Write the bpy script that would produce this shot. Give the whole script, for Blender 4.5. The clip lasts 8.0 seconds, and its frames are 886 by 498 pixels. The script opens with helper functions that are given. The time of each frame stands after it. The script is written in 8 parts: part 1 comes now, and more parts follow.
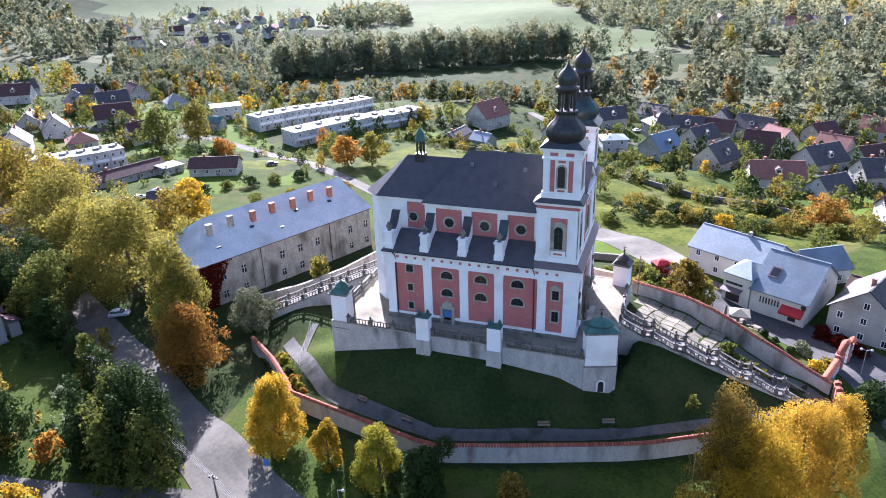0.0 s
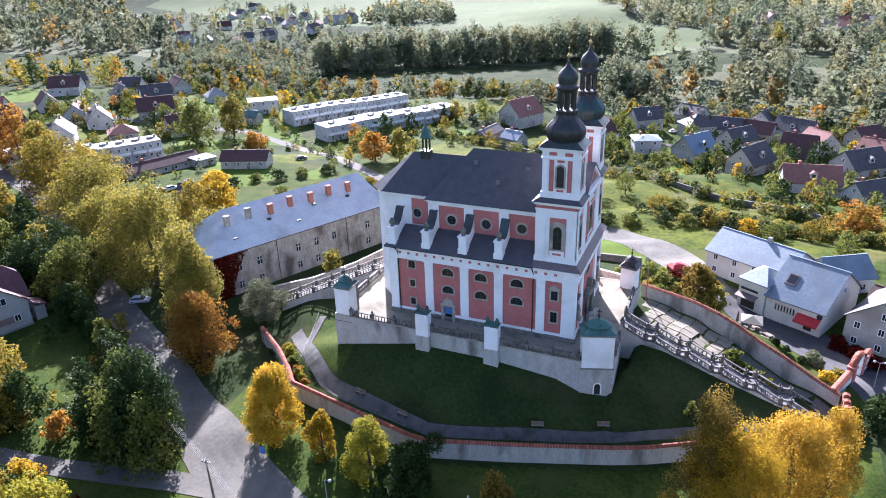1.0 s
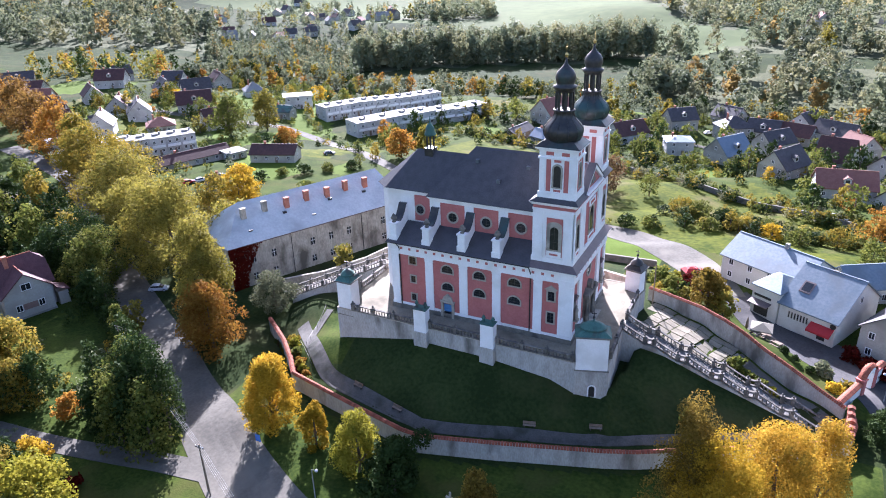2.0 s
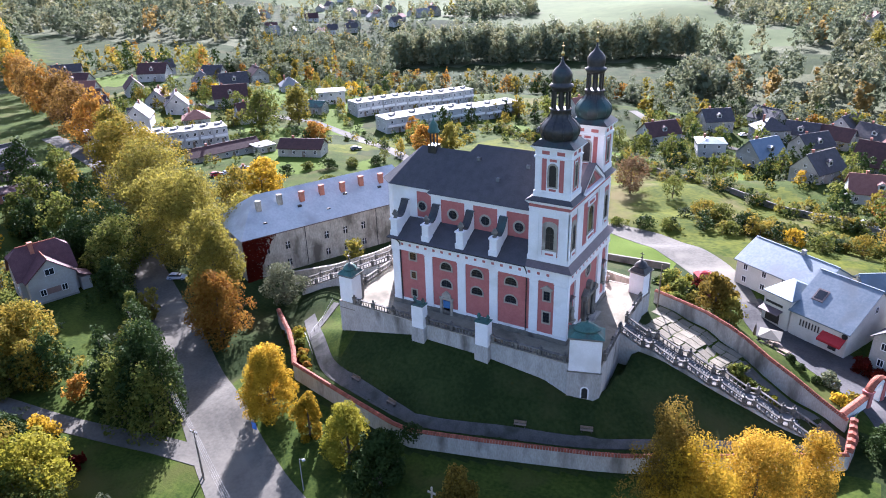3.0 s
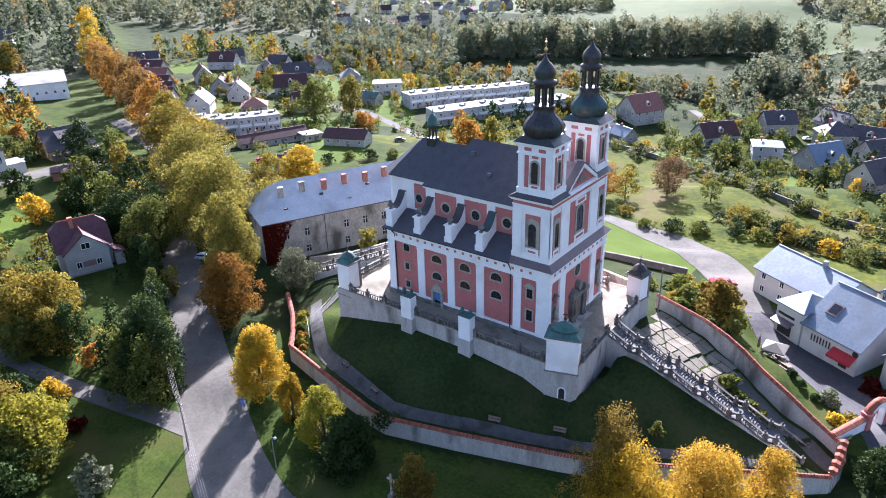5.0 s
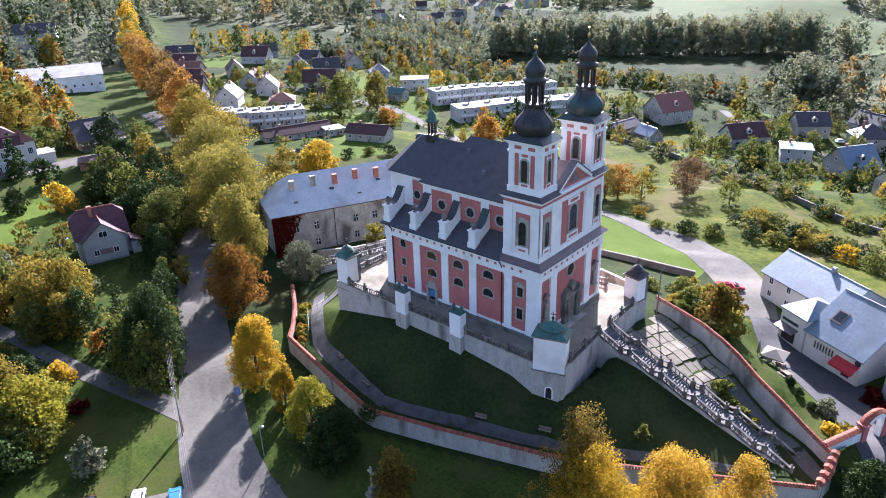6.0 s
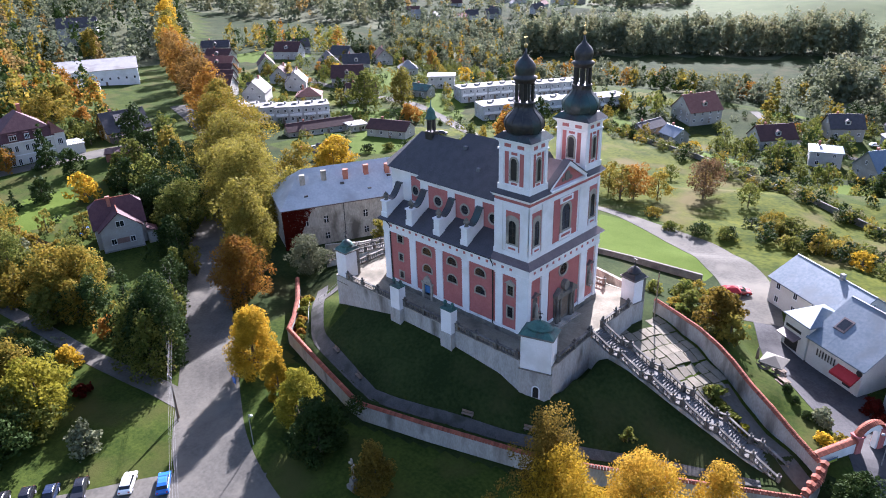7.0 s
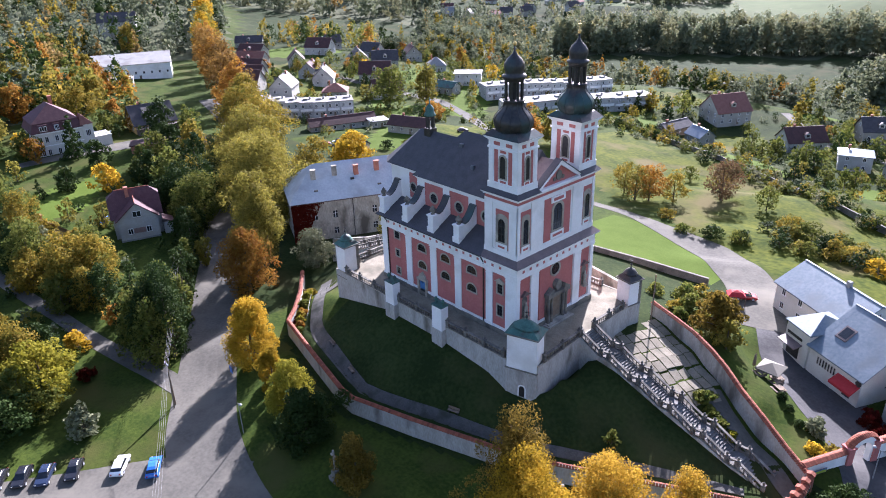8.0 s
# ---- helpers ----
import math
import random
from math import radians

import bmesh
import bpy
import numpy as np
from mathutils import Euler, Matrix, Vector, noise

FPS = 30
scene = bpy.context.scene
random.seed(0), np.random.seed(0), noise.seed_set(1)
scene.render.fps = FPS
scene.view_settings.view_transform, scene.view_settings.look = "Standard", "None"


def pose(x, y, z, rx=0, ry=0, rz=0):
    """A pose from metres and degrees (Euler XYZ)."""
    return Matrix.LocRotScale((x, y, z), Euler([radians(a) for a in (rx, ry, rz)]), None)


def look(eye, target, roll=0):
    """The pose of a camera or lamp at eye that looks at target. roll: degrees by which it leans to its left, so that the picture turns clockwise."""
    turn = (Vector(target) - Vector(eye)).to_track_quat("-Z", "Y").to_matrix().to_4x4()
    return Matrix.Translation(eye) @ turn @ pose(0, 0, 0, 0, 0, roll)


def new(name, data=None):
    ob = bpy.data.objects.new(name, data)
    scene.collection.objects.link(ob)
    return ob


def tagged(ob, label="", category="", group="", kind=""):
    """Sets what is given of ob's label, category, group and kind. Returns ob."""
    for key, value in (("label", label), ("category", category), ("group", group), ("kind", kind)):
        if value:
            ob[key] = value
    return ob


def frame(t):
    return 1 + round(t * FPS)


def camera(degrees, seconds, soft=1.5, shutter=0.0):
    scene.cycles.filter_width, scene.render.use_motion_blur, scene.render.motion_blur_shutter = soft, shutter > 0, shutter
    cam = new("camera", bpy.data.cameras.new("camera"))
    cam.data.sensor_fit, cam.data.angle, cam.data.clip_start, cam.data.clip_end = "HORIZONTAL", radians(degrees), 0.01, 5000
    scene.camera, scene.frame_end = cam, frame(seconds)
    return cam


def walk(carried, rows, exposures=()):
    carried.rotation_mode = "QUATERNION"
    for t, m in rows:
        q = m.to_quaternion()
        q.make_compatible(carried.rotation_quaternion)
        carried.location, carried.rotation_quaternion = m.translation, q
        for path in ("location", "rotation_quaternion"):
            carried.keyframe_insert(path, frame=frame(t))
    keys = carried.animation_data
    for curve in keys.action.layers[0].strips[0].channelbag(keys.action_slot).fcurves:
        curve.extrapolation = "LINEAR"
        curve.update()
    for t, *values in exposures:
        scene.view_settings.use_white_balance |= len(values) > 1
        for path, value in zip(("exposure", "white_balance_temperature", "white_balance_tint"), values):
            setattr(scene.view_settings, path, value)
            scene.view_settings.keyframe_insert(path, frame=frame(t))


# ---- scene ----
cam = camera(65.3, 8.0, 1.0)
METRES, EYE, TILT, LEAN, TURN = 52.0, 57.15, 0.0, 0.0, 19.76
ROWS = [
    (0.0, 0.0, 0.0, 0.0, -0.74, -23.84, 1.67),
    (0.5, 0.062, -0.0037, -0.0003, 1.24, -23.89, 1.66),
    (1.0, 0.1244, -0.0057, -0.0009, 3.16, -23.95, 1.66),
    (1.5, 0.187, -0.0054, -0.0013, 5.03, -24.0, 1.65),
    (3.0, 0.3753, 0.0072, -0.0022, 10.65, -24.18, 1.64),
    (3.5, 0.4368, 0.016, -0.0032, 12.32, -24.25, 1.61),
    (4.0, 0.4983, 0.0266, -0.0041, 14.0, -24.32, 1.61),
    (4.5, 0.5594, 0.039, -0.005, 15.66, -24.41, 1.6),
    (6.0, 0.7412, 0.0861, -0.0066, 20.58, -24.69, 1.58),
    (6.5, 0.8003, 0.1057, -0.0077, 22.21, -24.75, 1.57),
    (7.0, 0.8588, 0.1266, -0.0089, 23.83, -24.83, 1.57),
    (7.5, 0.917, 0.1493, -0.0098, 25.44, -24.91, 1.56),
    (8.0, 0.9746, 0.1735, -0.0102, 27.05, -24.97, 1.55),
]
walk(cam, [(t, pose(11.6, -91.38, EYE, TILT, LEAN, TURN) @ pose(METRES * x, METRES * y, METRES * z, 90 + pitch, roll, yaw)) for t, x, y, z, yaw, pitch, roll in ROWS],
     [(0.0, 2.46, 5400, 28), (4.5, 2.42, 5420, 28), (8.0, 2.12, 5490, 28)])

# ---- light ----
world = bpy.data.worlds.new("sky")
scene.world = world
world.use_nodes = True
wn = world.node_tree.nodes
sky = wn.new("ShaderNodeTexSky")
sky.sky_type, sky.sun_disc = "NISHITA", False
SUN_ELEV, SUN_AZ = radians(28.8), radians(118.5)      # azimuth counted from +x towards +y
sky.sun_elevation = SUN_ELEV
sky.sun_rotation = radians(90.0) - SUN_AZ
sky.air_density, sky.dust_density = 1.2, 2.0
wn["Background"].inputs[1].default_value = 0.062
world.node_tree.links.new(sky.outputs[0], wn["Background"].inputs[0])
sun = new("sun", bpy.data.lights.new("sun", "SUN"))
sun.data.energy, sun.data.angle, sun.data.color = 5.0, radians(0.6), (1.0, 0.945, 0.86)
SUN_FROM = Vector((math.cos(SUN_AZ) * math.cos(SUN_ELEV), math.sin(SUN_AZ) * math.cos(SUN_ELEV), math.sin(SUN_ELEV)))
sun.matrix_world = look(SUN_FROM * 100, (0, 0, 0))


# ---- geometry helpers ----
class Geo:
    """Gathers vertices and faces of one mesh."""

    def __init__(self):
        self.v, self.f, self.m = [], [], []

    def add(self, verts, faces, mi=0):
        n = len(self.v)
        self.v += [tuple(p) for p in verts]
        self.f += [tuple(i + n for i in q) for q in faces]
        self.m += [mi] * len(faces)
        return self

    def box(self, x0, y0, z0, x1, y1, z1, mi=0):
        v = [(x, y, z) for z in (z0, z1) for x, y in ((x0, y0), (x1, y0), (x1, y1), (x0, y1))]
        return self.add(v, [(3, 2, 1, 0), (4, 5, 6, 7), (0, 1, 5, 4), (1, 2, 6, 5), (2, 3, 7, 6), (3, 0, 4, 7)], mi)

    def prism(self, outline, a, b, axis="z", mi=0):
        """An outline (counter-clockwise) pushed along an axis from a to b."""
        n = len(outline)
        put = {"z": lambda p, h: (p[0], p[1], h), "y": lambda p, h: (p[0], h, p[1]), "x": lambda p, h: (h, p[0], p[1])}[axis]
        v = [put(p, a) for p in outline] + [put(p, b) for p in outline]
        f = [tuple(range(n - 1, -1, -1)), tuple(range(n, 2 * n))] + [(i, (i + 1) % n, n + (i + 1) % n, n + i) for i in range(n)]
        return self.add(v, f, mi)

    def ring(self, outer, inner, a, b, axis="y", mi=0):
        """A frame between two outlines with the same count of points."""
        n = len(outer)
        put = {"z": lambda p, h: (p[0], p[1], h), "y": lambda p, h: (p[0], h, p[1]), "x": lambda p, h: (h, p[0], p[1])}[axis]
        v = [put(p, h) for h in (a, b) for p in outer] + [put(p, h) for h in (a, b) for p in inner]
        f = []
        for i in range(n):
            j = (i + 1) % n
            f += [(i, j, n + j, n + i), (2 * n + j, 2 * n + i, 3 * n + i, 3 * n + j), (j, i, 2 * n + i, 2 * n + j), (n + i, n + j, 3 * n + j, 3 * n + i)]
        return self.add(v, f, mi)

    def lathe(self, profile, cx=0.0, cy=0.0, n=16, sx=1.0, sy=1.0, turn=0.0, mi=0):
        """A profile of (radius, height) turned about an upright axis."""
        v, f = [], []
        for r, z in profile:
            for i in range(n):
                a = 2 * math.pi * i / n + turn
                v.append((cx + sx * r * math.cos(a), cy + sy * r * math.sin(a), z))
        for k in range(len(profile) - 1):
            for i in range(n):
                j = (i + 1) % n
                f.append((k * n + i, k * n + j, k * n + n + j, k * n + n + i))
        f += [tuple(range(n - 1, -1, -1)), tuple(range((len(profile) - 1) * n, len(profile) * n))]
        return self.add(v, f, mi)

    def tube(self, points, r, n=6, mi=0, r2=None):
        """A round bar along a line of points, tapering from r to r2."""
        pts = [Vector(p) for p in points]
        r2 = r if r2 is None else r2
        v, f = [], []
        for k, p in enumerate(pts):
            d = (pts[min(k + 1, len(pts) - 1)] - pts[max(k - 1, 0)]).normalized()
            a = d.orthogonal().normalized()
            b = d.cross(a)
            rr = r + (r2 - r) * k / (len(pts) - 1)
            v += [p + rr * (a * math.cos(2 * math.pi * i / n) + b * math.sin(2 * math.pi * i / n)) for i in range(n)]
        for k in range(len(pts) - 1):
            for i in range(n):
                j = (i + 1) % n
                f.append((k * n + i, k * n + j, k * n + n + j, k * n + n + i))
        f += [tuple(range(n - 1, -1, -1)), tuple(range((len(pts) - 1) * n, len(pts) * n))]
        return self.add(v, f, mi)

    def mesh(self, name, mats, smooth=False, off=(0, 0, 0)):
        me = bpy.data.meshes.new(name)
        ox, oy, oz = off
        me.from_pydata([(x - ox, y - oy, z - oz) for x, y, z in self.v], [], self.f)
        for mt in mats if isinstance(mats, (list, tuple)) else [mats]:
            me.materials.append(mt)
        if any(self.m):
            me.polygons.foreach_set("material_index", self.m)
        if smooth:
            me.polygons.foreach_set("use_smooth", [True] * len(self.f))
        me.update()
        return me


def thing(name, at, label, category, group="", kind="", rz=0.0):
    ob = new(name)
    ob.empty_display_size = 0.3
    ob.matrix_basis = pose(*at, 0, 0, rz)
    return tagged(ob, label, category, group, kind)


def part(name, geo, mats, parent, label="", smooth=False, off=None):
    """One mesh object under a thing or a part; off: the point that becomes the parent's origin."""
    ob = new(name, geo.mesh(name, mats, smooth, off or (0, 0, 0)))
    ob.parent = parent
    return tagged(ob, label)


def solo(name, geo, mats, label, category, kind="", smooth=False, group=""):
    """A thing that is one mesh, with its origin at its own base."""
    v = np.array(geo.v)
    c = (float(v[:, 0].mean()), float(v[:, 1].mean()), float(v[:, 2].min()))
    ob = new(name, geo.mesh(name, mats, smooth, c))
    ob.location = c
    return tagged(ob, label, category, group, kind)


def arch(cx, z0, z1, w, n=10, rise=1.0):
    """The outline of an arched opening: x, z, counter-clockwise seen from -y."""
    r = w / 2
    zs = z1 - r * rise
    return [(cx - r, z0), (cx + r, z0)] + [(cx + r * math.cos(math.pi * i / n), zs + r * rise * math.sin(math.pi * i / n)) for i in range(n + 1)]


def disc(cx, cz, r, n=20, sx=1.0):
    return [(cx + sx * r * math.cos(2 * math.pi * i / n), cz + r * math.sin(2 * math.pi * i / n)) for i in range(n)]


def rect(x0, z0, x1, z1):
    return [(x0, z0), (x1, z0), (x1, z1), (x0, z1)]


# ---- materials ----
def material(name, a, b, scale=1.0, rough=0.8, bump=0.0, metal=0.0, fine=8.0, c=None, stretch=(1, 1, 1), rand=0.0, spec=0.3, bump_scale=20.0):
    """Two colours mixed by coarse and fine noise, with a third for stains; rand: change from object to object."""
    mt = bpy.data.materials.new(name)
    mt.use_nodes = True
    nt = mt.node_tree
    N, L = nt.nodes, nt.links
    bs = N["Principled BSDF"]
    geo = N.new("ShaderNodeNewGeometry")
    mp = N.new("ShaderNodeMapping")
    mp.inputs["Scale"].default_value = stretch
    L.new(geo.outputs["Position"], mp.inputs["Vector"])

    def noise_at(s, detail=4.0):
        t = N.new("ShaderNodeTexNoise")
        t.inputs["Scale"].default_value, t.inputs["Detail"].default_value = s, detail
        L.new(mp.outputs[0], t.inputs["Vector"])
        return t.outputs["Fac"]

    def ramp(fac, lo, hi):
        r = N.new("ShaderNodeMapRange")
        r.inputs["From Min"].default_value, r.inputs["From Max"].default_value = lo, hi
        L.new(fac, r.inputs["Value"])
        return r.outputs[0]

    def mix(fac, x, y):
        m = N.new("ShaderNodeMix")
        m.data_type = "RGBA"
        for s, q in ((m.inputs[6], x), (m.inputs[7], y)):
            if isinstance(q, tuple):
                s.default_value = (*q, 1)
            else:
                L.new(q, s)
        L.new(fac, m.inputs[0])
        return m.outputs[2]

    coarse, fin = noise_at(scale), noise_at(scale * fine, 3.0)
    add = N.new("ShaderNodeMath")
    add.operation = "ADD"
    L.new(coarse, add.inputs[0])
    L.new(fin, add.inputs[1])
    col = mix(ramp(add.outputs[0], 0.75, 1.25), a, b)
    if c:
        col = mix(ramp(noise_at(scale * 0.45, 6.0), 0.52, 0.68), col, c)
    if rand:
        oi = N.new("ShaderNodeObjectInfo")
        hs = N.new("ShaderNodeHueSaturation")
        v = ramp(oi.outputs["Random"], 0, 1)
        v.node.inputs["To Min"].default_value, v.node.inputs["To Max"].default_value = 1 - rand, 1 + rand
        L.new(v, hs.inputs["Value"])
        L.new(col, hs.inputs["Color"])
        col = hs.outputs[0]
    L.new(col, bs.inputs["Base Color"])
    bs.inputs["Roughness"].default_value, bs.inputs["Metallic"].default_value = rough, metal
    bs.inputs["Specular IOR Level"].default_value = spec
    if bump:
        bp = N.new("ShaderNodeBump")
        bp.inputs["Strength"].default_value, bp.inputs["Distance"].default_value = bump, 0.05
        t = N.new("ShaderNodeTexNoise")
        t.inputs["Scale"].default_value, t.inputs["Detail"].default_value = bump_scale, 4.0
        L.new(mp.outputs[0], t.inputs["Vector"])
        L.new(t.outputs["Fac"], bp.inputs["Height"])
        L.new(bp.outputs[0], bs.inputs["Normal"])
    return mt


def leaves(name, a, b, c=None, glow=0.45):
    """Leaf clumps: colours change from clump to clump; light shines in."""
    mt = bpy.data.materials.new(name)
    mt.use_nodes = True
    N, L = mt.node_tree.nodes, mt.node_tree.links
    bs = N["Principled BSDF"]
    geo = N.new("ShaderNodeNewGeometry")
    rp = N.new("ShaderNodeValToRGB")
    rp.color_ramp.elements[0].color, rp.color_ramp.elements[1].color = (*a, 1), (*b, 1)
    if c:
        e = rp.color_ramp.elements.new(0.8)
        e.color = (*c, 1)
    ns = N.new("ShaderNodeTexNoise")
    ns.inputs["Scale"].default_value = 0.35
    L.new(geo.outputs["Position"], ns.inputs["Vector"])
    ad = N.new("ShaderNodeMath")
    ad.operation = "MULTIPLY_ADD"
    ad.inputs[1].default_value = 0.55
    L.new(geo.outputs["Random Per Island"], ad.inputs[0])
    mr = N.new("ShaderNodeMapRange")
    mr.inputs["From Min"].default_value, mr.inputs["From Max"].default_value = 0.35, 0.65
    mr.inputs["To Max"].default_value = 0.45
    L.new(ns.outputs["Fac"], mr.inputs["Value"])
    L.new(mr.outputs[0], ad.inputs[2])
    L.new(ad.outputs[0], rp.inputs[0])
    oi = N.new("ShaderNodeObjectInfo")
    hs = N.new("ShaderNodeHueSaturation")
    m2 = N.new("ShaderNodeMapRange")
    m2.inputs["To Min"].default_value, m2.inputs["To Max"].default_value = 0.8, 1.2
    L.new(oi.outputs["Random"], m2.inputs["Value"])
    L.new(m2.outputs[0], hs.inputs["Value"])
    L.new(rp.outputs[0], hs.inputs["Color"])
    L.new(hs.outputs[0], bs.inputs["Base Color"])
    bs.inputs["Roughness"].default_value, bs.inputs["Specular IOR Level"].default_value = 0.7, 0.05
    tr = N.new("ShaderNodeBsdfTranslucent")
    L.new(hs.outputs[0], tr.inputs["Color"])
    mx = N.new("ShaderNodeMixShader")
    mx.inputs[0].default_value = glow
    L.new(bs.outputs[0], mx.inputs[1])
    L.new(tr.outputs[0], mx.inputs[2])
    L.new(mx.outputs[0], N["Material Output"].inputs["Surface"])
    return mt


M = {}
M["red"] = material("red_plaster", (0.38, 0.125, 0.11), (0.45, 0.16, 0.14), 0.5, 0.9, 0.15)
M["white"] = material("white_plaster", (0.74, 0.73, 0.70), (0.82, 0.81, 0.79), 0.6, 0.85, 0.1, c=(0.66, 0.65, 0.61))
M["off_white"] = material("off_white_render", (0.368, 0.359, 0.331), (0.451, 0.442, 0.414), 0.4, 0.9, 0.1, c=(0.294, 0.285, 0.258), rand=0.15)
M["town_cream"] = material("town_cream_render", (0.323, 0.304, 0.257), (0.399, 0.38, 0.323), 0.4, 0.9, 0.1, c=(0.266, 0.247, 0.209), rand=0.2)
M["stone"] = material("sandstone", (0.30, 0.27, 0.21), (0.40, 0.36, 0.29), 1.2, 0.9, 0.3, c=(0.20, 0.18, 0.15))
M["black_stone"] = material("blackened_sandstone", (0.0675, 0.063, 0.0555), (0.15, 0.138, 0.117), 1.6, 0.9, 0.3, c=(0.24, 0.217, 0.18))
M["old_step"] = material("worn_step", (0.12, 0.115, 0.105), (0.19, 0.18, 0.165), 1.2, 0.9, 0.3, c=(0.08, 0.078, 0.07))
M["dark_stone"] = material("dark_sandstone", (0.13, 0.12, 0.10), (0.22, 0.20, 0.16), 1.0, 0.9, 0.3, c=(0.08, 0.075, 0.065))
M["slate"] = material("slate_roof", (0.045, 0.043, 0.047), (0.07, 0.066, 0.07), 0.8, 0.55, 0.4, bump_scale=6.0)
M["slate_edge"] = material("grey_hatch", (0.09, 0.10, 0.11), (0.13, 0.14, 0.15), 1.0, 0.5)
M["copper"] = material("dark_copper", (0.028, 0.030, 0.032), (0.058, 0.052, 0.046), 0.55, 0.42, 0.15, metal=0.25, fine=5.0, c=(0.035, 0.075, 0.07))
M["verdigris"] = material("green_copper", (0.0298, 0.0765, 0.0638), (0.068, 0.153, 0.123), 1.2, 0.6, 0.1, c=(0.051, 0.0595, 0.051))
M["tin"] = material("tin_roof", (0.115, 0.152, 0.178), (0.17, 0.205, 0.228), 0.35, 0.42, 0.12, metal=0.15, fine=6.0, c=(0.125, 0.145, 0.155), bump_scale=2.0)
M["barn_tin"] = material("barn_tin", (0.33, 0.36, 0.365), (0.42, 0.45, 0.45), 0.35, 0.5, 0.1, metal=0.05, fine=6.0, c=(0.28, 0.30, 0.295), bump_scale=3.0)
M["tin_brown"] = material("brown_tin", (0.112, 0.084, 0.0805), (0.154, 0.119, 0.112), 0.8, 0.5, 0.1, metal=0.2)
M["glass"] = material("window_glass", (0.012, 0.014, 0.017), (0.024, 0.026, 0.029), 2.0, 0.12, spec=0.45)
M["render"] = material("grey_render", (0.32, 0.305, 0.27), (0.45, 0.43, 0.39), 0.7, 0.95, 0.3, c=(0.13, 0.12, 0.10), stretch=(1, 1, 0.35))
M["old_render"] = material("crumbling_render", (0.25, 0.225, 0.18), (0.43, 0.39, 0.32), 0.6, 0.95, 0.4, fine=5.0, c=(0.12, 0.105, 0.08), stretch=(1, 1, 0.5))
M["cream"] = material("cream_render", (0.54, 0.513, 0.441), (0.612, 0.585, 0.513), 0.5, 0.9, 0.1, c=(0.468, 0.432, 0.369))
M["tile_red"] = material("red_clay_tile", (0.202, 0.0561, 0.0309), (0.269, 0.0901, 0.0505), 1.5, 0.85, 0.2, rand=0.25)
M["roof_brown"] = material("brown_tile_roof", (0.051, 0.024, 0.021), (0.084, 0.039, 0.033), 0.8, 0.8, 0.5, bump_scale=4.0)
M["roof_red"] = material("faded_red_roof", (0.168, 0.07, 0.0525), (0.224, 0.105, 0.077), 0.8, 0.85, 0.5, bump_scale=4.0)
M["roof_orange"] = material("weathered_orange_tile", (0.20, 0.105, 0.06), (0.27, 0.15, 0.09), 1.0, 0.9, 0.5, c=(0.14, 0.09, 0.06), bump_scale=4.0)
M["roof_plum"] = material("plum_tile_roof", (0.075, 0.032, 0.034), (0.115, 0.052, 0.052), 0.9, 0.75, 0.5, bump_scale=4.0)
M["roof_dark"] = material("dark_tile_roof", (0.04, 0.036, 0.036), (0.072, 0.064, 0.064), 0.8, 0.7, 0.5, bump_scale=4.0)
M["roof_flat"] = material("pale_flat_roof", (0.194, 0.189, 0.173), (0.245, 0.24, 0.224), 0.3, 0.8, 0.1, c=(0.143, 0.133, 0.122))
M["roof_blue"] = material("blue_grey_tin", (0.12, 0.158, 0.192), (0.158, 0.197, 0.23), 0.5, 0.45, 0.1, metal=0.3)
M["asphalt"] = material("asphalt", (0.082, 0.077, 0.064), (0.118, 0.110, 0.090), 0.25, 0.92, 0.2, c=(0.138, 0.127, 0.101), spec=0.1)
M["paving"] = material("pale_paving", (0.165, 0.145, 0.105), (0.235, 0.21, 0.155), 0.6, 0.92, 0.2, c=(0.12, 0.108, 0.078), rand=0.12, spec=0.15)
# Grass with the churchyard's shade in its colour; sunny_lawn is the lit copy.
M["grass"] = material("grass", (0.0153, 0.0255, 0.00765), (0.034, 0.0467, 0.0136), 0.16, 0.95, 1.0, fine=11.0, c=(0.0442, 0.0459, 0.017), bump_scale=4.0, spec=0.04)
M["lawn"] = material("sunny_lawn", (0.021, 0.036, 0.0065), (0.049, 0.067, 0.011), 0.22, 0.95, 1.0, fine=9.0, c=(0.055, 0.057, 0.0155), bump_scale=4.0, spec=0.04)
M["bright_lawn"] = material("bright_lawn", (0.056, 0.086, 0.0105), (0.074, 0.106, 0.0165), 0.25, 0.95, 0.6, fine=12.0, bump_scale=6.0, spec=0.04)
M["rough_grass"] = material("dry_meadow", (0.029, 0.044, 0.0055), (0.084, 0.092, 0.0105), 0.14, 0.95, 1.0, fine=6.0, c=(0.102, 0.086, 0.035), bump_scale=2.0, spec=0.04)
M["field"] = material("pale_field", (0.0704, 0.0911, 0.0373), (0.0911, 0.112, 0.0455), 0.01, 0.95, 0.2, fine=9.0, c=(0.0662, 0.0787, 0.0331), spec=0.04)
M["field_gold"] = material("stubble_field", (0.126, 0.108, 0.036), (0.162, 0.135, 0.0495), 0.01, 0.95, 0.2, fine=9.0, spec=0.04)
M["wood_floor"] = material("woodland_floor", (0.062, 0.070, 0.036), (0.098, 0.102, 0.055), 0.1, 0.95, 0.8, spec=0.04)
M["bark"] = material("bark", (0.07, 0.055, 0.04), (0.12, 0.095, 0.07), 2.0, 0.95, 0.6)
M["iron"] = material("dark_iron", (0.03, 0.03, 0.03), (0.06, 0.055, 0.05), 3.0, 0.5, metal=0.5)
M["gold"] = material("gilt_metal", (0.65, 0.45, 0.15), (0.75, 0.55, 0.2), 3.0, 0.3, metal=1.0)
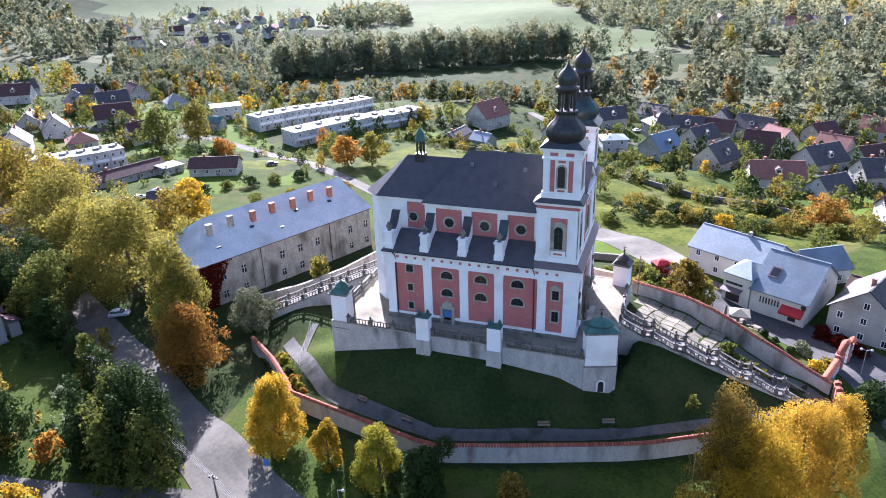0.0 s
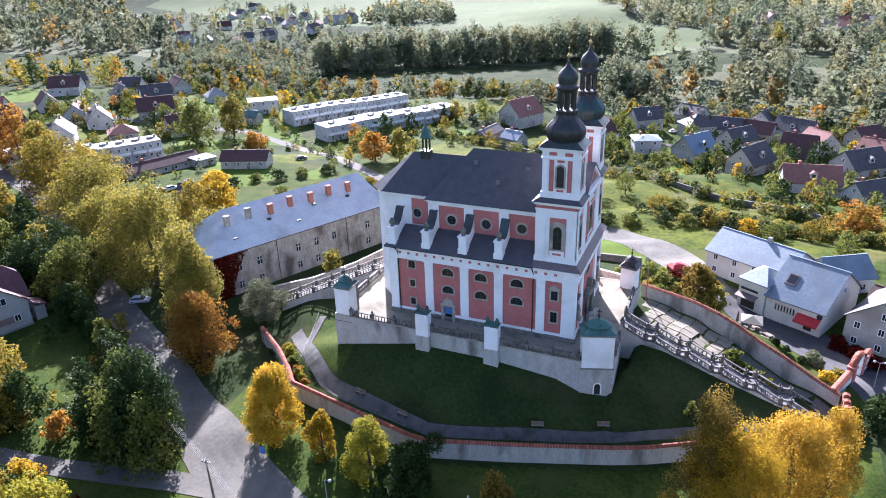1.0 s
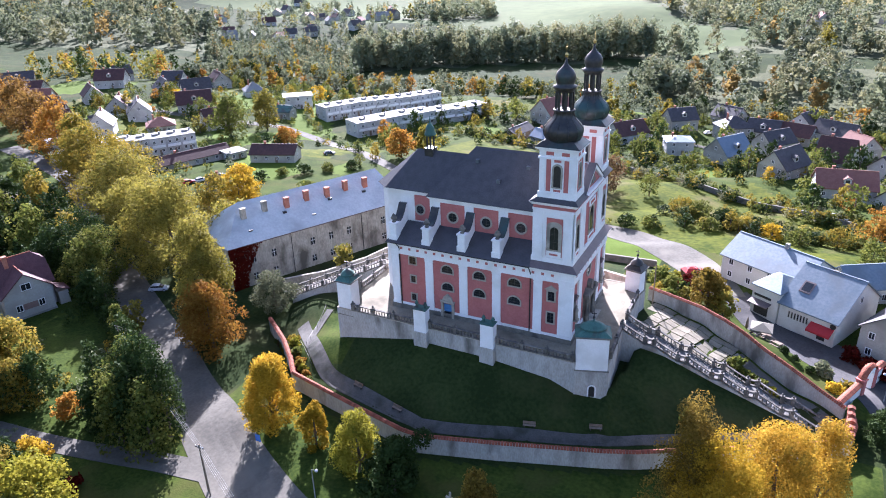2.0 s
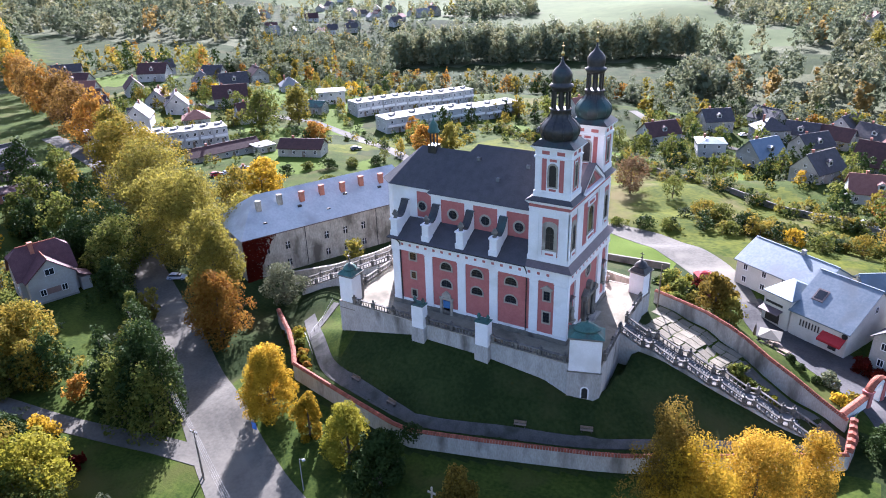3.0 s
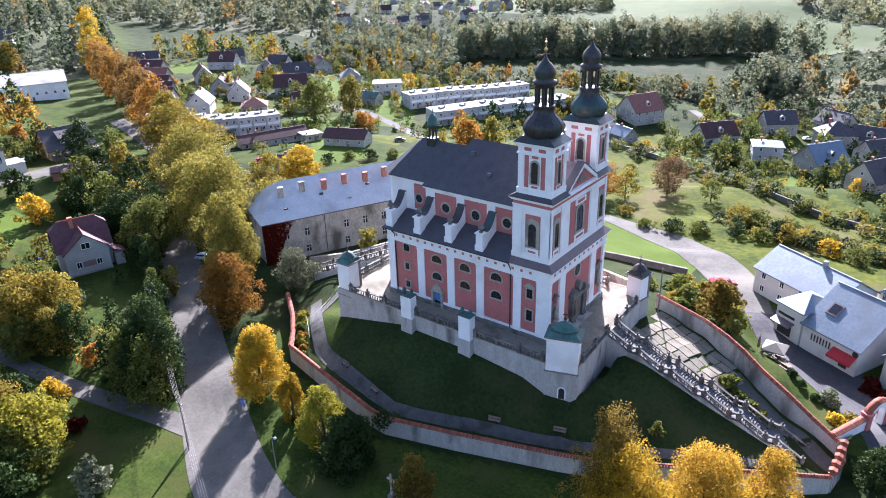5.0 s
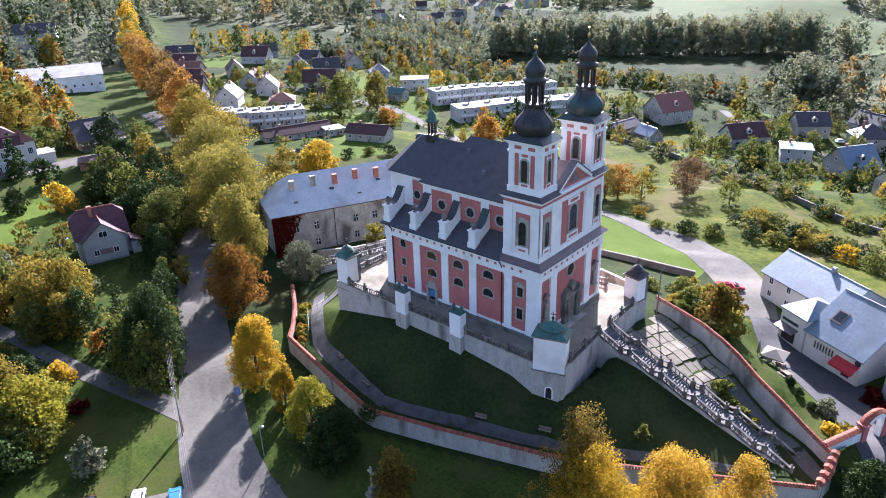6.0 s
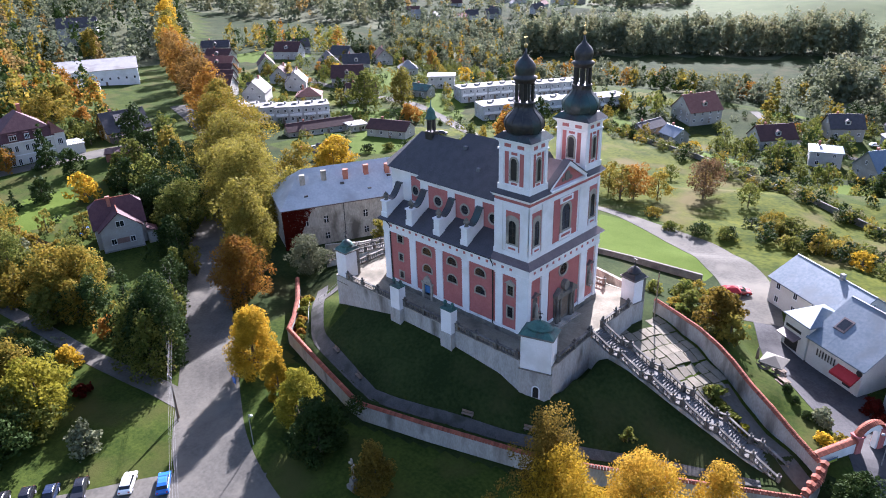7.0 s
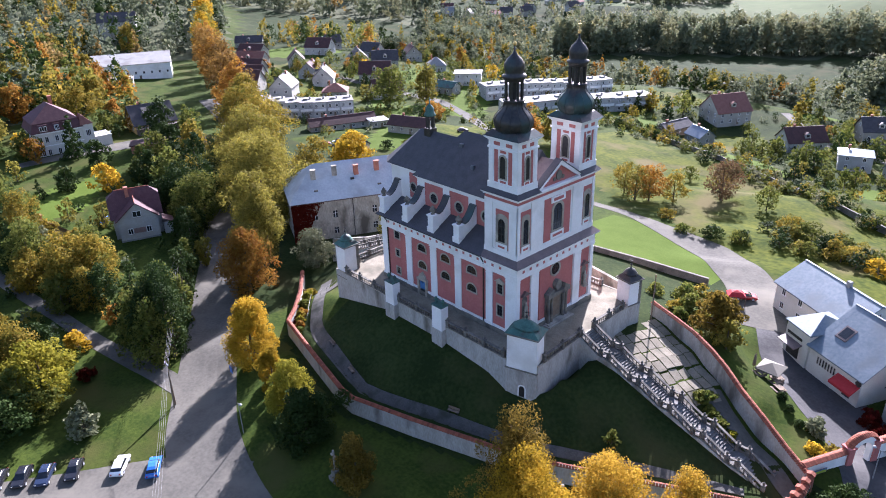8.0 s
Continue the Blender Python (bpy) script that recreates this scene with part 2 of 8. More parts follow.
M["blue_paint"] = material("blue_door_paint", (0.06, 0.16, 0.33), (0.09, 0.21, 0.40), 2.0, 0.6)
M["worn_path"] = material("gravel_path", (0.062, 0.0589, 0.0508), (0.102, 0.0961, 0.0818), 0.8, 0.95, 0.3, c=(0.0434, 0.0446, 0.031))
# Inn yard asphalt: dark by itself, darkened further for the inn's shade.
M["shaded_dark_asphalt"] = material("shaded_dark_asphalt", (0.035, 0.034, 0.034), (0.06, 0.058, 0.056), 0.3, 0.9, 0.25, c=(0.075, 0.07, 0.066))
M["lime_paint"] = material("lime_paint", (0.30, 0.36, 0.03), (0.36, 0.42, 0.05), 2.0, 0.7)
M["brick"] = material("brick_red", (0.30, 0.11, 0.07), (0.40, 0.17, 0.11), 2.5, 0.9, 0.4)
M["timber"] = material("weathered_timber", (0.14, 0.10, 0.07), (0.22, 0.17, 0.12), 2.0, 0.9, 0.3)
M["awning_red"] = material("red_canvas", (0.319, 0.0191, 0.0224), (0.383, 0.0319, 0.0319), 2.0, 0.8)
M["canvas"] = material("cream_canvas", (0.155, 0.14, 0.108), (0.18, 0.163, 0.13), 2.0, 0.85)
M["concrete"] = material("grey_concrete", (0.216, 0.21, 0.198), (0.276, 0.27, 0.252), 0.8, 0.9, 0.2, c=(0.156, 0.15, 0.138))
M["lf_yellow"] = leaves("yellow_leaves", (0.255, 0.17, 0.00929), (0.448, 0.27, 0.0109), (0.51, 0.325, 0.0232))
M["lf_gold"] = leaves("gold_leaves", (0.17, 0.122, 0.014), (0.40, 0.27, 0.022), (0.45, 0.27, 0.024))
M["lf_lime"] = leaves("yellow_green_leaves", (0.118, 0.126, 0.0101), (0.252, 0.235, 0.021), (0.302, 0.26, 0.0252))
M["lf_brown"] = leaves("brown_leaves", (0.0756, 0.0588, 0.0118), (0.168, 0.118, 0.0202), (0.235, 0.16, 0.0252))
M["lf_ochre"] = leaves("ochre_leaves", (0.109, 0.0896, 0.0174), (0.328, 0.224, 0.035), (0.229, 0.202, 0.0328))
M["lf_orange"] = leaves("orange_leaves", (0.226, 0.0831, 0.0113), (0.393, 0.166, 0.0189), (0.318, 0.181, 0.0302))
M["lf_russet"] = leaves("russet_leaves", (0.101, 0.0504, 0.0151), (0.21, 0.109, 0.0294), (0.252, 0.151, 0.0336))
M["lf_green"] = leaves("green_leaves", (0.0398, 0.0679, 0.0119), (0.104, 0.135, 0.024), (0.158, 0.158, 0.0319))
M["lf_dark"] = leaves("dark_leaves", (0.0176, 0.0353, 0.00916), (0.0441, 0.0662, 0.0153), None, 0.2)
M["lf_mixed"] = leaves("turning_leaves", (0.0745, 0.088, 0.0136), (0.216, 0.183, 0.0237), (0.284, 0.197, 0.0271))
M["lf_rust"] = leaves("rust_leaves", (0.084, 0.042, 0.021), (0.16, 0.084, 0.0378), (0.134, 0.0924, 0.042))
M["lf_grey"] = leaves("silver_leaves", (0.10, 0.112, 0.055), (0.20, 0.205, 0.115), None, 0.25)
# Leaves of distant trees: haze is mixed into these paler, greyer colours.
M["hazed_green"] = leaves("hazed_green_leaves", (0.116, 0.135, 0.074), (0.180, 0.195, 0.108), None, 0.38)
M["hazed_olive"] = leaves("hazed_olive_leaves", (0.155, 0.156, 0.078), (0.225, 0.216, 0.109), None, 0.38)
M["hazed_dark"] = leaves("hazed_dark_leaves", (0.080, 0.098, 0.060), (0.122, 0.140, 0.082), None, 0.35)
M["hazed_rust"] = leaves("hazed_rust_leaves", (0.191, 0.132, 0.0433), (0.268, 0.183, 0.0557), None, 0.45)
M["lf_red"] = leaves("red_leaves", (0.0567, 0.00567, 0.00378), (0.0857, 0.0113, 0.00567), None, 0.3)


# ---- ground ----
HILL = [(-42, -34, -11.6), (-32, -48, -11.6), (-15, -42, -11.6), (5, -38, -11.8), (28, -30, -11.8), (48, -12, -11.2), (-60, -42, -11.8), (-90, -50, -10.5),
        (-17, -21, -10.4), (10, -13.5, -10.6), (-44, -15.5, -10.2), (-60, -4, -10.4), (-60, -18, -11.8), (-89, -2, -12.0), (-118, 11.5, -12.0), (-108, -13, -10.9),
        (-37, -11, -8.6), (-17, -14.5, -8.6), (10, -7.5, -8.8), (26, 2, -9.0), (-38, -6, -4.6), (-20, -6, -2.3), (-5, -6, -2.9), (4, -7, -4.3)]
HILL += [(10, 0, -4.3), (37, 8, -9.6), (8, 20, -2.6), (14, 18, -3.2), (20, 16.5, -4.5), (26, 14, -6.3), (31, 12.5, -7.9), (9, 24.5, -2.7), (14.5, 22.3, -3.3), (20, 19.3, -4.4), (15, 29, -4.6), (24, 22, -6.6), (31, 18, -8.2), (24, 36, -9.5), (30, 37, -9.7), (35, 32, -9.8), (38, 28, -9.8), (16, 48, -8.4), (50, 10, -10.6),
         (2, 62, -9.4), (-5, 76, -11.0), (-15, 9, -3.0), (-48, 10, -6.0), (-70, 14, -9.6), (-62, 34, -9.6), (-90, 30, -11.5)]
TOWN = [(-11, 109, -13.0), (38, 112, -14.6), (23, 128, -16.4), (55, 140, -17.5), (-5, 178, -23.0), (-48, 203, -23.5), (10, 212, -25.0), (70, 200, -23.0), (120, 140, -18.0),
        (90, 60, -12.5), (-137, 82, -12.5), (-180, 102, -14.5), (-150, 158, -18.5), (-122, 222, -20.0), (-195, 145, -16.5), (-320, 170, -14.0), (-240, 70, -10.0), (-60, 90, -13.0),
        (-186, 3, -7.0), (-150, -40, -7.5), (-130, 30, -12.0), (-250, 0, -4.0), (-320, -60, 4.0), (-30, 140, -17.0), (-300, 260, -20.0)]
FAR = [(-190, 300, -29.0), (0, 300, -28.0), (220, 260, -24.0), (-320, 450, -28.0), (0, 450, -21.0), (-195, 352, -34.0), (-120, 362, -34.0), (-245, 345, -33.0), (-80, 395, -33.0), (-230, 408, -35.0), (-157, 452, -35.0), (-90, 470, -32.0), (-275, 370, -34.0), (-333, 545, -15.0), (-43, 573, -17.0), (-200, 560, -18.0), (-470, 300, -16.0), (-520, 280, -15.0), (320, 460, -15.0), (-130, 640, -7.0), (320, 720, 8.0), (-560, 400, -10.0),
       (-560, 150, 4.0), (-750, 750, 25.0), (0, 1000, 18.0), (750, 1000, 38.0), (-900, 1250, 60.0), (1500, 2200, 120.0), (-1700, 1900, 150.0), (0, 2400, 110.0),
       (200, -300, -10.0), (-400, -400, 0.0), (700, 200, -10.0)]
KNOTS = np.array(HILL + TOWN + FAR, float)


def height(x, y):
    """The lie of the land at x, y (numbers or arrays): near knots weigh most."""
    x, y = np.asarray(x, float), np.asarray(y, float)
    d2 = (x[..., None] - KNOTS[:, 0]) ** 2 + (y[..., None] - KNOTS[:, 1]) ** 2
    w = 1.0 / (d2 + 6.0) ** 1.8
    return (w * KNOTS[:, 2]).sum(-1) / w.sum(-1)


WALL_X, WALL_Y = (-58, -51, -46, -42.8, -30, -19.5, -16.5, -6, 8, 12, 23, 38), (-0.5, -5.8, -10.2, -13.6, -16.4, -18.6, -18.8, -15.7, -11.0, -9.4, -3.6, 4.9)
open_land = height


def height(x, y):
    """The land with the even lawn between the terrace foot and the boundary wall cut in."""
    x, y = np.asarray(x, float), np.asarray(y, float)
    z = open_land(x, y)
    yw = np.interp(x, WALL_X, WALL_Y)
    yu = np.interp(x, (-44, 1.6, 6.5, 8, 37), (-4.6, -4.6, -2.5, 7.6, 7.6))
    zu = np.interp(x, (-44, -38, -25, -12, -2, 1.5, 5.5, 7, 8, 12, 20, 30, 37), (-6.0, -4.3, -1.5, -1.6, -2.6, -4.0, -4.4, -2.8, -1.4, -2.0, -4.9, -8.2, -9.6))
    t = np.clip((yu - y) / np.maximum(yu - yw - 2.6, 0.5), 0, 1)
    lawn = zu + (-8.7 - zu) * (t * 0.75 + 0.25 * t * t)
    side = np.clip((x + 46) / 5, 0, 1) * np.clip((38 - x) / 3, 0, 1)
    inner = np.clip((y - yw - 0.3) / 1.6, 0, 1) * np.clip((yu + 3.0 - y) / 2.0, 0, 1) * side
    outer = np.clip((yw + 1.5 - y) / 0.5, 0, 1) * np.clip((y - yw + 14) / 8, 0, 1) * np.clip((x + 62) / 6, 0, 1) * np.clip((40 - x) / 4, 0, 1)
    z = z + outer * (np.minimum(z, -10.2) - z)
    return z + inner * (lawn - z)


def hz(x, y):
    return float(height(x, y))


def spread(lo, hi, fine_lo, fine_hi, step, grow):
    """Grid lines, close together between fine_lo and fine_hi and ever wider outside."""
    mid = list(np.arange(fine_lo, fine_hi + step / 2, step))
    out, s = [], step
    x = fine_hi
    while x < hi:
        s *= grow
        x += s
        out.append(x)
    left, s, x = [], step, fine_lo
    while x > lo:
        s *= grow
        x -= s
        left.append(x)
    return np.array(left[::-1] + mid + out)


def inside(poly, x, y):
    """Whether x, y (numbers or arrays) lie inside a polygon."""
    x, y = np.asarray(x, float), np.asarray(y, float)
    c = np.zeros(x.shape, bool)
    for (x0, y0), (x1, y1) in zip(poly, poly[1:] + poly[:1]):
        if y0 != y1:
            c ^= ((y0 > y) != (y1 > y)) & (x < (x1 - x0) * (y - y0) / (y1 - y0) + x0)
    return c


WOOD_WALL = [(-282, 362), (-232, 409), (-194, 432), (-157, 454), (-78, 477), (-52, 482), (-66, 512), (-168, 490), (-206, 468), (-250, 446), (-300, 400)]
WOOD_RIGHT = [(-62, 314), (-20, 297), (60, 266), (110, 240), (200, 194), (420, 120), (560, 300), (260, 430), (60, 420), (-10, 398), (-52, 372), (-74, 340)]
WOOD_HILL = [(-42, 470), (20, 446), (120, 450), (300, 460), (420, 560), (200, 566), (60, 545), (0, 530)]
WOOD_MID = [(-335, 292), (-262, 268), (-236, 300), (-268, 342), (-302, 396), (-350, 425), (-408, 398), (-418, 334)]
WOOD_NORTHWEST = [(-640, 292), (-520, 302), (-470, 320), (-425, 338), (-442, 392), (-520, 440), (-640, 540), (-800, 620), (-950, 520), (-900, 300)]
WOOD_SLOPE = [(-700, 262), (-640, 256), (-560, 240), (-520, 216), (-440, 178), (-392, 150), (-375, 120), (-372, 60), (-360, 20), (-300, 8), (-262, 22), (-232, -10), (-250, -70), (-420, -110), (-640, -60), (-720, 100)]
WOOD_TOP = [(-132, 692), (-86, 606), (-40, 562), (40, 566), (180, 604), (160, 700), (40, 760), (-60, 830), (-150, 770)]
WOOD_FIELD = [(-345, 540), (-290, 545), (-270, 620), (-330, 700), (-365, 640)]
MEADOW = [(-90, 165), (-40, 150), (0, 127), (35, 112), (60, 90), (46, 66), (14, 66), (-20, 82), (-60, 98), (-95, 120)]
GARDEN_LAWNS = [[(-361, 161), (-373, 203), (-328, 171), (-336, 153)], [(-297, 149), (-294, 162), (-275, 146), (-283, 138)], [(-207, 132), (-209, 144), (-166, 113), (-180, 110)], [(-136, -42), (-150, -38), (-154, -27), (-160, -9), (-149, -10), (-136, -20), (-132, -31)],
                [(-134, 72), (-158, 100), (-138, 106), (-119, 88), (-124, 78)], [(-113, 95), (-112, 106), (-103, 94), (-107, 90)], [(-77, 304), (-66, 322), (-61, 300), (-71, 286)], [(-60, 166), (-20, 150), (-24, 160), (-58, 178)], [(-8, 168), (2, 160), (10, 170), (0, 178)], [(-100, 178), (-76, 172), (-84, 190), (-104, 196)]]
LAWN = [(1.3, 64.1), (3.4, 59.5), (2.6, 55), (-10, 52.6), (-20.5, 50.2), (-34, 49.5), (-34, 76), (-25.5, 75), (-18, 74), (-9.8, 71.5), (-3.1, 68.5)]


def ground_kind(x, y):
    """0 grass darkened for shade, 1 lawn in sunlit tone, 2 dry meadow, 3 field, 4 stubble, 5 woodland, 6 bright lawn.
    """
    k = np.zeros(x.shape, int)
    k[((y > 60) & (y < 105) & (x > -165)) | ((x > 8) & (y > 13) & (y < 105))] = 1
    k[(x < -20) & (y < -28.2 - 0.55 * (x + 46))] = 1
    # Sunlit patch near the west stair, put in as lighter grass colour.
    k[(x > -49) & (x < -36) & (y > -9) & (y < 4)] = 1
    k[(x > -52) & (x < 42) & (y > -44) & (y < np.interp(x, WALL_X, WALL_Y) - 1.5)] = 1
    u, v = (x * 0.82 + y * 0.57) / 19.0, (y * 0.82 - x * 0.57) / 27.0        # garden plots of the town
    v = v + 0.43 * (np.floor(u) % 2)
    h = np.abs(np.sin(np.floor(u) * 12.9898 + np.floor(v) * 78.233) * 43758.5453) % 1.0
    town = (y > 106) & (y < 258) & (x > -330) & (x < 130)
    k = np.where(town, np.select([h < 0.3, h < 0.55, h < 0.72], [1, 2, 6], 0), k)
    k[inside(LAWN, x, y)] = 6
    k[inside(MEADOW, x, y)] = 2
    k[(y > 470 - 0.2 * np.minimum(x + 60, 0)) | ((x > 300) & (y > 200))] = 3
    k[(x > -10) & (y > 640) & (y < 900 + 0.3 * x)] = 4
    for w in GARDEN_LAWNS:
        k[inside(w, x, y)] = 6
    for w in (WOOD_WALL, WOOD_RIGHT, WOOD_HILL, WOOD_MID, WOOD_NORTHWEST, WOOD_SLOPE, WOOD_TOP, WOOD_FIELD):
        k[inside(w, x, y)] = 5
    return k


def refined(a, lo, hi, step):
    """Grid lines with no gap wider than step between lo and hi."""
    b = np.arange(lo, hi, step)
    keep = [v for v in b if np.abs(a - v).min() > step * 0.5]
    return np.sort(np.concatenate([a, keep]))


xs = refined(spread(-2400, 2400, -125, 62, 0.8, 1.07), -330, 130, 2.6)
ys = refined(spread(-700, 3200, -58, 66, 0.8, 1.055), 66, 262, 2.6)
X, Y = np.meshgrid(xs, ys)
Z = height(X, Y)
gnd = Geo()
nx = len(xs)
gnd.v = list(zip(X.ravel().tolist(), Y.ravel().tolist(), Z.ravel().tolist()))
for j in range(len(ys) - 1):
    for i in range(nx - 1):
        gnd.f.append((j * nx + i, j * nx + i + 1, (j + 1) * nx + i + 1, (j + 1) * nx + i))
gnd.m = ground_kind((X[:-1, :-1] + X[1:, 1:]) / 2, (Y[:-1, :-1] + Y[1:, 1:]) / 2).ravel().tolist()
ground = new("ground", gnd.mesh("ground", [M["grass"], M["lawn"], M["rough_grass"], M["field"], M["field_gold"], M["wood_floor"], M["bright_lawn"]], True))
tagged(ground, "grassy hillside, meadows and distant pale green fields", "ground", kind="structure")


def curve_points(pts, step=1.5):
    """A smooth line through the given x, y points."""
    P = [np.array(p, float) for p in pts]
    P = [2 * P[0] - P[1]] + P + [2 * P[-1] - P[-2]]
    out = []
    for k in range(1, len(P) - 2):
        a, b, c, d = P[k - 1:k + 3]
        n = max(2, int(np.linalg.norm(c - b) / step))
        for i in range(n):
            t = i / n
            out.append(0.5 * (2 * b + (c - a) * t + (2 * a - 5 * b + 4 * c - d) * t * t + (3 * b - a - 3 * c + d) * t ** 3))
    return out + [P[-2]]


def ribbon(pts, widths, lift=0.07, across=6, skirt=0.5):
    """A road laid on the land: a slab with sunk edges."""
    line = curve_points(pts)
    g = Geo()
    n = len(line)
    for k, p in enumerate(line):
        d = line[min(k + 1, n - 1)] - line[max(k - 1, 0)]
        d = d / np.linalg.norm(d)
        s = np.array((-d[1], d[0]))
        w = np.interp(k / (n - 1), np.linspace(0, 1, len(widths)), widths)
        row = []
        for i in range(across + 1):
            q = p + s * w * (i / across - 0.5)
            row.append((q[0], q[1], hz(*q) + lift))
        g.v.append((row[0][0], row[0][1], row[0][2] - skirt))
        g.v += row
        g.v.append((row[-1][0], row[-1][1], row[-1][2] - skirt))
    m = across + 3
    for k in range(n - 1):
        for i in range(m - 1):
            g.f.append((k * m + i + 1, k * m + i, (k + 1) * m + i, (k + 1) * m + i + 1))
            g.m.append(0)
    return g


ROAD = [(60, -16), (36, -33), (12, -41.5), (-6, -42), (-18, -40.6), (-28.5, -37.6), (-37.6, -33.0), (-46, -28.2), (-62, -19.2), (-80, -9.1), (-91, -3.2), (-118, 12), (-150, 32), (-190, 52), (-240, 66)]
for nm, pts, wd, lb in (("road", ROAD, (8, 9, 11, 10.5, 9, 9, 8, 6.5, 6.5, 7, 7), "worn grey asphalt road dappled with tree shade"),
                        ("side_road", [(-40, -33.5), (-56, -36.5), (-78, -41), (-110, -46), (-160, -52)], (4, 3, 3, 3), "narrow asphalt lane branching off the road"),
                        ("street", [(-75, 92), (-105, 112), (-128, 128), (-150, 142), (-176, 150), (-215, 150), (-260, 150), (-300, 165)], (4, 5, 5, 5), "pale asphalt street between the gardens"),
                        ("street", [(-62, 250), (-30, 216), (10, 206), (32, 180), (62, 156), (110, 138)], (4, 4, 4), "narrow street between the houses"),
                        ("parking_area", [(-16, -39), (-21.5, -42.5), (-26.1, -48.4), (-30.2, -55), (-36, -65), (-42, -76)], (10, 10.4, 10, 10, 10), "sunlit asphalt parking strip beside the road"),
                        ("forecourt", [(-174, 34), (-180, 20), (-183, 6), (-186, -22)], (12, 11, 8, 5), "worn asphalt forecourt beside the houses"),
                        ("driveway", [(17.5, 44), (15.2, 49), (12, 54.5), (8.1, 60.6), (2.6, 66), (-5, 71.9), (-12.7, 74.4), (-26, 77.5), (-50, 84), (-75, 92)], (8.5, 9.5, 10.5, 9.5, 6.5, 3.4, 2.8, 2.6, 2.6, 2.6), "pale asphalt drive beside the lawn")):
    tagged(solo(nm, ribbon(pts, wd), M["asphalt"], lb, "road", "structure"), kind="structure")


# ---- the church ----
TERRACE = 1.2
CW, CE, CS, CN, CM = -30.9, -0.35, 0.0, 18.2, 9.1       # west, east, south, north, middle
church = thing("church", (-15.5, CM, TERRACE), "pink and white baroque church with two dark onion-domed towers", "church")
C0 = (-15.5, CM, TERRACE)


def cp(name, geo, mat, parent=None, label="", smooth=False):
    return part(name, geo, mat, parent or church, label, smooth, C0)


def opening_s(outline, y, depth=0.22, fr=0.22, sill=False):
    """A window on a south face at y: stone surround, recessed dark pane and glazing bars."""
    xs_, zs_ = [p[0] for p in outline], [p[1] for p in outline]
    cx, cz = (min(xs_) + max(xs_)) / 2, (min(zs_) + max(zs_)) / 2
    w, h = max(xs_) - min(xs_), max(zs_) - min(zs_)
    outer = [(cx + (px - cx) * (1 + 2 * fr / w), cz + (pz - cz) * (1 + 2 * fr / h)) for px, pz in outline]
    win = cp("window", Geo().ring(outer, outline, y - 0.10, y + 0.05), M["stone"], label="arched window in a grey stone surround")
    cp("pane", Geo().prism(outline, y - 0.005, y + 0.01, "y"), M["glass"], win, "dark glass")
    bars = Geo()
    bars.box(cx - 0.03, y - 0.03, min(zs_), cx + 0.03, y - 0.006, max(zs_) - 0.02)
    for k in (1, 2):
        bars.box(min(xs_), y - 0.028, min(zs_) + h * k / 3 - 0.02, max(xs_), y - 0.007, min(zs_) + h * k / 3 + 0.02)
    cp("glazing_bar", bars, M["iron"], win)
    return win


def opening_e(outline, x, fr=0.22, mat="stone"):
    """The same on an east face at x; the outline is y, z."""
    ys_, zs_ = [p[0] for p in outline], [p[1] for p in outline]
    cy, cz = (min(ys_) + max(ys_)) / 2, (min(zs_) + max(zs_)) / 2
    w, h = max(ys_) - min(ys_), max(zs_) - min(zs_)
    outer = [(cy + (py - cy) * (1 + 2 * fr / w), cz + (pz - cz) * (1 + 2 * fr / h)) for py, pz in outline]
    win = cp("window", Geo().ring(outer, outline, x - 0.05, x + 0.10, "x"), M[mat], label="arched window in a grey stone surround")
    cp("pane", Geo().prism(outline, x - 0.01, x + 0.005, "x"), M["glass"], win, "dark glass")
    bars = Geo().box(x + 0.006, cy - 0.03, min(zs_), x + 0.03, cy + 0.03, max(zs_) - 0.02)
    for k in (1, 2):
        bars.box(x + 0.007, min(ys_), min(zs_) + h * k / 3 - 0.02, x + 0.028, max(ys_), min(zs_) + h * k / 3 + 0.02)
    cp("glazing_bar", bars, M["iron"], win)
    return win


# body of the nave, aisles and choir
WALL_TOP = 11.2
cp("wall", Geo().box(CW, 0.15, TERRACE - 0.6, -0.7, CN - 0.15, 13.0), M["red"], label="weathered pink plaster wall")
cp("plinth", Geo().box(CW - 0.2, -0.15, TERRACE - 0.5, -0.25, CN + 0.15, TERRACE + 0.75), M["dark_stone"], label="dark stone plinth")
cp("skirting", Geo().box(CW - 0.1, 0.02, TERRACE + 0.75, -0.45, CN - 0.02, TERRACE + 1.15), M["white"])
cp("choir_wall", Geo().prism([(-36.0, 7.1), (-33.8, 5.2), (-25.2, 5.2), (-25.2, 13.0), (-33.8, 13.0), (-36.0, 11.1)], TERRACE - 0.6, 20.2), M["white"])
cp("nave_wall", Geo().box(-25.4, 3.7, 12.5, -6.0, CN - 3.7, 20.2), M["white"], label="white plaster clerestory wall")


def pilaster(x0, x1, y=0.0, out=0.16, z0=TERRACE + 0.75, z1=WALL_TOP - 0.1):
    g = Geo().box(x0, y - out + 0.15, z0, x1, y + 0.3, z1 - 0.55)
    g.box(x0 - 0.06, y - out + 0.09, z0, x1 + 0.06, y + 0.28, z0 + 0.45)
    g.box(x0 - 0.04, y - out + 0.11, z1 - 0.55, x1 + 0.04, y + 0.28, z1 - 0.42)
    g.box(x0 + 0.02, y - out + 0.17, z1 - 0.42, x1 - 0.02, y + 0.27, z1 - 0.2)
    g.box(x0 - 0.08, y - out + 0.05, z1 - 0.2, x1 + 0.08, y + 0.28, z1)
    cp("pilaster", g, M["white"])


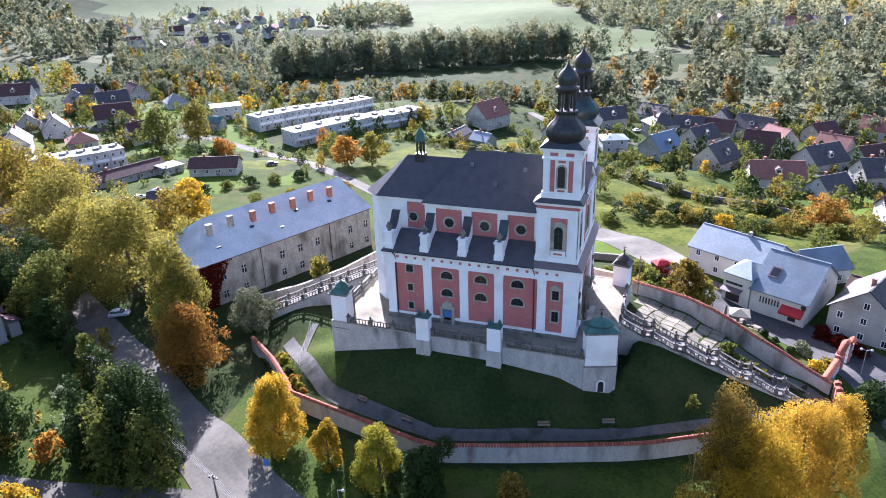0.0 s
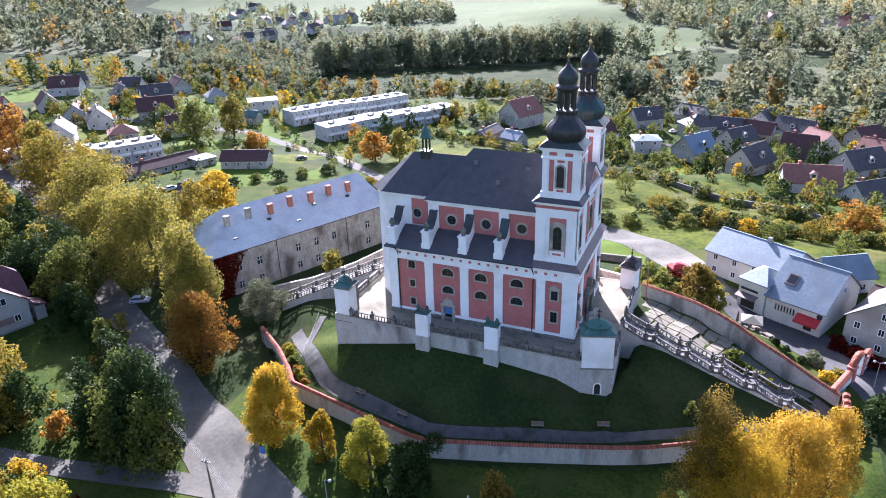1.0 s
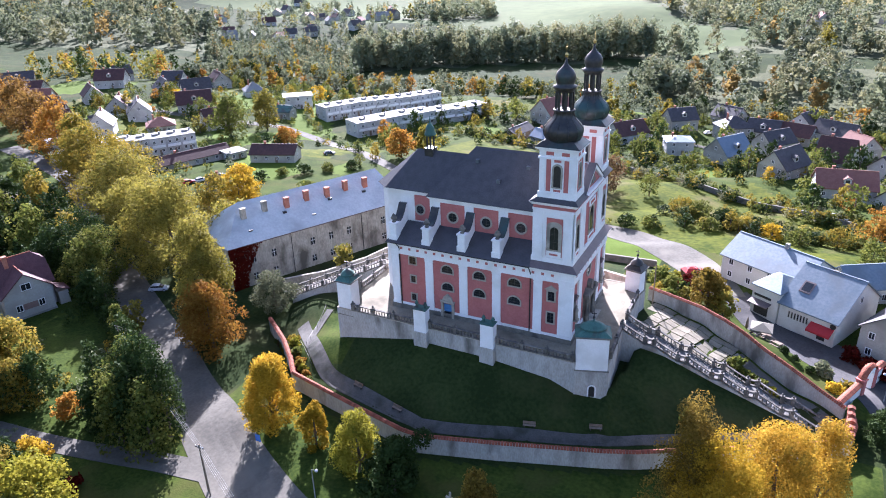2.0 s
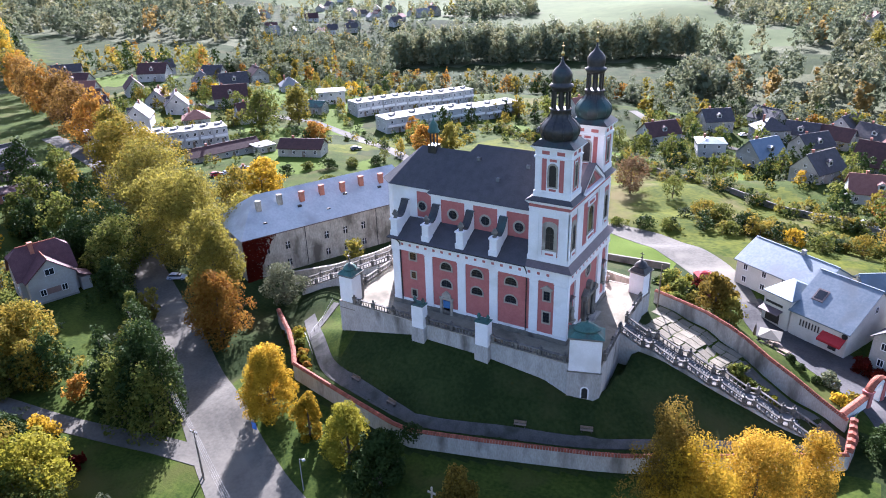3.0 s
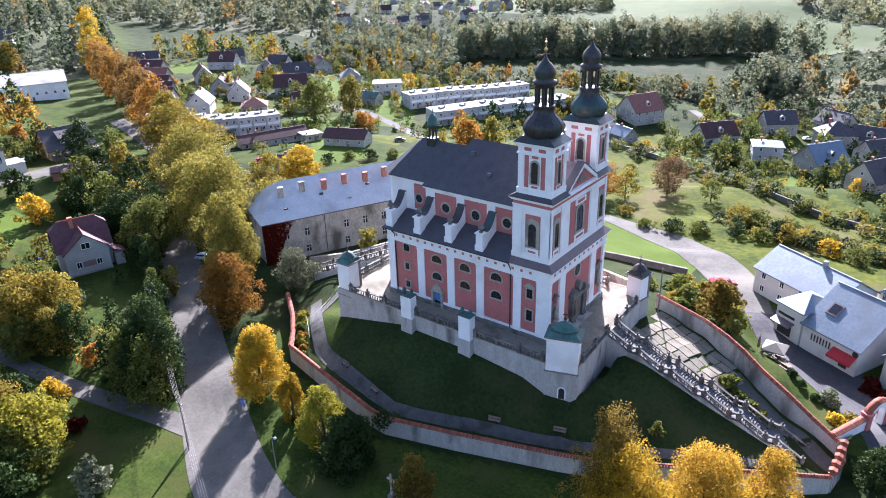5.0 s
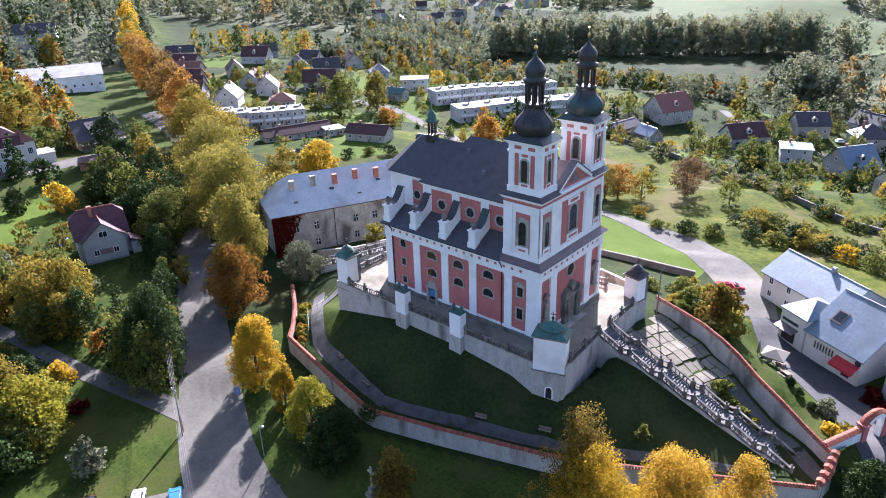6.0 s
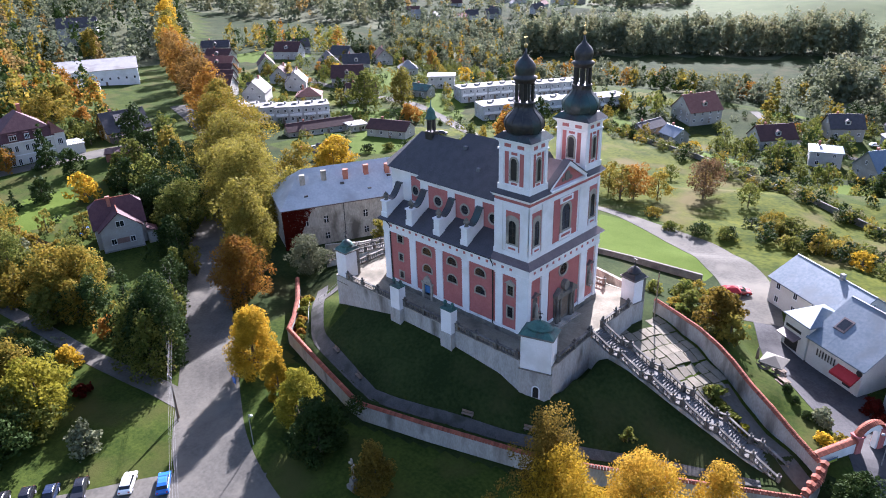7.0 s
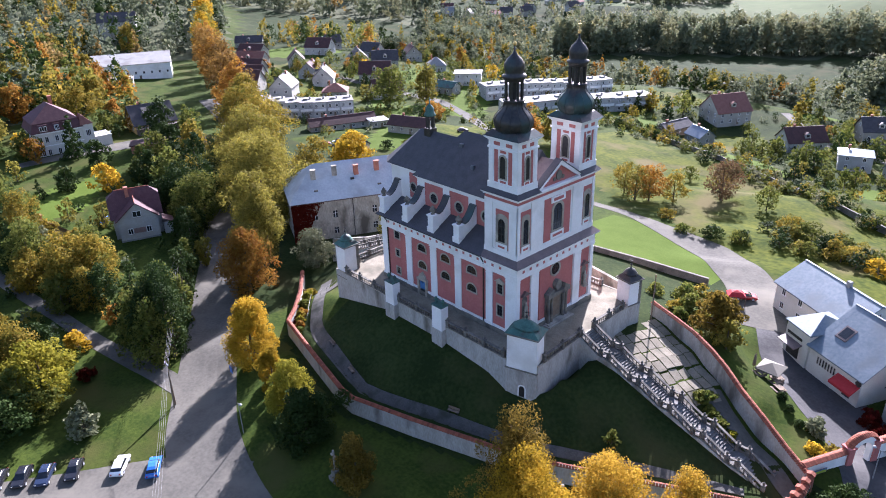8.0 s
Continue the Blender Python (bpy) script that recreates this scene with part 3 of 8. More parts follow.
def pilaster_e(y0, y1, x=-0.7, out=0.3, z0=TERRACE + 0.75, z1=WALL_TOP - 0.1):
    g = Geo().box(x - 0.2, y0, z0, x + out, y1, z1 - 0.55)
    g.box(x - 0.19, y0 - 0.06, z0, x + out + 0.06, y1 + 0.06, z0 + 0.45)
    g.box(x - 0.19, y0 - 0.04, z1 - 0.55, x + out + 0.04, y1 + 0.04, z1 - 0.42)
    g.box(x - 0.18, y0 + 0.02, z1 - 0.42, x + out - 0.02, y1 - 0.02, z1 - 0.2)
    g.box(x - 0.19, y0 - 0.08, z1 - 0.2, x + out + 0.08, y1 + 0.08, z1)
    cp("pilaster", g, M["white"])


for x0, x1 in ((CW, -29.5), (-24.7, -23.3), (-18.7, -17.3), (-13.1, -11.7), (-6.45, -5.1), (-2.55, -0.42)):
    pilaster(x0, x1)
for y0, y1 in ((0.0, 0.75), (3.2, 4.9), (13.3, 15.0), (17.45, 18.2)):
    pilaster_e(y0, y1)
cp("downpipe", Geo().tube([(-7.15, -0.42, 12.95), (-7.05, -0.2, 12.4), (-6.95, 0.0, 11.9), (-6.95, 0.0, TERRACE)], 0.09), M["iron"], label="dark downpipe")
cp("downpipe", Geo().tube([(-29.6, -0.5, 12.95), (-29.3, -0.2, 12.4), (-29.3, 0.0, 11.9), (-29.3, 0.0, TERRACE)], 0.09), M["iron"])

# entablature with its row of small pink squares, running round the aisle and the front
cp("architrave", Geo().box(CW - 0.1, -0.1, WALL_TOP - 0.1, -0.25, CN + 0.1, WALL_TOP + 0.45), M["white"])
cp("frieze", Geo().box(CW - 0.05, -0.04, WALL_TOP + 0.45, -0.31, CN + 0.04, WALL_TOP + 1.45), M["white"])
for k in range(4):
    o = 0.08 + 0.15 * k
    cp("cornice", Geo().box(CW - o, -o - 0.05, WALL_TOP + 1.45 + 0.13 * k, -0.3 + o, CN + o + 0.05, WALL_TOP + 1.45 + 0.13 * (k + 1)), M["white"])
for k in range(18):
    x = -28.9 + 1.49 * k
    if x > -1.2:
        break
    cp("metope", Geo().box(x - 0.22, -0.06, WALL_TOP + 0.75, x + 0.22, 0.0, WALL_TOP + 1.15), M["red"])
for k in range(11):
    y = 1.3 + 1.5 * k
    cp("metope", Geo().box(-0.33, y - 0.22, WALL_TOP + 0.75, -0.27, y + 0.22, WALL_TOP + 1.15), M["red"])

# windows of the lower south wall
for cx in (-20.8, -15.3, -9.5):
    opening_s(arch(cx, 9.15, 10.4, 1.9, rise=0.85), 0.15)
    opening_s(arch(cx, 6.1, 7.35, 1.9, rise=0.85), 0.15)
opening_s(arch(-27.0, 9.6, 10.85, 1.15, rise=0.35), 0.15)
opening_s(rect(-27.42, 6.3, -26.58, 7.45), 0.15)
opening_s(rect(-27.42, 3.0, -26.58, 4.15), 0.15)
opening_s(rect(-4.2, 7.9, -3.2, 9.4), 0.15)
opening_s(rect(-4.2, 4.15, -3.2, 5.9), 0.15)
ped = Geo().prism([(-4.7, 9.75), (-2.7, 9.75), (-3.7, 10.45)], -0.1, 0.16, "y")
cp("pediment", ped, M["stone"])

# blue side door with its stone porch
door_s = cp("door", Geo().box(-21.45, 0.02, TERRACE + 0.15, -20.15, 0.13, 3.6), M["blue_paint"], label="blue wooden side door")
g = Geo()
for x in (-21.75, -19.85):
    g.box(x - 0.2, -0.2, TERRACE, x + 0.2, 0.14, 3.9)
g.box(-22.05, -0.25, 3.9, -19.55, 0.13, 4.25)
cp("door_surround", g, M["stone"], door_s)
g = Geo().prism([(-21.7, 4.25), (-19.9, 4.25), (-20.1, 4.9), (-20.8, 5.5), (-21.5, 4.9)], -0.15, 0.12, "y")
cp("pediment", g, M["stone"], door_s)
for z in (1.5, 2.3, 3.1):
    for x in (-21.3, -20.75):
        cp("door_panel", Geo().box(x, -0.01, z, x + 0.45, 0.03, z + 0.45), M["blue_paint"], door_s)

# clerestory: pink panels with round windows
for x0, x1 in ((-23.5, -19.3), (-17.7, -13.6), (-12.0, -7.9)):
    cp("wall_panel", Geo().box(x0, 3.64, 15.0, x1, 3.75, 19.4), M["red"])
    opening_s(disc((x0 + x1) / 2 + 0.05, 17.2, 0.75), 3.64, fr=0.28)
cp("wall_panel", Geo().box(-28.9, 5.0, 15.2, -25.6, 5.3, 19.5), M["red"])
opening_s(disc(-27.9, 17.1, 0.7), 5.0, fr=0.26)
cor = Geo()
for k in range(3):
    o = 0.12 + 0.14 * k
    cor.box(-25.4 - o, 3.7 - o, 19.75 + 0.17 * k, -6.0, CN - 3.7 + o, 19.92 + 0.17 * k)
    cor.prism([(-36.0 - o, 7.0), (-33.8, 5.2 - o), (-25.45, 5.2 - o), (-25.45, 13.0 + o), (-33.8, 13.0 + o), (-36.0 - o, 11.2)], 19.75 + 0.17 * k, 19.92 + 0.17 * k)
cp("cornice", cor, M["white"])

# roofs
for s in (1, -1):
    lean = Geo()
    yy = lambda y: y if s == 1 else CN - y
    lean.add([(CW - 0.5, yy(-0.72), 13.22), (-6.9, yy(-0.72), 13.22), (-6.9, yy(3.7), 15.55), (CW + 1.4, yy(3.7), 15.55),
              (CW - 0.5, yy(-0.72), 13.05), (-6.9, yy(-0.72), 13.05), (-6.9, yy(3.7), 15.0), (CW + 1.4, yy(3.7), 15.0)],
             [(0, 1, 2, 3), (1, 0, 4, 5), (0, 3, 7, 4), (2, 1, 5, 6)])
    cp("aisle_roof", lean, M["slate"], label="dark slate lean-to roof")
cp("eaves_gutter", Geo().tube([(CW - 0.4, -0.78, 13.14), (-7.0, -0.78, 13.14)], 0.09), M["iron"])
RZ_, EZ = 27.5, 20.3
nave_roof = Geo()
nave_roof.add([(-25.8, 3.0, EZ), (-4.0, 3.0, EZ), (-4.0, CM, RZ_), (-19.6, CM, RZ_), (-25.8, CN - 3.0, EZ), (-4.0, CN - 3.0, EZ)],
              [(0, 1, 2, 3), (5, 4, 3, 2), (4, 0, 3), (1, 0, 4, 5), (1, 5, 2)])
cp("nave_roof", nave_roof, M["slate"], label="steep dark slate roof")
cz = 26.1
cp("choir_roof", Geo().add([(-36.7, 6.7, EZ), (-34.1, 4.5, EZ), (-19.0, 4.5, EZ), (-19.0, CM, cz), (-30.0, CM, cz), (-34.1, 13.7, EZ), (-19.0, 13.7, EZ), (-36.7, 11.5, EZ)],
                           [(1, 2, 3, 4), (6, 5, 4, 3), (0, 1, 4), (5, 7, 4), (7, 0, 4), (2, 1, 0, 7, 5, 6)]), M["slate"])
for x, y, z in ((-14.4, 5.6, 23.65), (-10.2, 7.3, 25.75), (-18.6, 7.4, 25.9)):
    cp("roof_hatch", Geo().box(x - 0.28, y - 0.3, z - 0.5, x + 0.28, y + 0.2, z + 0.06), M["slate_edge"])

# sweeping buttress walls with urns, over the aisle roof
urn_profile = [(0.05, 0), (0.3, 0.02), (0.3, 0.12), (0.16, 0.2), (0.2, 0.3), (0.42, 0.55), (0.45, 0.7), (0.3, 0.85), (0.22, 0.92), (0.3, 1.0), (0.12, 1.15), (0.02, 1.3)]


def buttress(x, wall_y=3.7, north=False):
    yy = (lambda y: CN - y) if north else (lambda y: y)
    prof = [(-0.15, 13.3), (1.0, 13.9), (wall_y + 0.05, 15.2), (wall_y + 0.05, 18.4)]
    for k in range(9):
        t = k / 8
        prof.append((wall_y - 0.35 - (wall_y - 1.3) * t, 16.2 + 2.2 * (1 - t) ** 2.2))
    prof += [(1.0, 16.1), (-0.15, 16.1)]
    b = cp("buttress", Geo().prism([(yy(a), z) for a, z in prof], x - 0.6, x + 0.6, "x"), M["white"])
    pts = prof[3:13]
    rows = [[(x + sx * 0.7, yy(a), z + dz) for sx, dz in ((-1, 0.02), (1, 0.02), (1, 0.14), (-1, 0.14))] for a, z in pts]
    top = Geo().add([v for q in rows for v in q], [(4 * k + i, 4 * k + (i + 1) % 4, 4 * k + 4 + (i + 1) % 4, 4 * k + 4 + i) for k in range(len(rows) - 1) for i in range(4)] + [(3, 2, 1, 0), tuple(range(4 * len(rows) - 4, 4 * len(rows)))])
    cp("coping", top, M["copper"], b, "dark copper coping")
    yc = yy(0.4)
    cp("pier_cap", Geo().box(x - 0.75, min(yy(-0.3), yy(1.1)), 16.1, x + 0.75, max(yy(-0.3), yy(1.1)), 16.3), M["white"], b)
    cp("foot", Geo().box(x - 0.72, min(yy(-0.28), yy(1.0)), 13.3, x + 0.72, max(yy(-0.28), yy(1.0)), 14.3), M["white"], b)
    cp("urn", Geo().lathe([(r * 1.15, 16.3 + z * 1.15) for r, z in urn_profile], x, yc, 10), M["dark_stone"], b, "weathered stone urn", True)


for x in (-30.2, -24.3, -18.15, -12.4):
    buttress(x)
    buttress(x, north=True)

# upper front and tower storeys
FX = -0.85
cp("front_wall", Geo().box(-6.9, 0.4, 12.9, FX, CN - 0.4, 22.0), M["white"], label="white plaster upper front")
skirt = Geo()
for a, b, z0, z1 in ((0.55, -0.35, 13.15, 14.15),):
    o = 0.45
    skirt.add([(-7.0, -0.65, z0), (0.25, -0.65, z0), (0.25, CN + 0.65, z0), (-7.0, CN + 0.65, z0), (-7.0, 0.42, z1), (FX - 0.02, 0.42, z1), (FX - 0.02, CN - 0.42, z1), (-7.0, CN - 0.42, z1)],
              [(0, 1, 5, 4), (1, 2, 6, 5), (2, 3, 7, 6), (0, 3, 2, 1)])
cp("skirt_roof", skirt, M["tin_brown"], label="brownish sheet-metal skirt roof")
cp("plinth", Geo().box(-7.05, 0.25, 14.0, FX + 0.15, CN - 0.25, 14.75), M["white"])

band = Geo().box(-7.0, 0.3, 21.9, FX + 0.1, CN - 0.3, 22.2)
band.box(-7.1, 0.12, 22.75, FX + 0.28, CN - 0.12, 22.95).box(-7.2, -0.05, 22.95, FX + 0.45, CN + 0.05, 23.1).box(-7.3, -0.2, 23.1, FX + 0.6, CN + 0.2, 23.25)
cp("cornice", band, M["white"])
cp("frieze", Geo().box(-6.95, 0.37, 22.2, FX + 0.03, CN - 0.37, 22.75), M["red"], label="pink plaster frieze")
for y0, y1 in ((-0.3, 4.7), (CN - 4.7, CN + 0.3)):
    roofskirt = Geo()
    roofskirt.add([(-7.4, y0, 23.25), (FX + 0.7, y0, 23.25), (FX + 0.7, y1, 23.25), (-7.4, y1, 23.25), (-6.0, (y0 + y1) / 2 - 1.8, 24.1), (-1.1, (y0 + y1) / 2 - 1.8, 24.1), (-1.1, (y0 + y1) / 2 + 1.8, 24.1), (-6.0, (y0 + y1) / 2 + 1.8, 24.1)],
                  [(0, 1, 5, 4), (1, 2, 6, 5), (2, 3, 7, 6), (3, 0, 4, 7), (3, 2, 1, 0)])
    cp("skirt_roof", roofskirt, M["slate"])

# south face of the tower's second storey: red frame round a tall niche window
def tall_window_s(cx, w, z0, z1, y, red_w):
    r = cp("wall_panel", Geo().box(cx - red_w / 2, y - 0.05, z0, cx + red_w / 2, y + 0.04, z1), M["red"])
    cp("niche_frame", Geo().ring(arch(cx, z0 + 0.15, z1 - 0.55, w + 1.0, rise=0.6), arch(cx, z0 + 1.1, z1 - 1.3, w, rise=1.0), y - 0.12, y, "y"), M["stone"], r)
    cp("apron", Geo().box(cx - w / 2 - 0.45, y - 0.17, z0 - 0.2, cx + w / 2 + 0.45, y - 0.03, z0 + 0.85), M["white"], r)
    cp("apron_panel", Geo().box(cx - w / 2, y - 0.2, z0 + 0.2, cx + w / 2, y - 0.15, z0 + 0.5), M["red"], r)
    opening_s(arch(cx, z0 + 1.1, z1 - 1.3, w, rise=1.0), y - 0.06, fr=0.12)


def tall_window_e(cy, w, z0, z1, x, red_w):
    r = cp("wall_panel", Geo().box(x - 0.04, cy - red_w / 2, z0, x + 0.05, cy + red_w / 2, z1), M["red"])
    cp("niche_frame", Geo().ring(arch(cy, z0 + 0.15, z1 - 0.55, w + 0.7, rise=0.6), arch(cy, z0 + 1.1, z1 - 1.3, w, rise=1.0), x, x + 0.12, "x"), M["stone"], r)
    cp("apron", Geo().box(x + 0.03, cy - w / 2 - 0.35, z0 - 0.2, x + 0.17, cy + w / 2 + 0.35, z0 + 0.85), M["white"], r)
    cp("apron_panel", Geo().box(x + 0.15, cy - w / 2, z0 + 0.2, x + 0.2, cy + w / 2, z0 + 0.5), M["red"], r)
    opening_e(arch(cy, z0 + 1.1, z1 - 1.3, w, rise=1.0), x + 0.06, fr=0.12)


tall_window_s(-3.65, 1.25, 15.0, 20.9, 0.4, 2.4)
tall_window_e(2.05, 1.05, 15.0, 21.1, FX, 2.2)
tall_window_e(CN - 2.05, 1.05, 15.0, 21.1, FX, 2.2)
# middle of the front
cp("wall_panel", Geo().box(FX - 0.04, 6.1, 14.9, FX + 0.06, 12.1, 21.5), M["red"])
opening_e(arch(CM, 16.3, 20.3, 2.0), FX + 0.06, fr=0.4)
cp("apron", Geo().box(FX + 0.05, 7.6, 15.0, FX + 0.2, 10.6, 16.0), M["white"])
cp("hood", Geo().box(FX + 0.05, 7.5, 20.6, FX + 0.2, 10.7, 21.5), M["white"])
cp("apron_panel", Geo().box(FX + 0.15, 8.0, 15.3, FX + 0.23, 10.2, 15.7), M["red"])
cp("hood_panel", Geo().box(FX + 0.15, 8.0, 20.85, FX + 0.23, 10.2, 21.3), M["red"])
for y0, y1 in ((0.4, 0.85), (3.2, 5.7), (12.5, 15.0), (17.35, 17.8)):
    cp("pilaster", Geo().box(FX - 0.1, y0, 14.75, FX + 0.16, y1, 21.9), M["white"])
for x0, x1 in ((-6.9, -5.4), (-2.2, -0.95)):
    cp("pilaster", Geo().box(x0, 0.24, 14.75, x1, 0.5, 21.9), M["white"])

# gable between the towers
gab = Geo().prism([(4.2, 23.2), (CN - 4.2, 23.2), (CM, 26.3)], FX - 0.5, FX - 0.05, "x")
cp("gable_wall", gab, M["red"])
rake = Geo()
for s in (-1, 1):
    rake.prism([(CM, 26.1), (CM, 26.75), (CM + s * 5.0, 23.45), (CM + s * 5.0, 22.95)][::s], FX - 0.6, FX + 0.35, "x")
rake.box(FX - 0.1, 4.5, 23.15, FX + 0.5, CN - 4.5, 23.4)
cp("gable_cornice", rake, M["white"])
for s in (-1, 1):
    cp("gable_cover", Geo().prism([(CM, 26.78), (CM, 26.9), (CM + s * 5.1, 23.53), (CM + s * 5.1, 23.41)][::s], FX - 0.7, FX + 0.45, "x"), M["slate"], label="dark sheet-metal cover")
cp("crest", Geo().prism(disc(CM, 24.5, 0.75, 14, 0.8), FX - 0.1, FX + 0.12, "x").prism(disc(CM - 0.95, 24.1, 0.3, 10), FX - 0.1, FX + 0.08, "x").prism(disc(CM + 0.95, 24.1, 0.3, 10), FX - 0.1, FX + 0.08, "x"), M["canvas"], label="pale stucco coat of arms")
cp("gable_roof", Geo().add([(FX - 0.3, 4.2, 23.35), (FX - 0.3, CM, 26.55), (FX - 0.3, CN - 4.2, 23.35), (-6.8, 4.2, 23.35), (-6.8, CM, 26.55), (-6.8, CN - 4.2, 23.35)],
                           [(0, 1, 4, 3), (1, 2, 5, 4), (0, 3, 5, 2), (0, 2, 1), (3, 4, 5)]), M["tin_brown"])

# lower front: portal, round window, statue niches
cp("wall_panel", Geo().box(-0.72, 5.4, TERRACE + 1.1, -0.6, 12.8, 11.0), M["red"])
opening_e(disc(CM - 0.2, 9.9, 0.95), -0.6, fr=0.3)
portal = cp("portal", Geo().box(-0.75, 6.7, TERRACE, -0.3, 11.5, 6.2), M["dark_stone"], label="carved dark sandstone portal")
for y in (7.0, 7.7, 10.5, 11.2):
    cp("column", Geo().lathe([(0.32, TERRACE), (0.32, 1.9), (0.24, 2.1), (0.22, 5.3), (0.3, 5.5), (0.3, 5.8)], -0.05, y, 10), M["dark_stone"], portal, smooth=True)
cp("lintel", Geo().box(-0.7, 6.5, 5.8, 0.35, 11.7, 6.4).prism([(6.5, 6.4), (7.9, 6.4), (7.7, 7.2)], -0.6, 0.3, "x").prism([(10.3, 6.4), (11.7, 6.4), (10.5, 7.2)], -0.6, 0.3, "x"), M["dark_stone"], portal)
cp("cartouche", Geo().prism(disc(CM, 7.3, 0.85, 12, 0.8), -0.6, 0.15, "x"), M["dark_stone"], portal)
cp("door", Geo().box(-0.32, 8.2, TERRACE + 0.3, -0.27, 10.0, 5.2), M["timber"], portal, "dark wooden church door")
cp("step", Geo().box(-0.4, 6.1, TERRACE - 0.2, 1.0, 12.1, TERRACE + 0.15).box(-0.4, 6.4, TERRACE, 0.7, 11.8, TERRACE + 0.3), M["stone"], portal)
for cy in (2.0, CN - 2.0):
    r = cp("niche", Geo().box(-0.74, cy - 0.95, TERRACE + 1.1, -0.62, cy + 0.95, 8.6), M["red"])
    cp("niche_recess", Geo().prism(arch(cy, 4.6, 7.8, 1.1), -0.66, -0.58, "x"), M["dark_stone"], r)
    cp("niche_hood", Geo().prism([(cy - 0.95, 8.1), (cy + 0.95, 8.1), (cy, 8.75)], -0.7, -0.2, "x"), M["tin_brown"], r)
    cp("statue", Geo().lathe([(0.3, 4.6), (0.36, 4.9), (0.28, 5.6), (0.34, 6.2), (0.15, 6.55), (0.19, 6.75), (0.05, 7.0)], -0.3, cy, 10), M["stone"], r, "grey stone statue", True)
    cp("pedestal", Geo().box(-0.7, cy - 0.5, 4.3, 0.1, cy + 0.5, 4.6), M["stone"], r)


# towers
def tower(ym):
    y0, y1, x0, x1 = ym - 1.95, ym + 1.95, -6.15, -1.0
    xm = (x0 + x1) / 2
    t = cp("tower", Geo().box(x0, y0, 23.5, x1, y1, 30.4), M["white"], label="white belfry storey with pink strips")
    cp("base_moulding", Geo().box(x0 - 0.18, y0 - 0.18, 23.5, x1 + 0.18, y1 + 0.18, 24.7), M["white"], t)
    class Strips:
        """Each box becomes a plaster panel of its own."""

        def box(self, *b):
            cp("wall_panel", Geo().box(*b), M["red"], t)
            return self

    g = Strips()
    for cx, w, sgn in ((xm, 1.15, -1),):
        yf = y0
        for sx in (-1, 1):
            a, b = sorted((cx + sx * 0.95, cx + sx * 1.6))
            g.box(a, yf - 0.05, 24.85, b, yf + 0.02, 29.4)
            g.box(a, y1 - 0.02, 24.85, b, y1 + 0.05, 29.4)
        g.box(cx - 0.5, yf - 0.05, 29.05, cx + 0.5, yf + 0.02, 29.4).box(cx - 0.5, yf - 0.05, 24.85, cx + 0.5, yf + 0.02, 25.15)
    for sy in (-1, 1):
        a, b = sorted((ym + sy * 0.68, ym + sy * 1.12))
        g.box(x1 - 0.02, a, 24.85, x1 + 0.05, b, 29.4)
    g.box(x1 - 0.02, ym - 0.38, 29.05, x1 + 0.05, ym + 0.38, 29.4).box(x1 - 0.02, ym - 0.38, 24.85, x1 + 0.05, ym + 0.38, 25.15)
    for sx in (-1, 1):
        a, b = sorted((xm + sx * 0.55, xm + sx * 1.65))
        g.box(a, y0 - 0.1, 30.02, b, y0 + 0.02, 30.5)
        a, b = sorted((ym + sx * 0.4, ym + sx * 1.2))
        g.box(x1 - 0.02, a, 30.02, x1 + 0.1, b, 30.5)
    for sx0, sx1 in ((x0, x0 + 0.8), (x1 - 0.8, x1)):
        cp("pilaster", Geo().box(sx0, y0 - 0.12, 24.7, sx1, y0 + 0.1, 29.5), M["white"], t)
    for sy0, sy1 in ((y0, y0 + 0.6), (y1 - 0.6, y1)):
        cp("pilaster", Geo().box(x1 - 0.1, sy0, 24.7, x1 + 0.12, sy1, 29.5), M["white"], t)
    k = Geo().box(x0 - 0.2, y0 - 0.2, 29.5, x1 + 0.2, y1 + 0.2, 29.75).box(x0 - 0.06, y0 - 0.06, 29.75, x1 + 0.06, y1 + 0.06, 30.55)
    for i, z in enumerate((30.55, 30.75, 30.95)):
        o = 0.15 + 0.2 * i
        k.box(x0 - o, y0 - o, z, x1 + o, y1 + o, z + 0.2)
    cp("cornice", k, M["white"], t)
    opening = cp("window", Geo().ring(arch(xm, 25.35, 28.85, 1.5), arch(xm, 25.5, 28.6, 1.05), y0 - 0.14, y0 + 0.02, "y"), M["stone"], t, "arched belfry window with dark louvres")
    cp("louvre", Geo().prism(arch(xm, 25.5, 28.6, 1.05), y0 - 0.04, y0 + 0.02, "y"), M["iron"], t)
    cp("louvre", Geo().prism(arch(ym, 25.5, 28.6, 0.8), x1 - 0.02, x1 + 0.04, "x"), M["iron"], t)
    cp("window", Geo().ring(arch(ym, 25.35, 28.85, 1.2), arch(ym, 25.5, 28.6, 0.8), x1 - 0.02, x1 + 0.14, "x"), M["stone"], t)
    # flared roof foot, bulb, open lantern, upper bulb, finial
    ft = Geo()
    e = [(x0 - 0.6, y0 - 0.6), (x1 + 0.6, y0 - 0.6), (x1 + 0.6, y1 + 0.6), (x0 - 0.6, y1 + 0.6)]
    mid = [(xm - 2.1, ym - 1.9), (xm + 2.1, ym - 1.9), (xm + 2.1, ym + 1.9), (xm - 2.1, ym + 1.9)]
    ft.add([(*p, 31.15) for p in e] + [(*p, 32.0) for p in mid], [(0, 1, 5, 4), (1, 2, 6, 5), (2, 3, 7, 6), (3, 0, 4, 7), (3, 2, 1, 0), (4, 5, 6, 7)])
    dome = cp("dome_foot", ft, M["copper"], None, "dark copper onion dome")
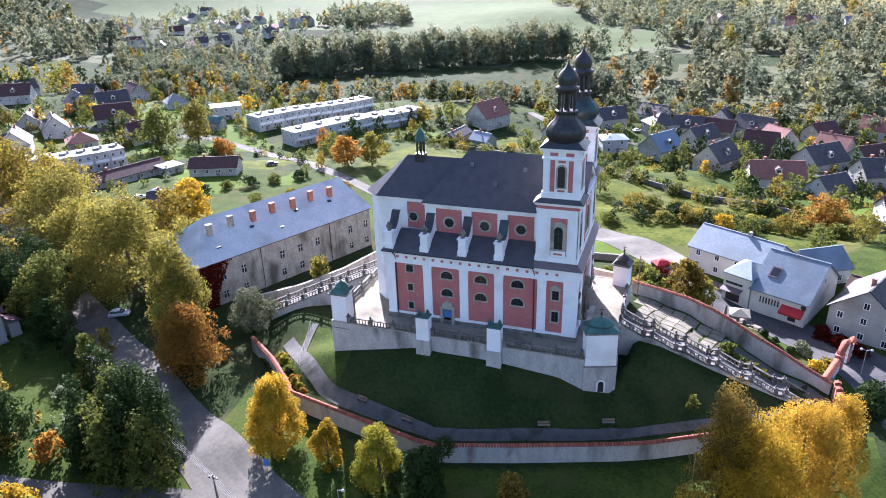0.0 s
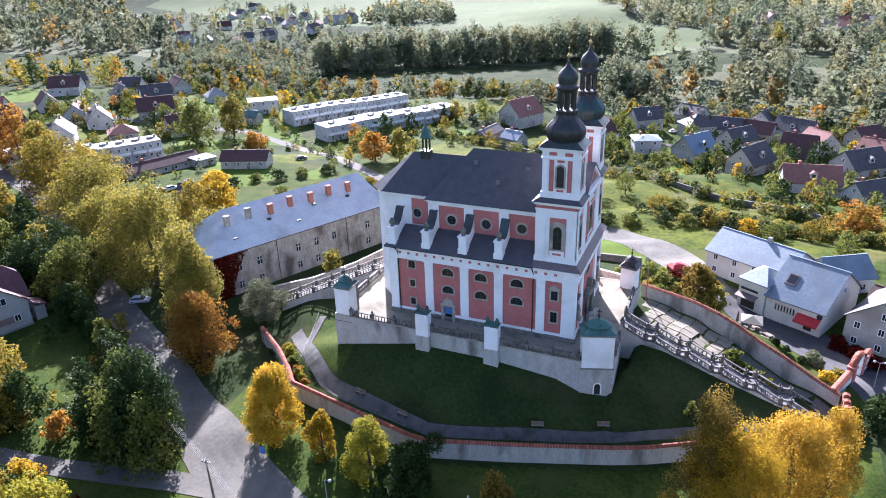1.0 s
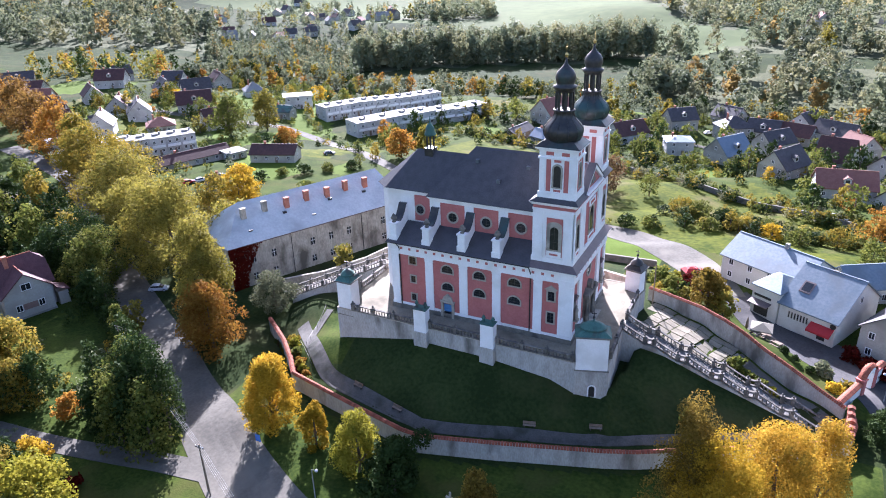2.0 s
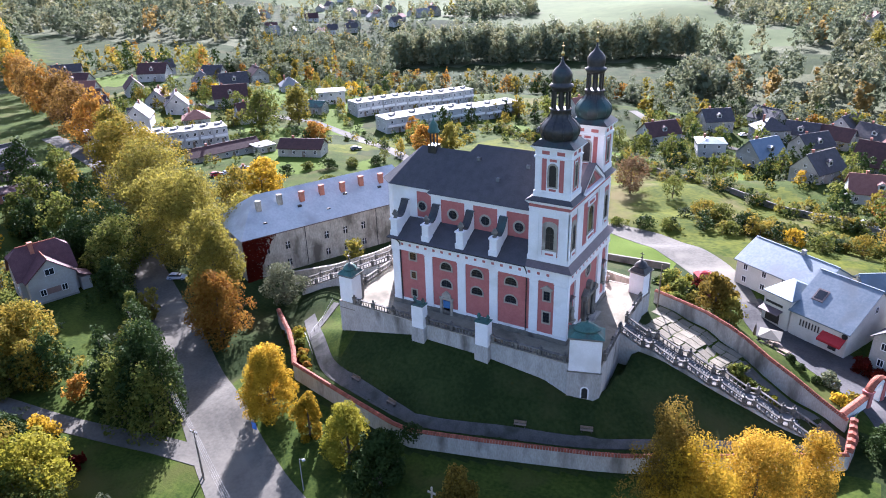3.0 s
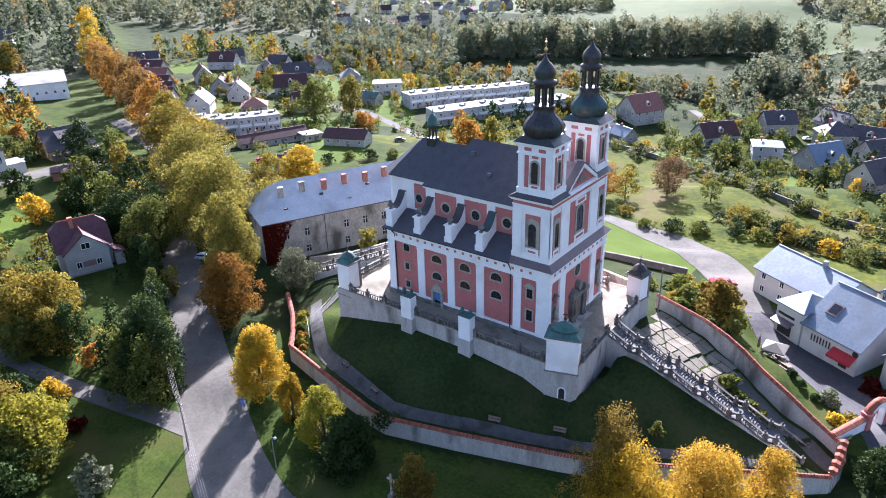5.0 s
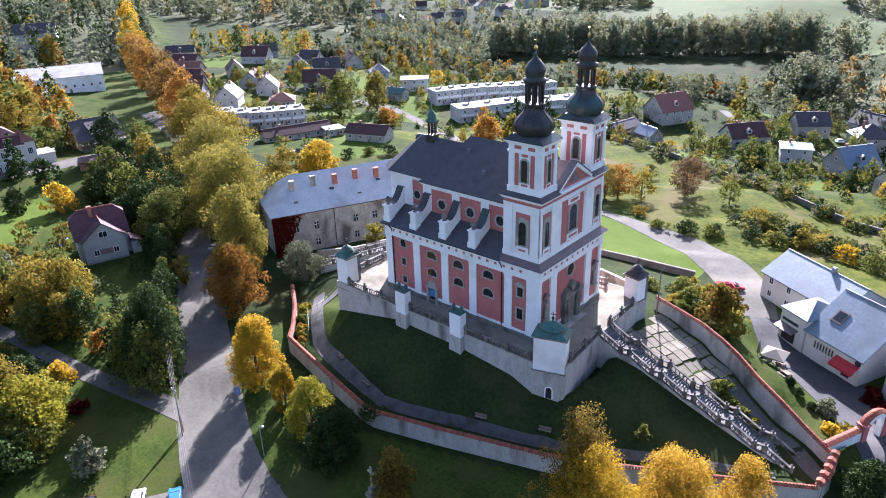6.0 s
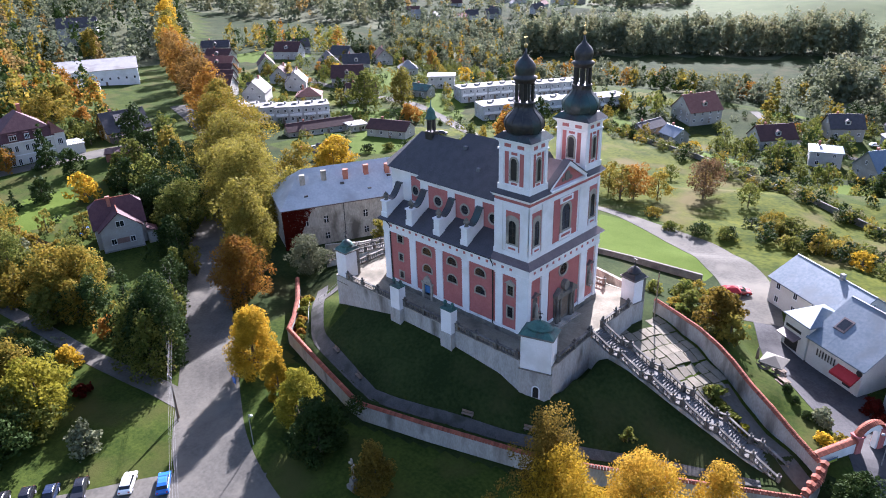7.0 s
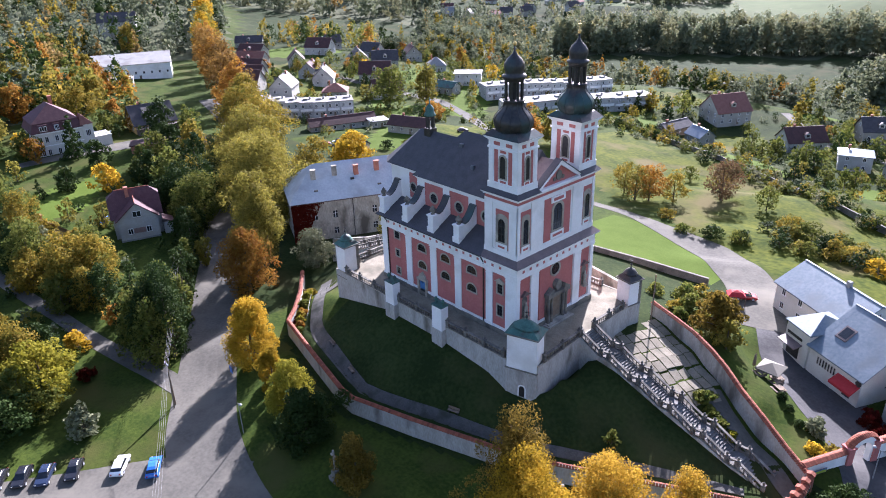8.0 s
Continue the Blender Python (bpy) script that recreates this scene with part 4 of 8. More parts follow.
    low = lambda prof: [(r, z if z < 33 else 33 + (z - 33) * 0.91) for r, z in prof]
    bulb = [(2.0, 31.6), (2.35, 32.0), (2.68, 32.6), (2.78, 33.2), (2.6, 33.8), (2.15, 34.4), (1.65, 34.9), (1.4, 35.4), (1.32, 36.0), (1.5, 36.1), (1.5, 36.25), (1.2, 36.3)]
    cp("bulb", Geo().lathe(low(bulb), xm, ym, 24, sy=0.95), M["copper"], dome, smooth=True)
    for i in range(12):
        a = math.pi * i / 6
        cp("rib", Geo().tube([(xm + (r + 0.02) * math.cos(a), ym + (r + 0.02) * 0.95 * math.sin(a), z) for r, z in low(bulb)[:9]], 0.045, 4), M["copper"], dome)
    cp("lantern_floor", Geo().lathe(low([(0.4, 36.2), (0.4, 39.6)]), xm, ym, 8), M["copper"], dome)
    for i in range(8):
        a = math.pi * (i + 0.5) / 4
        px, py = xm + 1.12 * math.cos(a), ym + 1.12 * math.sin(a)
        cp("lantern_post", Geo().box(px - 0.13, py - 0.13, 35.9, px + 0.13, py + 0.13, 38.75), M["copper"], dome)
    up = [(1.25, 38.9), (1.4, 39.2), (1.6, 39.5), (1.6, 39.7), (1.2, 39.85), (1.22, 40.2), (1.36, 40.8), (1.3, 41.4), (0.95, 42.0), (0.45, 42.5), (0.16, 43.0), (0.07, 43.8)]
    cp("upper_bulb", Geo().lathe(low(up), xm, ym, 20), M["copper"], dome, smooth=True)
    cp("finial", Geo().lathe(low([(0.03, 43.6), (0.2, 43.85), (0.26, 44.05), (0.18, 44.25), (0.03, 44.4), (0.03, 45.6)]), xm, ym, 8).box(xm - 0.03, ym - 0.35, 44.0, xm + 0.03, ym + 0.35, 44.08), M["gold"], dome, "gilt finial with a cross")


tower(2.35)
tower(CN - 2.35)

# small lantern turret on the choir roof
tur = cp("turret", Geo().box(-28.5, CM - 0.75, 25.0, -27.0, CM + 0.75, 26.5), M["copper"], label="small dark ridge turret")
for i in range(6):
    a = math.pi * i / 3
    cp("turret_post", Geo().box(-27.75 + 0.62 * math.cos(a) - 0.1, CM + 0.62 * math.sin(a) - 0.1, 26.5, -27.75 + 0.62 * math.cos(a) + 0.1, CM + 0.62 * math.sin(a) + 0.1, 28.6), M["copper"], tur)
cp("turret_cap", Geo().lathe([(0.6, 28.4), (1.0, 28.6), (0.95, 28.8), (0.7, 29.3), (0.75, 29.6), (0.5, 30.1), (0.12, 30.5), (0.05, 31.6)], -27.75, CM, 12), M["verdigris"], tur, smooth=True)


# ---- terrace ----
terrace_plan = [(-39.5, -4.4), (1.6, -4.4), (6.2, -2.8), (5.6, 7.6), (5.6, 20.0), (3.0, 23.6), (-39.5, 23.6)]
terrace = thing("terrace", (-17, 9, -8), "raised church terrace with a stained rendered retaining wall", "terrace", kind="structure")
part("retaining_wall", Geo().prism(terrace_plan, -9.0, TERRACE - 0.12), M["render"], terrace, off=(-17, 9, -8))
pv = Geo()
inner = [(-39.3, -4.2), (1.6, -4.2), (6.0, -2.6), (5.4, 7.6), (5.4, 20.0), (3.0, 23.4), (-39.3, 23.4)]
part("pavement", Geo().prism(inner, TERRACE - 0.115, TERRACE), M["paving"], terrace, off=(-17, 9, -8))
part("coping", Geo().ring([(x, y) for x, y in terrace_plan], inner, TERRACE - 0.114, TERRACE + 0.08, "z"), M["stone"], terrace, off=(-17, 9, -8))

baluster_mesh = Geo().lathe([(0.11, 0.0), (0.11, 0.06), (0.06, 0.1), (0.1, 0.25), (0.11, 0.33), (0.06, 0.52), (0.055, 0.62), (0.1, 0.66), (0.1, 0.7)], 0, 0, 6).mesh("baluster", M["black_stone"], True)


def balustrade(pts, label, post_every=4.0, urns=False, group="terrace balustrades"):
    """A stone balustrade along a line of x, y, z points: plinth, turned balusters, rail and posts."""
    p0 = pts[0]
    ob = thing("balustrade", p0, label, "balustrade", group)
    rel = [Vector(p) - Vector(p0) for p in pts]
    for a, b in zip(rel, rel[1:]):
        d = b - a
        flat = Vector((d.x, d.y, 0))
        L = flat.length
        s = Vector((-flat.y, flat.x, 0)).normalized()
        for nm, z0, z1, w in (("base_rail", 0.0, 0.2, 0.16), ("rail", 0.9, 1.06, 0.19)):
            q = [a + s * w, a - s * w, b - s * w, b + s * w]
            part(nm, Geo().add([(v.x, v.y, v.z + z0) for v in q] + [(v.x, v.y, v.z + z1) for v in q],
                               [(3, 2, 1, 0), (4, 5, 6, 7), (0, 1, 5, 4), (1, 2, 6, 5), (2, 3, 7, 6), (3, 0, 4, 7)]), M["black_stone"], ob)
        npost = max(1, round(L / post_every))
        for k in range(npost + 1):
            c = a + d * k / npost
            if k == npost and b is not rel[-1]:
                continue
            part("post", Geo().box(c.x - 0.24, c.y - 0.24, c.z, c.x + 0.24, c.y + 0.24, c.z + 1.12).box(c.x - 0.3, c.y - 0.3, c.z + 1.12, c.x + 0.3, c.y + 0.3, c.z + 1.24).lathe(
                [(0.05, c.z + 1.24), (0.12, c.z + 1.28), (0.2, c.z + 1.42), (0.2, c.z + 1.52), (0.1, c.z + 1.66), (0.02, c.z + 1.72)], c.x, c.y, 6), M["black_stone"], ob)
        nb = int(L / 0.52)
        for k in range(nb):
            t = (k + 0.5) / nb
            if min(abs(t * npost - round(t * npost)) * L / npost, 9) < 0.3:
                continue
            c = a + d * t
            o = new("baluster", baluster_mesh)
            o.parent = ob
            o.location = (c.x, c.y, c.z + 0.2)
    return ob


ST = "weathered grey sandstone balustrade on the terrace edge"
T1 = TERRACE + 0.08
for a, b in (((-36.3, -4.3), (-24.6, -4.3)), ((-21.8, -4.3), (-13.1, -4.3)), ((-10.3, -4.3), (1.2, -4.3))):
    balustrade([(*a, T1), (*b, T1)], ST)
balustrade([(6.0, -1.2, T1), (5.5, 7.4, T1)], ST)
balustrade([(5.45, 11.3, T1), (5.45, 18.6, T1)], ST)
balustrade([(-1.5, 22.8, T1), (-14, 22.8, T1)], ST)


# ---- pavilions, piers, stairs and walls round the terrace ----
def pavilion(at, rz, w, d, z_white, z_eave, z_foot, roof, label, open_side=True):
    """A small corner pavilion: stained base, white back wall, moulded eaves, bell roof with a ball and cross."""
    ob = thing("pavilion", (*at, z_foot), label, "pavilion", "terrace pavilions", rz=rz)
    b, e = z_white - z_foot, z_eave - z_foot
    base = Geo().prism([(-w / 2 - 0.12, -d / 2 - 0.12), (w / 2 + 0.12, -d / 2 - 0.12), (w / 2 + 0.12, d / 2), (-w / 2 - 0.12, d / 2)], -1.5, b)
    part("base", base, M["render"], ob, "stained grey render base")
    part("ledge", Geo().box(-w / 2 - 0.2, -d / 2 - 0.2, b, w / 2 + 0.2, d / 2 + 0.05, b + 0.12), M["dark_stone"], ob)
    part("wall", Geo().box(-w / 2, -d / 2, b + 0.12, w / 2, -d / 2 + 0.5, e - 0.25), M["white"], ob)
    part("wall", Geo().box(w / 2 - 0.5, -d / 2 + 0.5, b + 0.12, w / 2, d / 2 - 0.5, e - 0.25), M["white"], ob)
    part("wall", Geo().box(-w / 2, -d / 2 + 0.5, b + 0.12, -w / 2 + 0.5, d / 2 - 0.5, e - 0.25), M["white"], ob)
    for sx in (-1, 1):
        part("column", Geo().box(sx * (w / 2 - 0.3) - 0.3, d / 2 - 0.5, b + 0.12, sx * (w / 2 - 0.3) + 0.3, d / 2 + 0.1, e - 0.25), M["dark_stone"], ob)
    part("cornice", Geo().box(-w / 2 - 0.15, -d / 2 - 0.15, e - 0.25, w / 2 + 0.15, d / 2 + 0.15, e - 0.1).box(-w / 2 - 0.3, -d / 2 - 0.3, e - 0.1, w / 2 + 0.3, d / 2 + 0.3, e + 0.06), M["dark_stone"], ob)
    v, f = [], []
    prof = [(1.14, 0.06), (1.02, 0.22), (0.86, 0.5), (0.7, 0.68), (0.55, 0.8)]
    for s, z in prof:
        v += [(-w / 2 * s, -d / 2 * s, e + z), (w / 2 * s, -d / 2 * s, e + z), (w / 2 * s, d / 2 * s, e + z), (-w / 2 * s, d / 2 * s, e + z)]
    for k in range(len(prof) - 1):
        for i in range(4):
            f.append((4 * k + i, 4 * k + (i + 1) % 4, 4 * k + 4 + (i + 1) % 4, 4 * k + 4 + i))
    f += [(3, 2, 1, 0), tuple(range(4 * len(prof) - 4, 4 * len(prof)))]
    part("roof", Geo().add(v, f), M[roof], ob, "bell-shaped copper roof")
    r = min(w, d) * 0.34
    part("cap", Geo().lathe([(r * 1.25, e + 0.72), (r * 1.32, e + 0.84), (r * 1.2, e + 0.95), (r * 1.05, e + 1.2), (r * 0.75, e + 1.5), (r * 0.35, e + 1.7), (0.1, e + 1.8), (0.08, e + 2.2)], 0, 0, 14, sx=w / d), M[roof], ob, smooth=True)
    part("finial", Geo().lathe([(0.05, e + 2.1), (0.2, e + 2.3), (0.2, e + 2.45), (0.05, e + 2.6), (0.04, e + 3.4)], 0, 0, 8).box(-0.35, -0.04, e + 2.95, 0.35, 0.04, e + 3.05), M["iron"], ob)
    return ob


pav_se = pavilion((3.45, -2.25), 18, 4.5, 3.1, 0.0, 5.6, -4.6, "verdigris", "white corner pavilion with a green copper bell roof")
for z0, z1, w, m in ((0.3, 2.3, 1.25, "white"), (0.3, 2.1, 0.85, "iron")):
    o = 0.03 if m == "white" else 0.06
    part("niche" if m == "white" else "doorway", Geo().prism(arch(0.2, z0, z1, w), -1.67 - o, -1.6, "y"), M[m], pav_se)
pavilion((-37.9, -2.8), 0, 2.7, 2.9, 0.0, 6.2, -4.6, "verdigris", "white corner pavilion with a green copper cap beside the terrace stair")
pavilion((4.3, 22.0), -12, 2.6, 2.6, 0.9, 5.2, -5.2, "copper", "white corner pavilion with a dark bell roof above the stairway")


def pier(x):
    ob = thing("pier", (x, -4.6, -2.6), "white rendered terrace pier with green copper urns", "pier", "terrace piers")
    part("base", Geo().box(-1.15, -0.75, -2.0, 1.15, 0.9, 3.3), M["render"], ob, "stained grey render base")
    part("shaft", Geo().box(-1.05, -0.62, 3.3, 1.05, 0.8, 7.2), M["white"], ob)
    part("cap", Geo().box(-1.1, -0.67, 7.2, 1.1, 0.85, 7.32).box(-1.16, -0.72, 7.32, 1.16, 0.9, 7.4), M["verdigris"], ob)
    for sx in (-0.75, 0.75):
        part("urn", Geo().lathe([(r * 0.75, 7.47 + z * 0.85) for r, z in urn_profile], sx, 0.1, 8), M["verdigris"], ob, "green copper urn", True)


pier(-23.2)
pier(-11.8)

# long stairway down the east side
STEPX, STEPZ = 5.5, TERRACE
stair = thing("stairway", (20, 9.4, -6), "long weathered stone stairway with balustrades", "stairs", kind="structure")
SO = (20, 9.4, -6)
step_mesh = Geo().box(0, -1.45, -0.5, 0.4, 1.45, 0.0).mesh("step", M["old_step"])
x, z = STEPX, STEPZ
line_pts = [(x, z)]
for flight in range(6):
    for k in range(10):
        z -= 0.176
        o = new("step", step_mesh)
        o.parent, o.location = stair, (x - SO[0], 0, z - SO[2])
        x += 0.355
    line_pts.append((x, z))
    if flight < 5:
        part("landing", Geo().box(x, 7.95, z - 0.5, x + 1.55, 10.85, z), M["old_step"], stair, off=SO)
        x += 1.5
        line_pts.append((x, z))
prof = [(px, pz - 0.25) for px, pz in line_pts]
part("substructure", Geo().prism([(STEPX, -11.0), (x, -11.0)] + prof[::-1], 7.7, 11.1, "y"), M["render"], stair, "stained rendered side wall", off=SO)
for yy in (7.85, 10.95):
    balustrade([(px, yy, pz - 0.02) for px, pz in line_pts], "dark weathered sandstone balustrade stepping down the stairway", 9.0, group="stair balustrades")


def coped_wall(pts, thick, foot, label, coping="tile_red", every=0.4, category="wall", mat="render", tiles=True):
    """A wall along x, y, top-z points, sunk into the land, with saddle-shaped coping tiles."""
    ob = thing("boundary_wall", (pts[0][0], pts[0][1], hz(pts[0][0], pts[0][1])), label, category, "boundary walls", kind="structure")
    o = ob.location.copy()
    body = Geo()
    line = [Vector(p) for p in pts]
    n = len(line)
    side = []
    for k in range(n):
        d = (line[min(k + 1, n - 1)] - line[max(k - 1, 0)])
        s = Vector((-d.y, d.x, 0)).normalized() * thick / 2
        side.append(s)
        p = line[k]
        zb = min(hz(p.x, p.y), p.z) - foot
        body.v += [(p.x + s.x, p.y + s.y, zb), (p.x - s.x, p.y - s.y, zb), (p.x - s.x, p.y - s.y, p.z), (p.x + s.x, p.y + s.y, p.z)]
    for k in range(n - 1):
        for i in range(4):
            j = (i + 1) % 4
            body.f.append((4 * k + j, 4 * k + i, 4 * k + 4 + i, 4 * k + 4 + j))
            body.m.append(0)
    body.f += [(0, 1, 2, 3), (4 * n - 1, 4 * n - 2, 4 * n - 3, 4 * n - 4)]
    body.m += [0, 0]
    part("wall", body, M[mat], ob, off=o)
    if tiles:
        me = Geo().prism([(-thick / 2 - 0.14, -0.02), (thick / 2 + 0.14, -0.02), (thick / 2 + 0.14, 0.05), (0.1, 0.3), (-0.1, 0.3), (-thick / 2 - 0.14, 0.05)], -every * 0.43, every * 0.43, "x").mesh("tile", M[coping])
        for a, b in zip(line, line[1:]):
            d = b - a
            m = max(1, int(d.length / every))
            ang = math.degrees(math.atan2(d.y, d.x))
            tilt = -math.degrees(math.atan2(d.z, math.hypot(d.x, d.y)))
            for k in range(m):
                c = a + d * ((k + 0.5) / m) - o
                t = new("tile", me)
                t.parent = ob
                t.matrix_basis = pose(c.x, c.y, c.z, 0, tilt, ang)
    return ob


def smooth_line(pts, step):
    """Points with height, rounded at the bends."""
    P = curve_points(pts, step)
    return [tuple(p) for p in P]


coped_wall([(-58.5, -0.5, -7.4), (-51, -5.8, -7.3), (-46, -10.2, -7.3), (-42.8, -13.6, -7.2), (-30, -16.4, -7.3), (-19.5, -18.6, -7.3), (-16.5, -18.8, -7.3), (-6, -15.7, -7.3), (8, -11.0, -7.4), (12, -9.4, -7.4), (23, -3.6, -7.3), (38, 4.9, -7.3)],
           0.55, 1.2, "stained white boundary wall with a red tile coping")
coped_wall([(38, 4.9, -7.0), (38.6, 8.0, -6.8), (38.2, 12.2, -6.6)], 0.6, 1.2, "stepped end wall with a red tile coping beside the gate")
coped_wall([(6, 27, -0.6), (11, 25, -0.6), (15.5, 23.2, -0.7), (19.5, 21.2, -1.2), (22.5, 19.6, -1.9), (26, 17.6, -3.1), (30, 15.6, -4.2), (34, 13.9, -5.8), (37.6, 12.4, -7.0)],
           0.6, 1.5, "tall pale garden wall with a red tile coping", every=0.32)
# gate with a round arch
gate = thing("gateway", (40.7, 21.85, -10), "white gateway arch with red tiled top and pink piers", "gate", rz=66)
part("wall", Geo().box(-9.6, -0.35, -1, -2.4, 0.35, 3.4), M["white"], gate)
part("arch", Geo().ring([(-2.0, 0), (2.0, 0)] + [(2.0 * math.cos(math.pi * i / 10), 3.6 + 1.5 * math.sin(math.pi * i / 10)) for i in range(11)],
                        [(-1.4, 0), (1.4, 0)] + [(1.4 * math.cos(math.pi * i / 10), 3.0 + 1.3 * math.sin(math.pi * i / 10)) for i in range(11)], -0.4, 0.4), M["white"], gate)
part("wall", Geo().box(2.4, -0.35, -1, 5.5, 0.35, 3.4), M["white"], gate)
for sx in (-2.2, 2.2):
    part("pier", Geo().box(sx - 0.5, -0.6, -1, sx + 0.5, 0.6, 3.9).box(sx - 0.62, -0.72, 3.9, sx + 0.62, 0.72, 4.1), M["red"], gate, "pink plaster pier")
tm = Geo().prism([(-0.6, -0.02), (0.6, -0.02), (0.6, 0.06), (0.1, 0.34), (-0.1, 0.34), (-0.6, 0.06)], -0.11, 0.11, "x").mesh("tile", M["tile_red"])
for i in range(26):
    a = math.pi * (i + 0.5) / 26
    o = new("tile", tm)
    o.parent, o.matrix_basis = gate, pose(-2.3 * math.cos(a), 0, 3.75 + 1.55 * math.sin(a), 0, -math.degrees(math.atan2(math.cos(a) * 1.55, math.sin(a) * 2.3)), 0)
for k in range(41):
    o = new("tile", tm)
    o.parent, o.location = gate, (-2.9 - 0.25 * k if k < 28 else 2.9 + 0.25 * (k - 28), 0, 3.4)
banner = thing("banner", (37.9, 14.9, -7.9), "small banner with lime and blue stripes on a white wall", "banner", rz=66)
part("panel", Geo().box(-1.3, -0.42, -0.35, 1.3, -0.37, 0.35), M["canvas"], banner)
part("stripe", Geo().box(-1.2, -0.44, -0.28, 1.2, -0.42, 0.08), M["lime_paint"], banner, "lime green stripe")
part("stripe", Geo().box(-1.2, -0.44, 0.14, 1.2, -0.42, 0.3), M["blue_paint"], banner, "blue stripe")
for k in range(5):
    q = Vector((38.05, 5.6, -7.0)).lerp(Vector((38.25, 11.6, -6.6)), k / 4)
    pb = thing("wall_pier", (q.x, q.y, hz(q.x, q.y)), "small tiled pier on the stepped end wall", "pier", "end wall piers")
    h = q.z - pb.location.z
    part("shaft", Geo().box(-0.4, -0.28, -0.6, 0.4, 0.28, h + 0.4), M["brick"], pb)
    part("cap", Geo().prism([(-0.5, h + 0.4), (0.5, h + 0.4), (0.5, h + 0.48), (0, h + 0.7), (-0.5, h + 0.48)], -0.36, 0.36, "y"), M["tile_red"], pb)

# sloping yard of stone slabs beside the stairs
yard = thing("slab_yard", (13, 18, -5), "sunlit yard of large pale stone slabs with grassy joints", "pavement", kind="structure")
slab_mesh = [Geo().box(-1.12 + 0.05 * k, -0.68, -0.12, 1.12 - 0.03 * k, 0.68 - 0.04 * k, 0.0).mesh("slab", M["paving"]) for k in range(3)]
rng = random.Random(4)
ang = math.radians(-24)
for i in range(10):
    for j in range(9):
        u, w = i * 2.34 + (0.25 if j % 3 == 1 else 0), -j * 1.46
        px, py = 6.0 + u * math.cos(ang) - w * math.sin(ang), 25.6 + u * math.sin(ang) + w * math.cos(ang)
        if py < 11.8 or py > 25.9 - 0.41 * (px - 6) or px > 23 or (px < 7.2 and py > 19):
            continue
        o = new("slab", slab_mesh[rng.randrange(3)])
        o.parent = yard
        e = 0.5
        gx, gy = (hz(px + e, py) - hz(px - e, py)) / (2 * e), (hz(px, py + e) - hz(px, py - e)) / (2 * e)
        q = Vector((0, 0, 1)).rotation_difference(Vector((-gx, -gy, 1))).to_matrix().to_4x4()
        o.matrix_basis = Matrix.Translation((px - 13, py - 18, hz(px, py) + 0.06 + 5 + rng.uniform(0, 0.02))) @ q @ pose(0, 0, 0, 0, 0, math.degrees(ang) + rng.uniform(-1, 1))
solo("footpath", ribbon([(22, 17), (28, 13.8), (33, 11.9), (38, 9.5)], (3.2, 2.6, 2.4, 2.4)), M["asphalt"], "worn asphalt path below the garden wall", "path", "structure")
solo("footpath", ribbon([(-52, 1), (-46, -4.5), (-41, -8.6), (-37, -11.2), (-30, -13.0), (-20, -15.2), (-16, -15.3), (-6, -12.4), (8, -7.7), (22, -0.4), (33, 5.4)], (2.2, 2.4, 2.0, 1.4, 1.25, 1.2, 1.2, 1.2), 0.14), M["worn_path"], "narrow footpath curving round the churchyard slope", "path", "structure")
solo("footpath", ribbon([(-44.6, -6.6), (-46.4, -3.2), (-47.6, 0.6), (-48.4, 5)], (1.2, 1.3, 1.3), 0.16), M["worn_path"], "gravel path climbing to the terrace stair", "path", "structure")

# stair and wall on the west side of the terrace
coped_wall([(-66, 12.6, -6.6), (-58, 16.8, -5.0), (-50, 20.5, -2.0), (-43, 23.8, 1.6), (-39.5, 25.0, 2.0)], 0.6, 1.0, "rendered retaining wall beside the west stair", tiles=False, mat="old_render")
wst = thing("west_stairway", (-50, 13, -4), "pale stone stairway up to the terrace from the west", "stairs", kind="structure")
d0, d1 = Vector((-60.5, 9.5, -7.2)), Vector((-40.0, 17.2, TERRACE))
dirv = (d1 - d0)
wa = math.degrees(math.atan2(dirv.y, dirv.x))
sm = Geo().box(0, -1.3, -0.6, 0.5, 1.3, 0).mesh("step", M["stone"])
for k in range(48):
    c = d0 + dirv * (k / 47) - Vector((-50, 13, -4))
    o = new("step", sm)
    o.parent, o.matrix_basis = wst, pose(c.x, c.y, c.z, 0, 0, wa)
nrm = Vector((-dirv.y, dirv.x, 0)).normalized() * 1.45
q = [d0 - nrm, d1 - nrm, d1 + nrm, d0 + nrm]
part("substructure", Geo().add([(p.x, p.y, -11) for p in q] + [(p.x, p.y, p.z - 0.25) for p in q], [(3, 2, 1, 0), (4, 5, 6, 7), (0, 1, 5, 4), (1, 2, 6, 5), (2, 3, 7, 6), (3, 0, 4, 7)]), M["render"], wst, off=(-50, 13, -4))
for s in (-1, 1):
    pts = [d0 + nrm * s, d0 + dirv * 0.45 + nrm * s, d0 + dirv * 0.55 + nrm * s, d1 + nrm * s]
    balustrade([tuple(p) for p in pts], "pale sandstone balustrade on the west stairway", 3.2, group="stair balustrades")
balustrade([(-39.4, -1.0, T1), (-39.4, 15.5, T1)], ST)


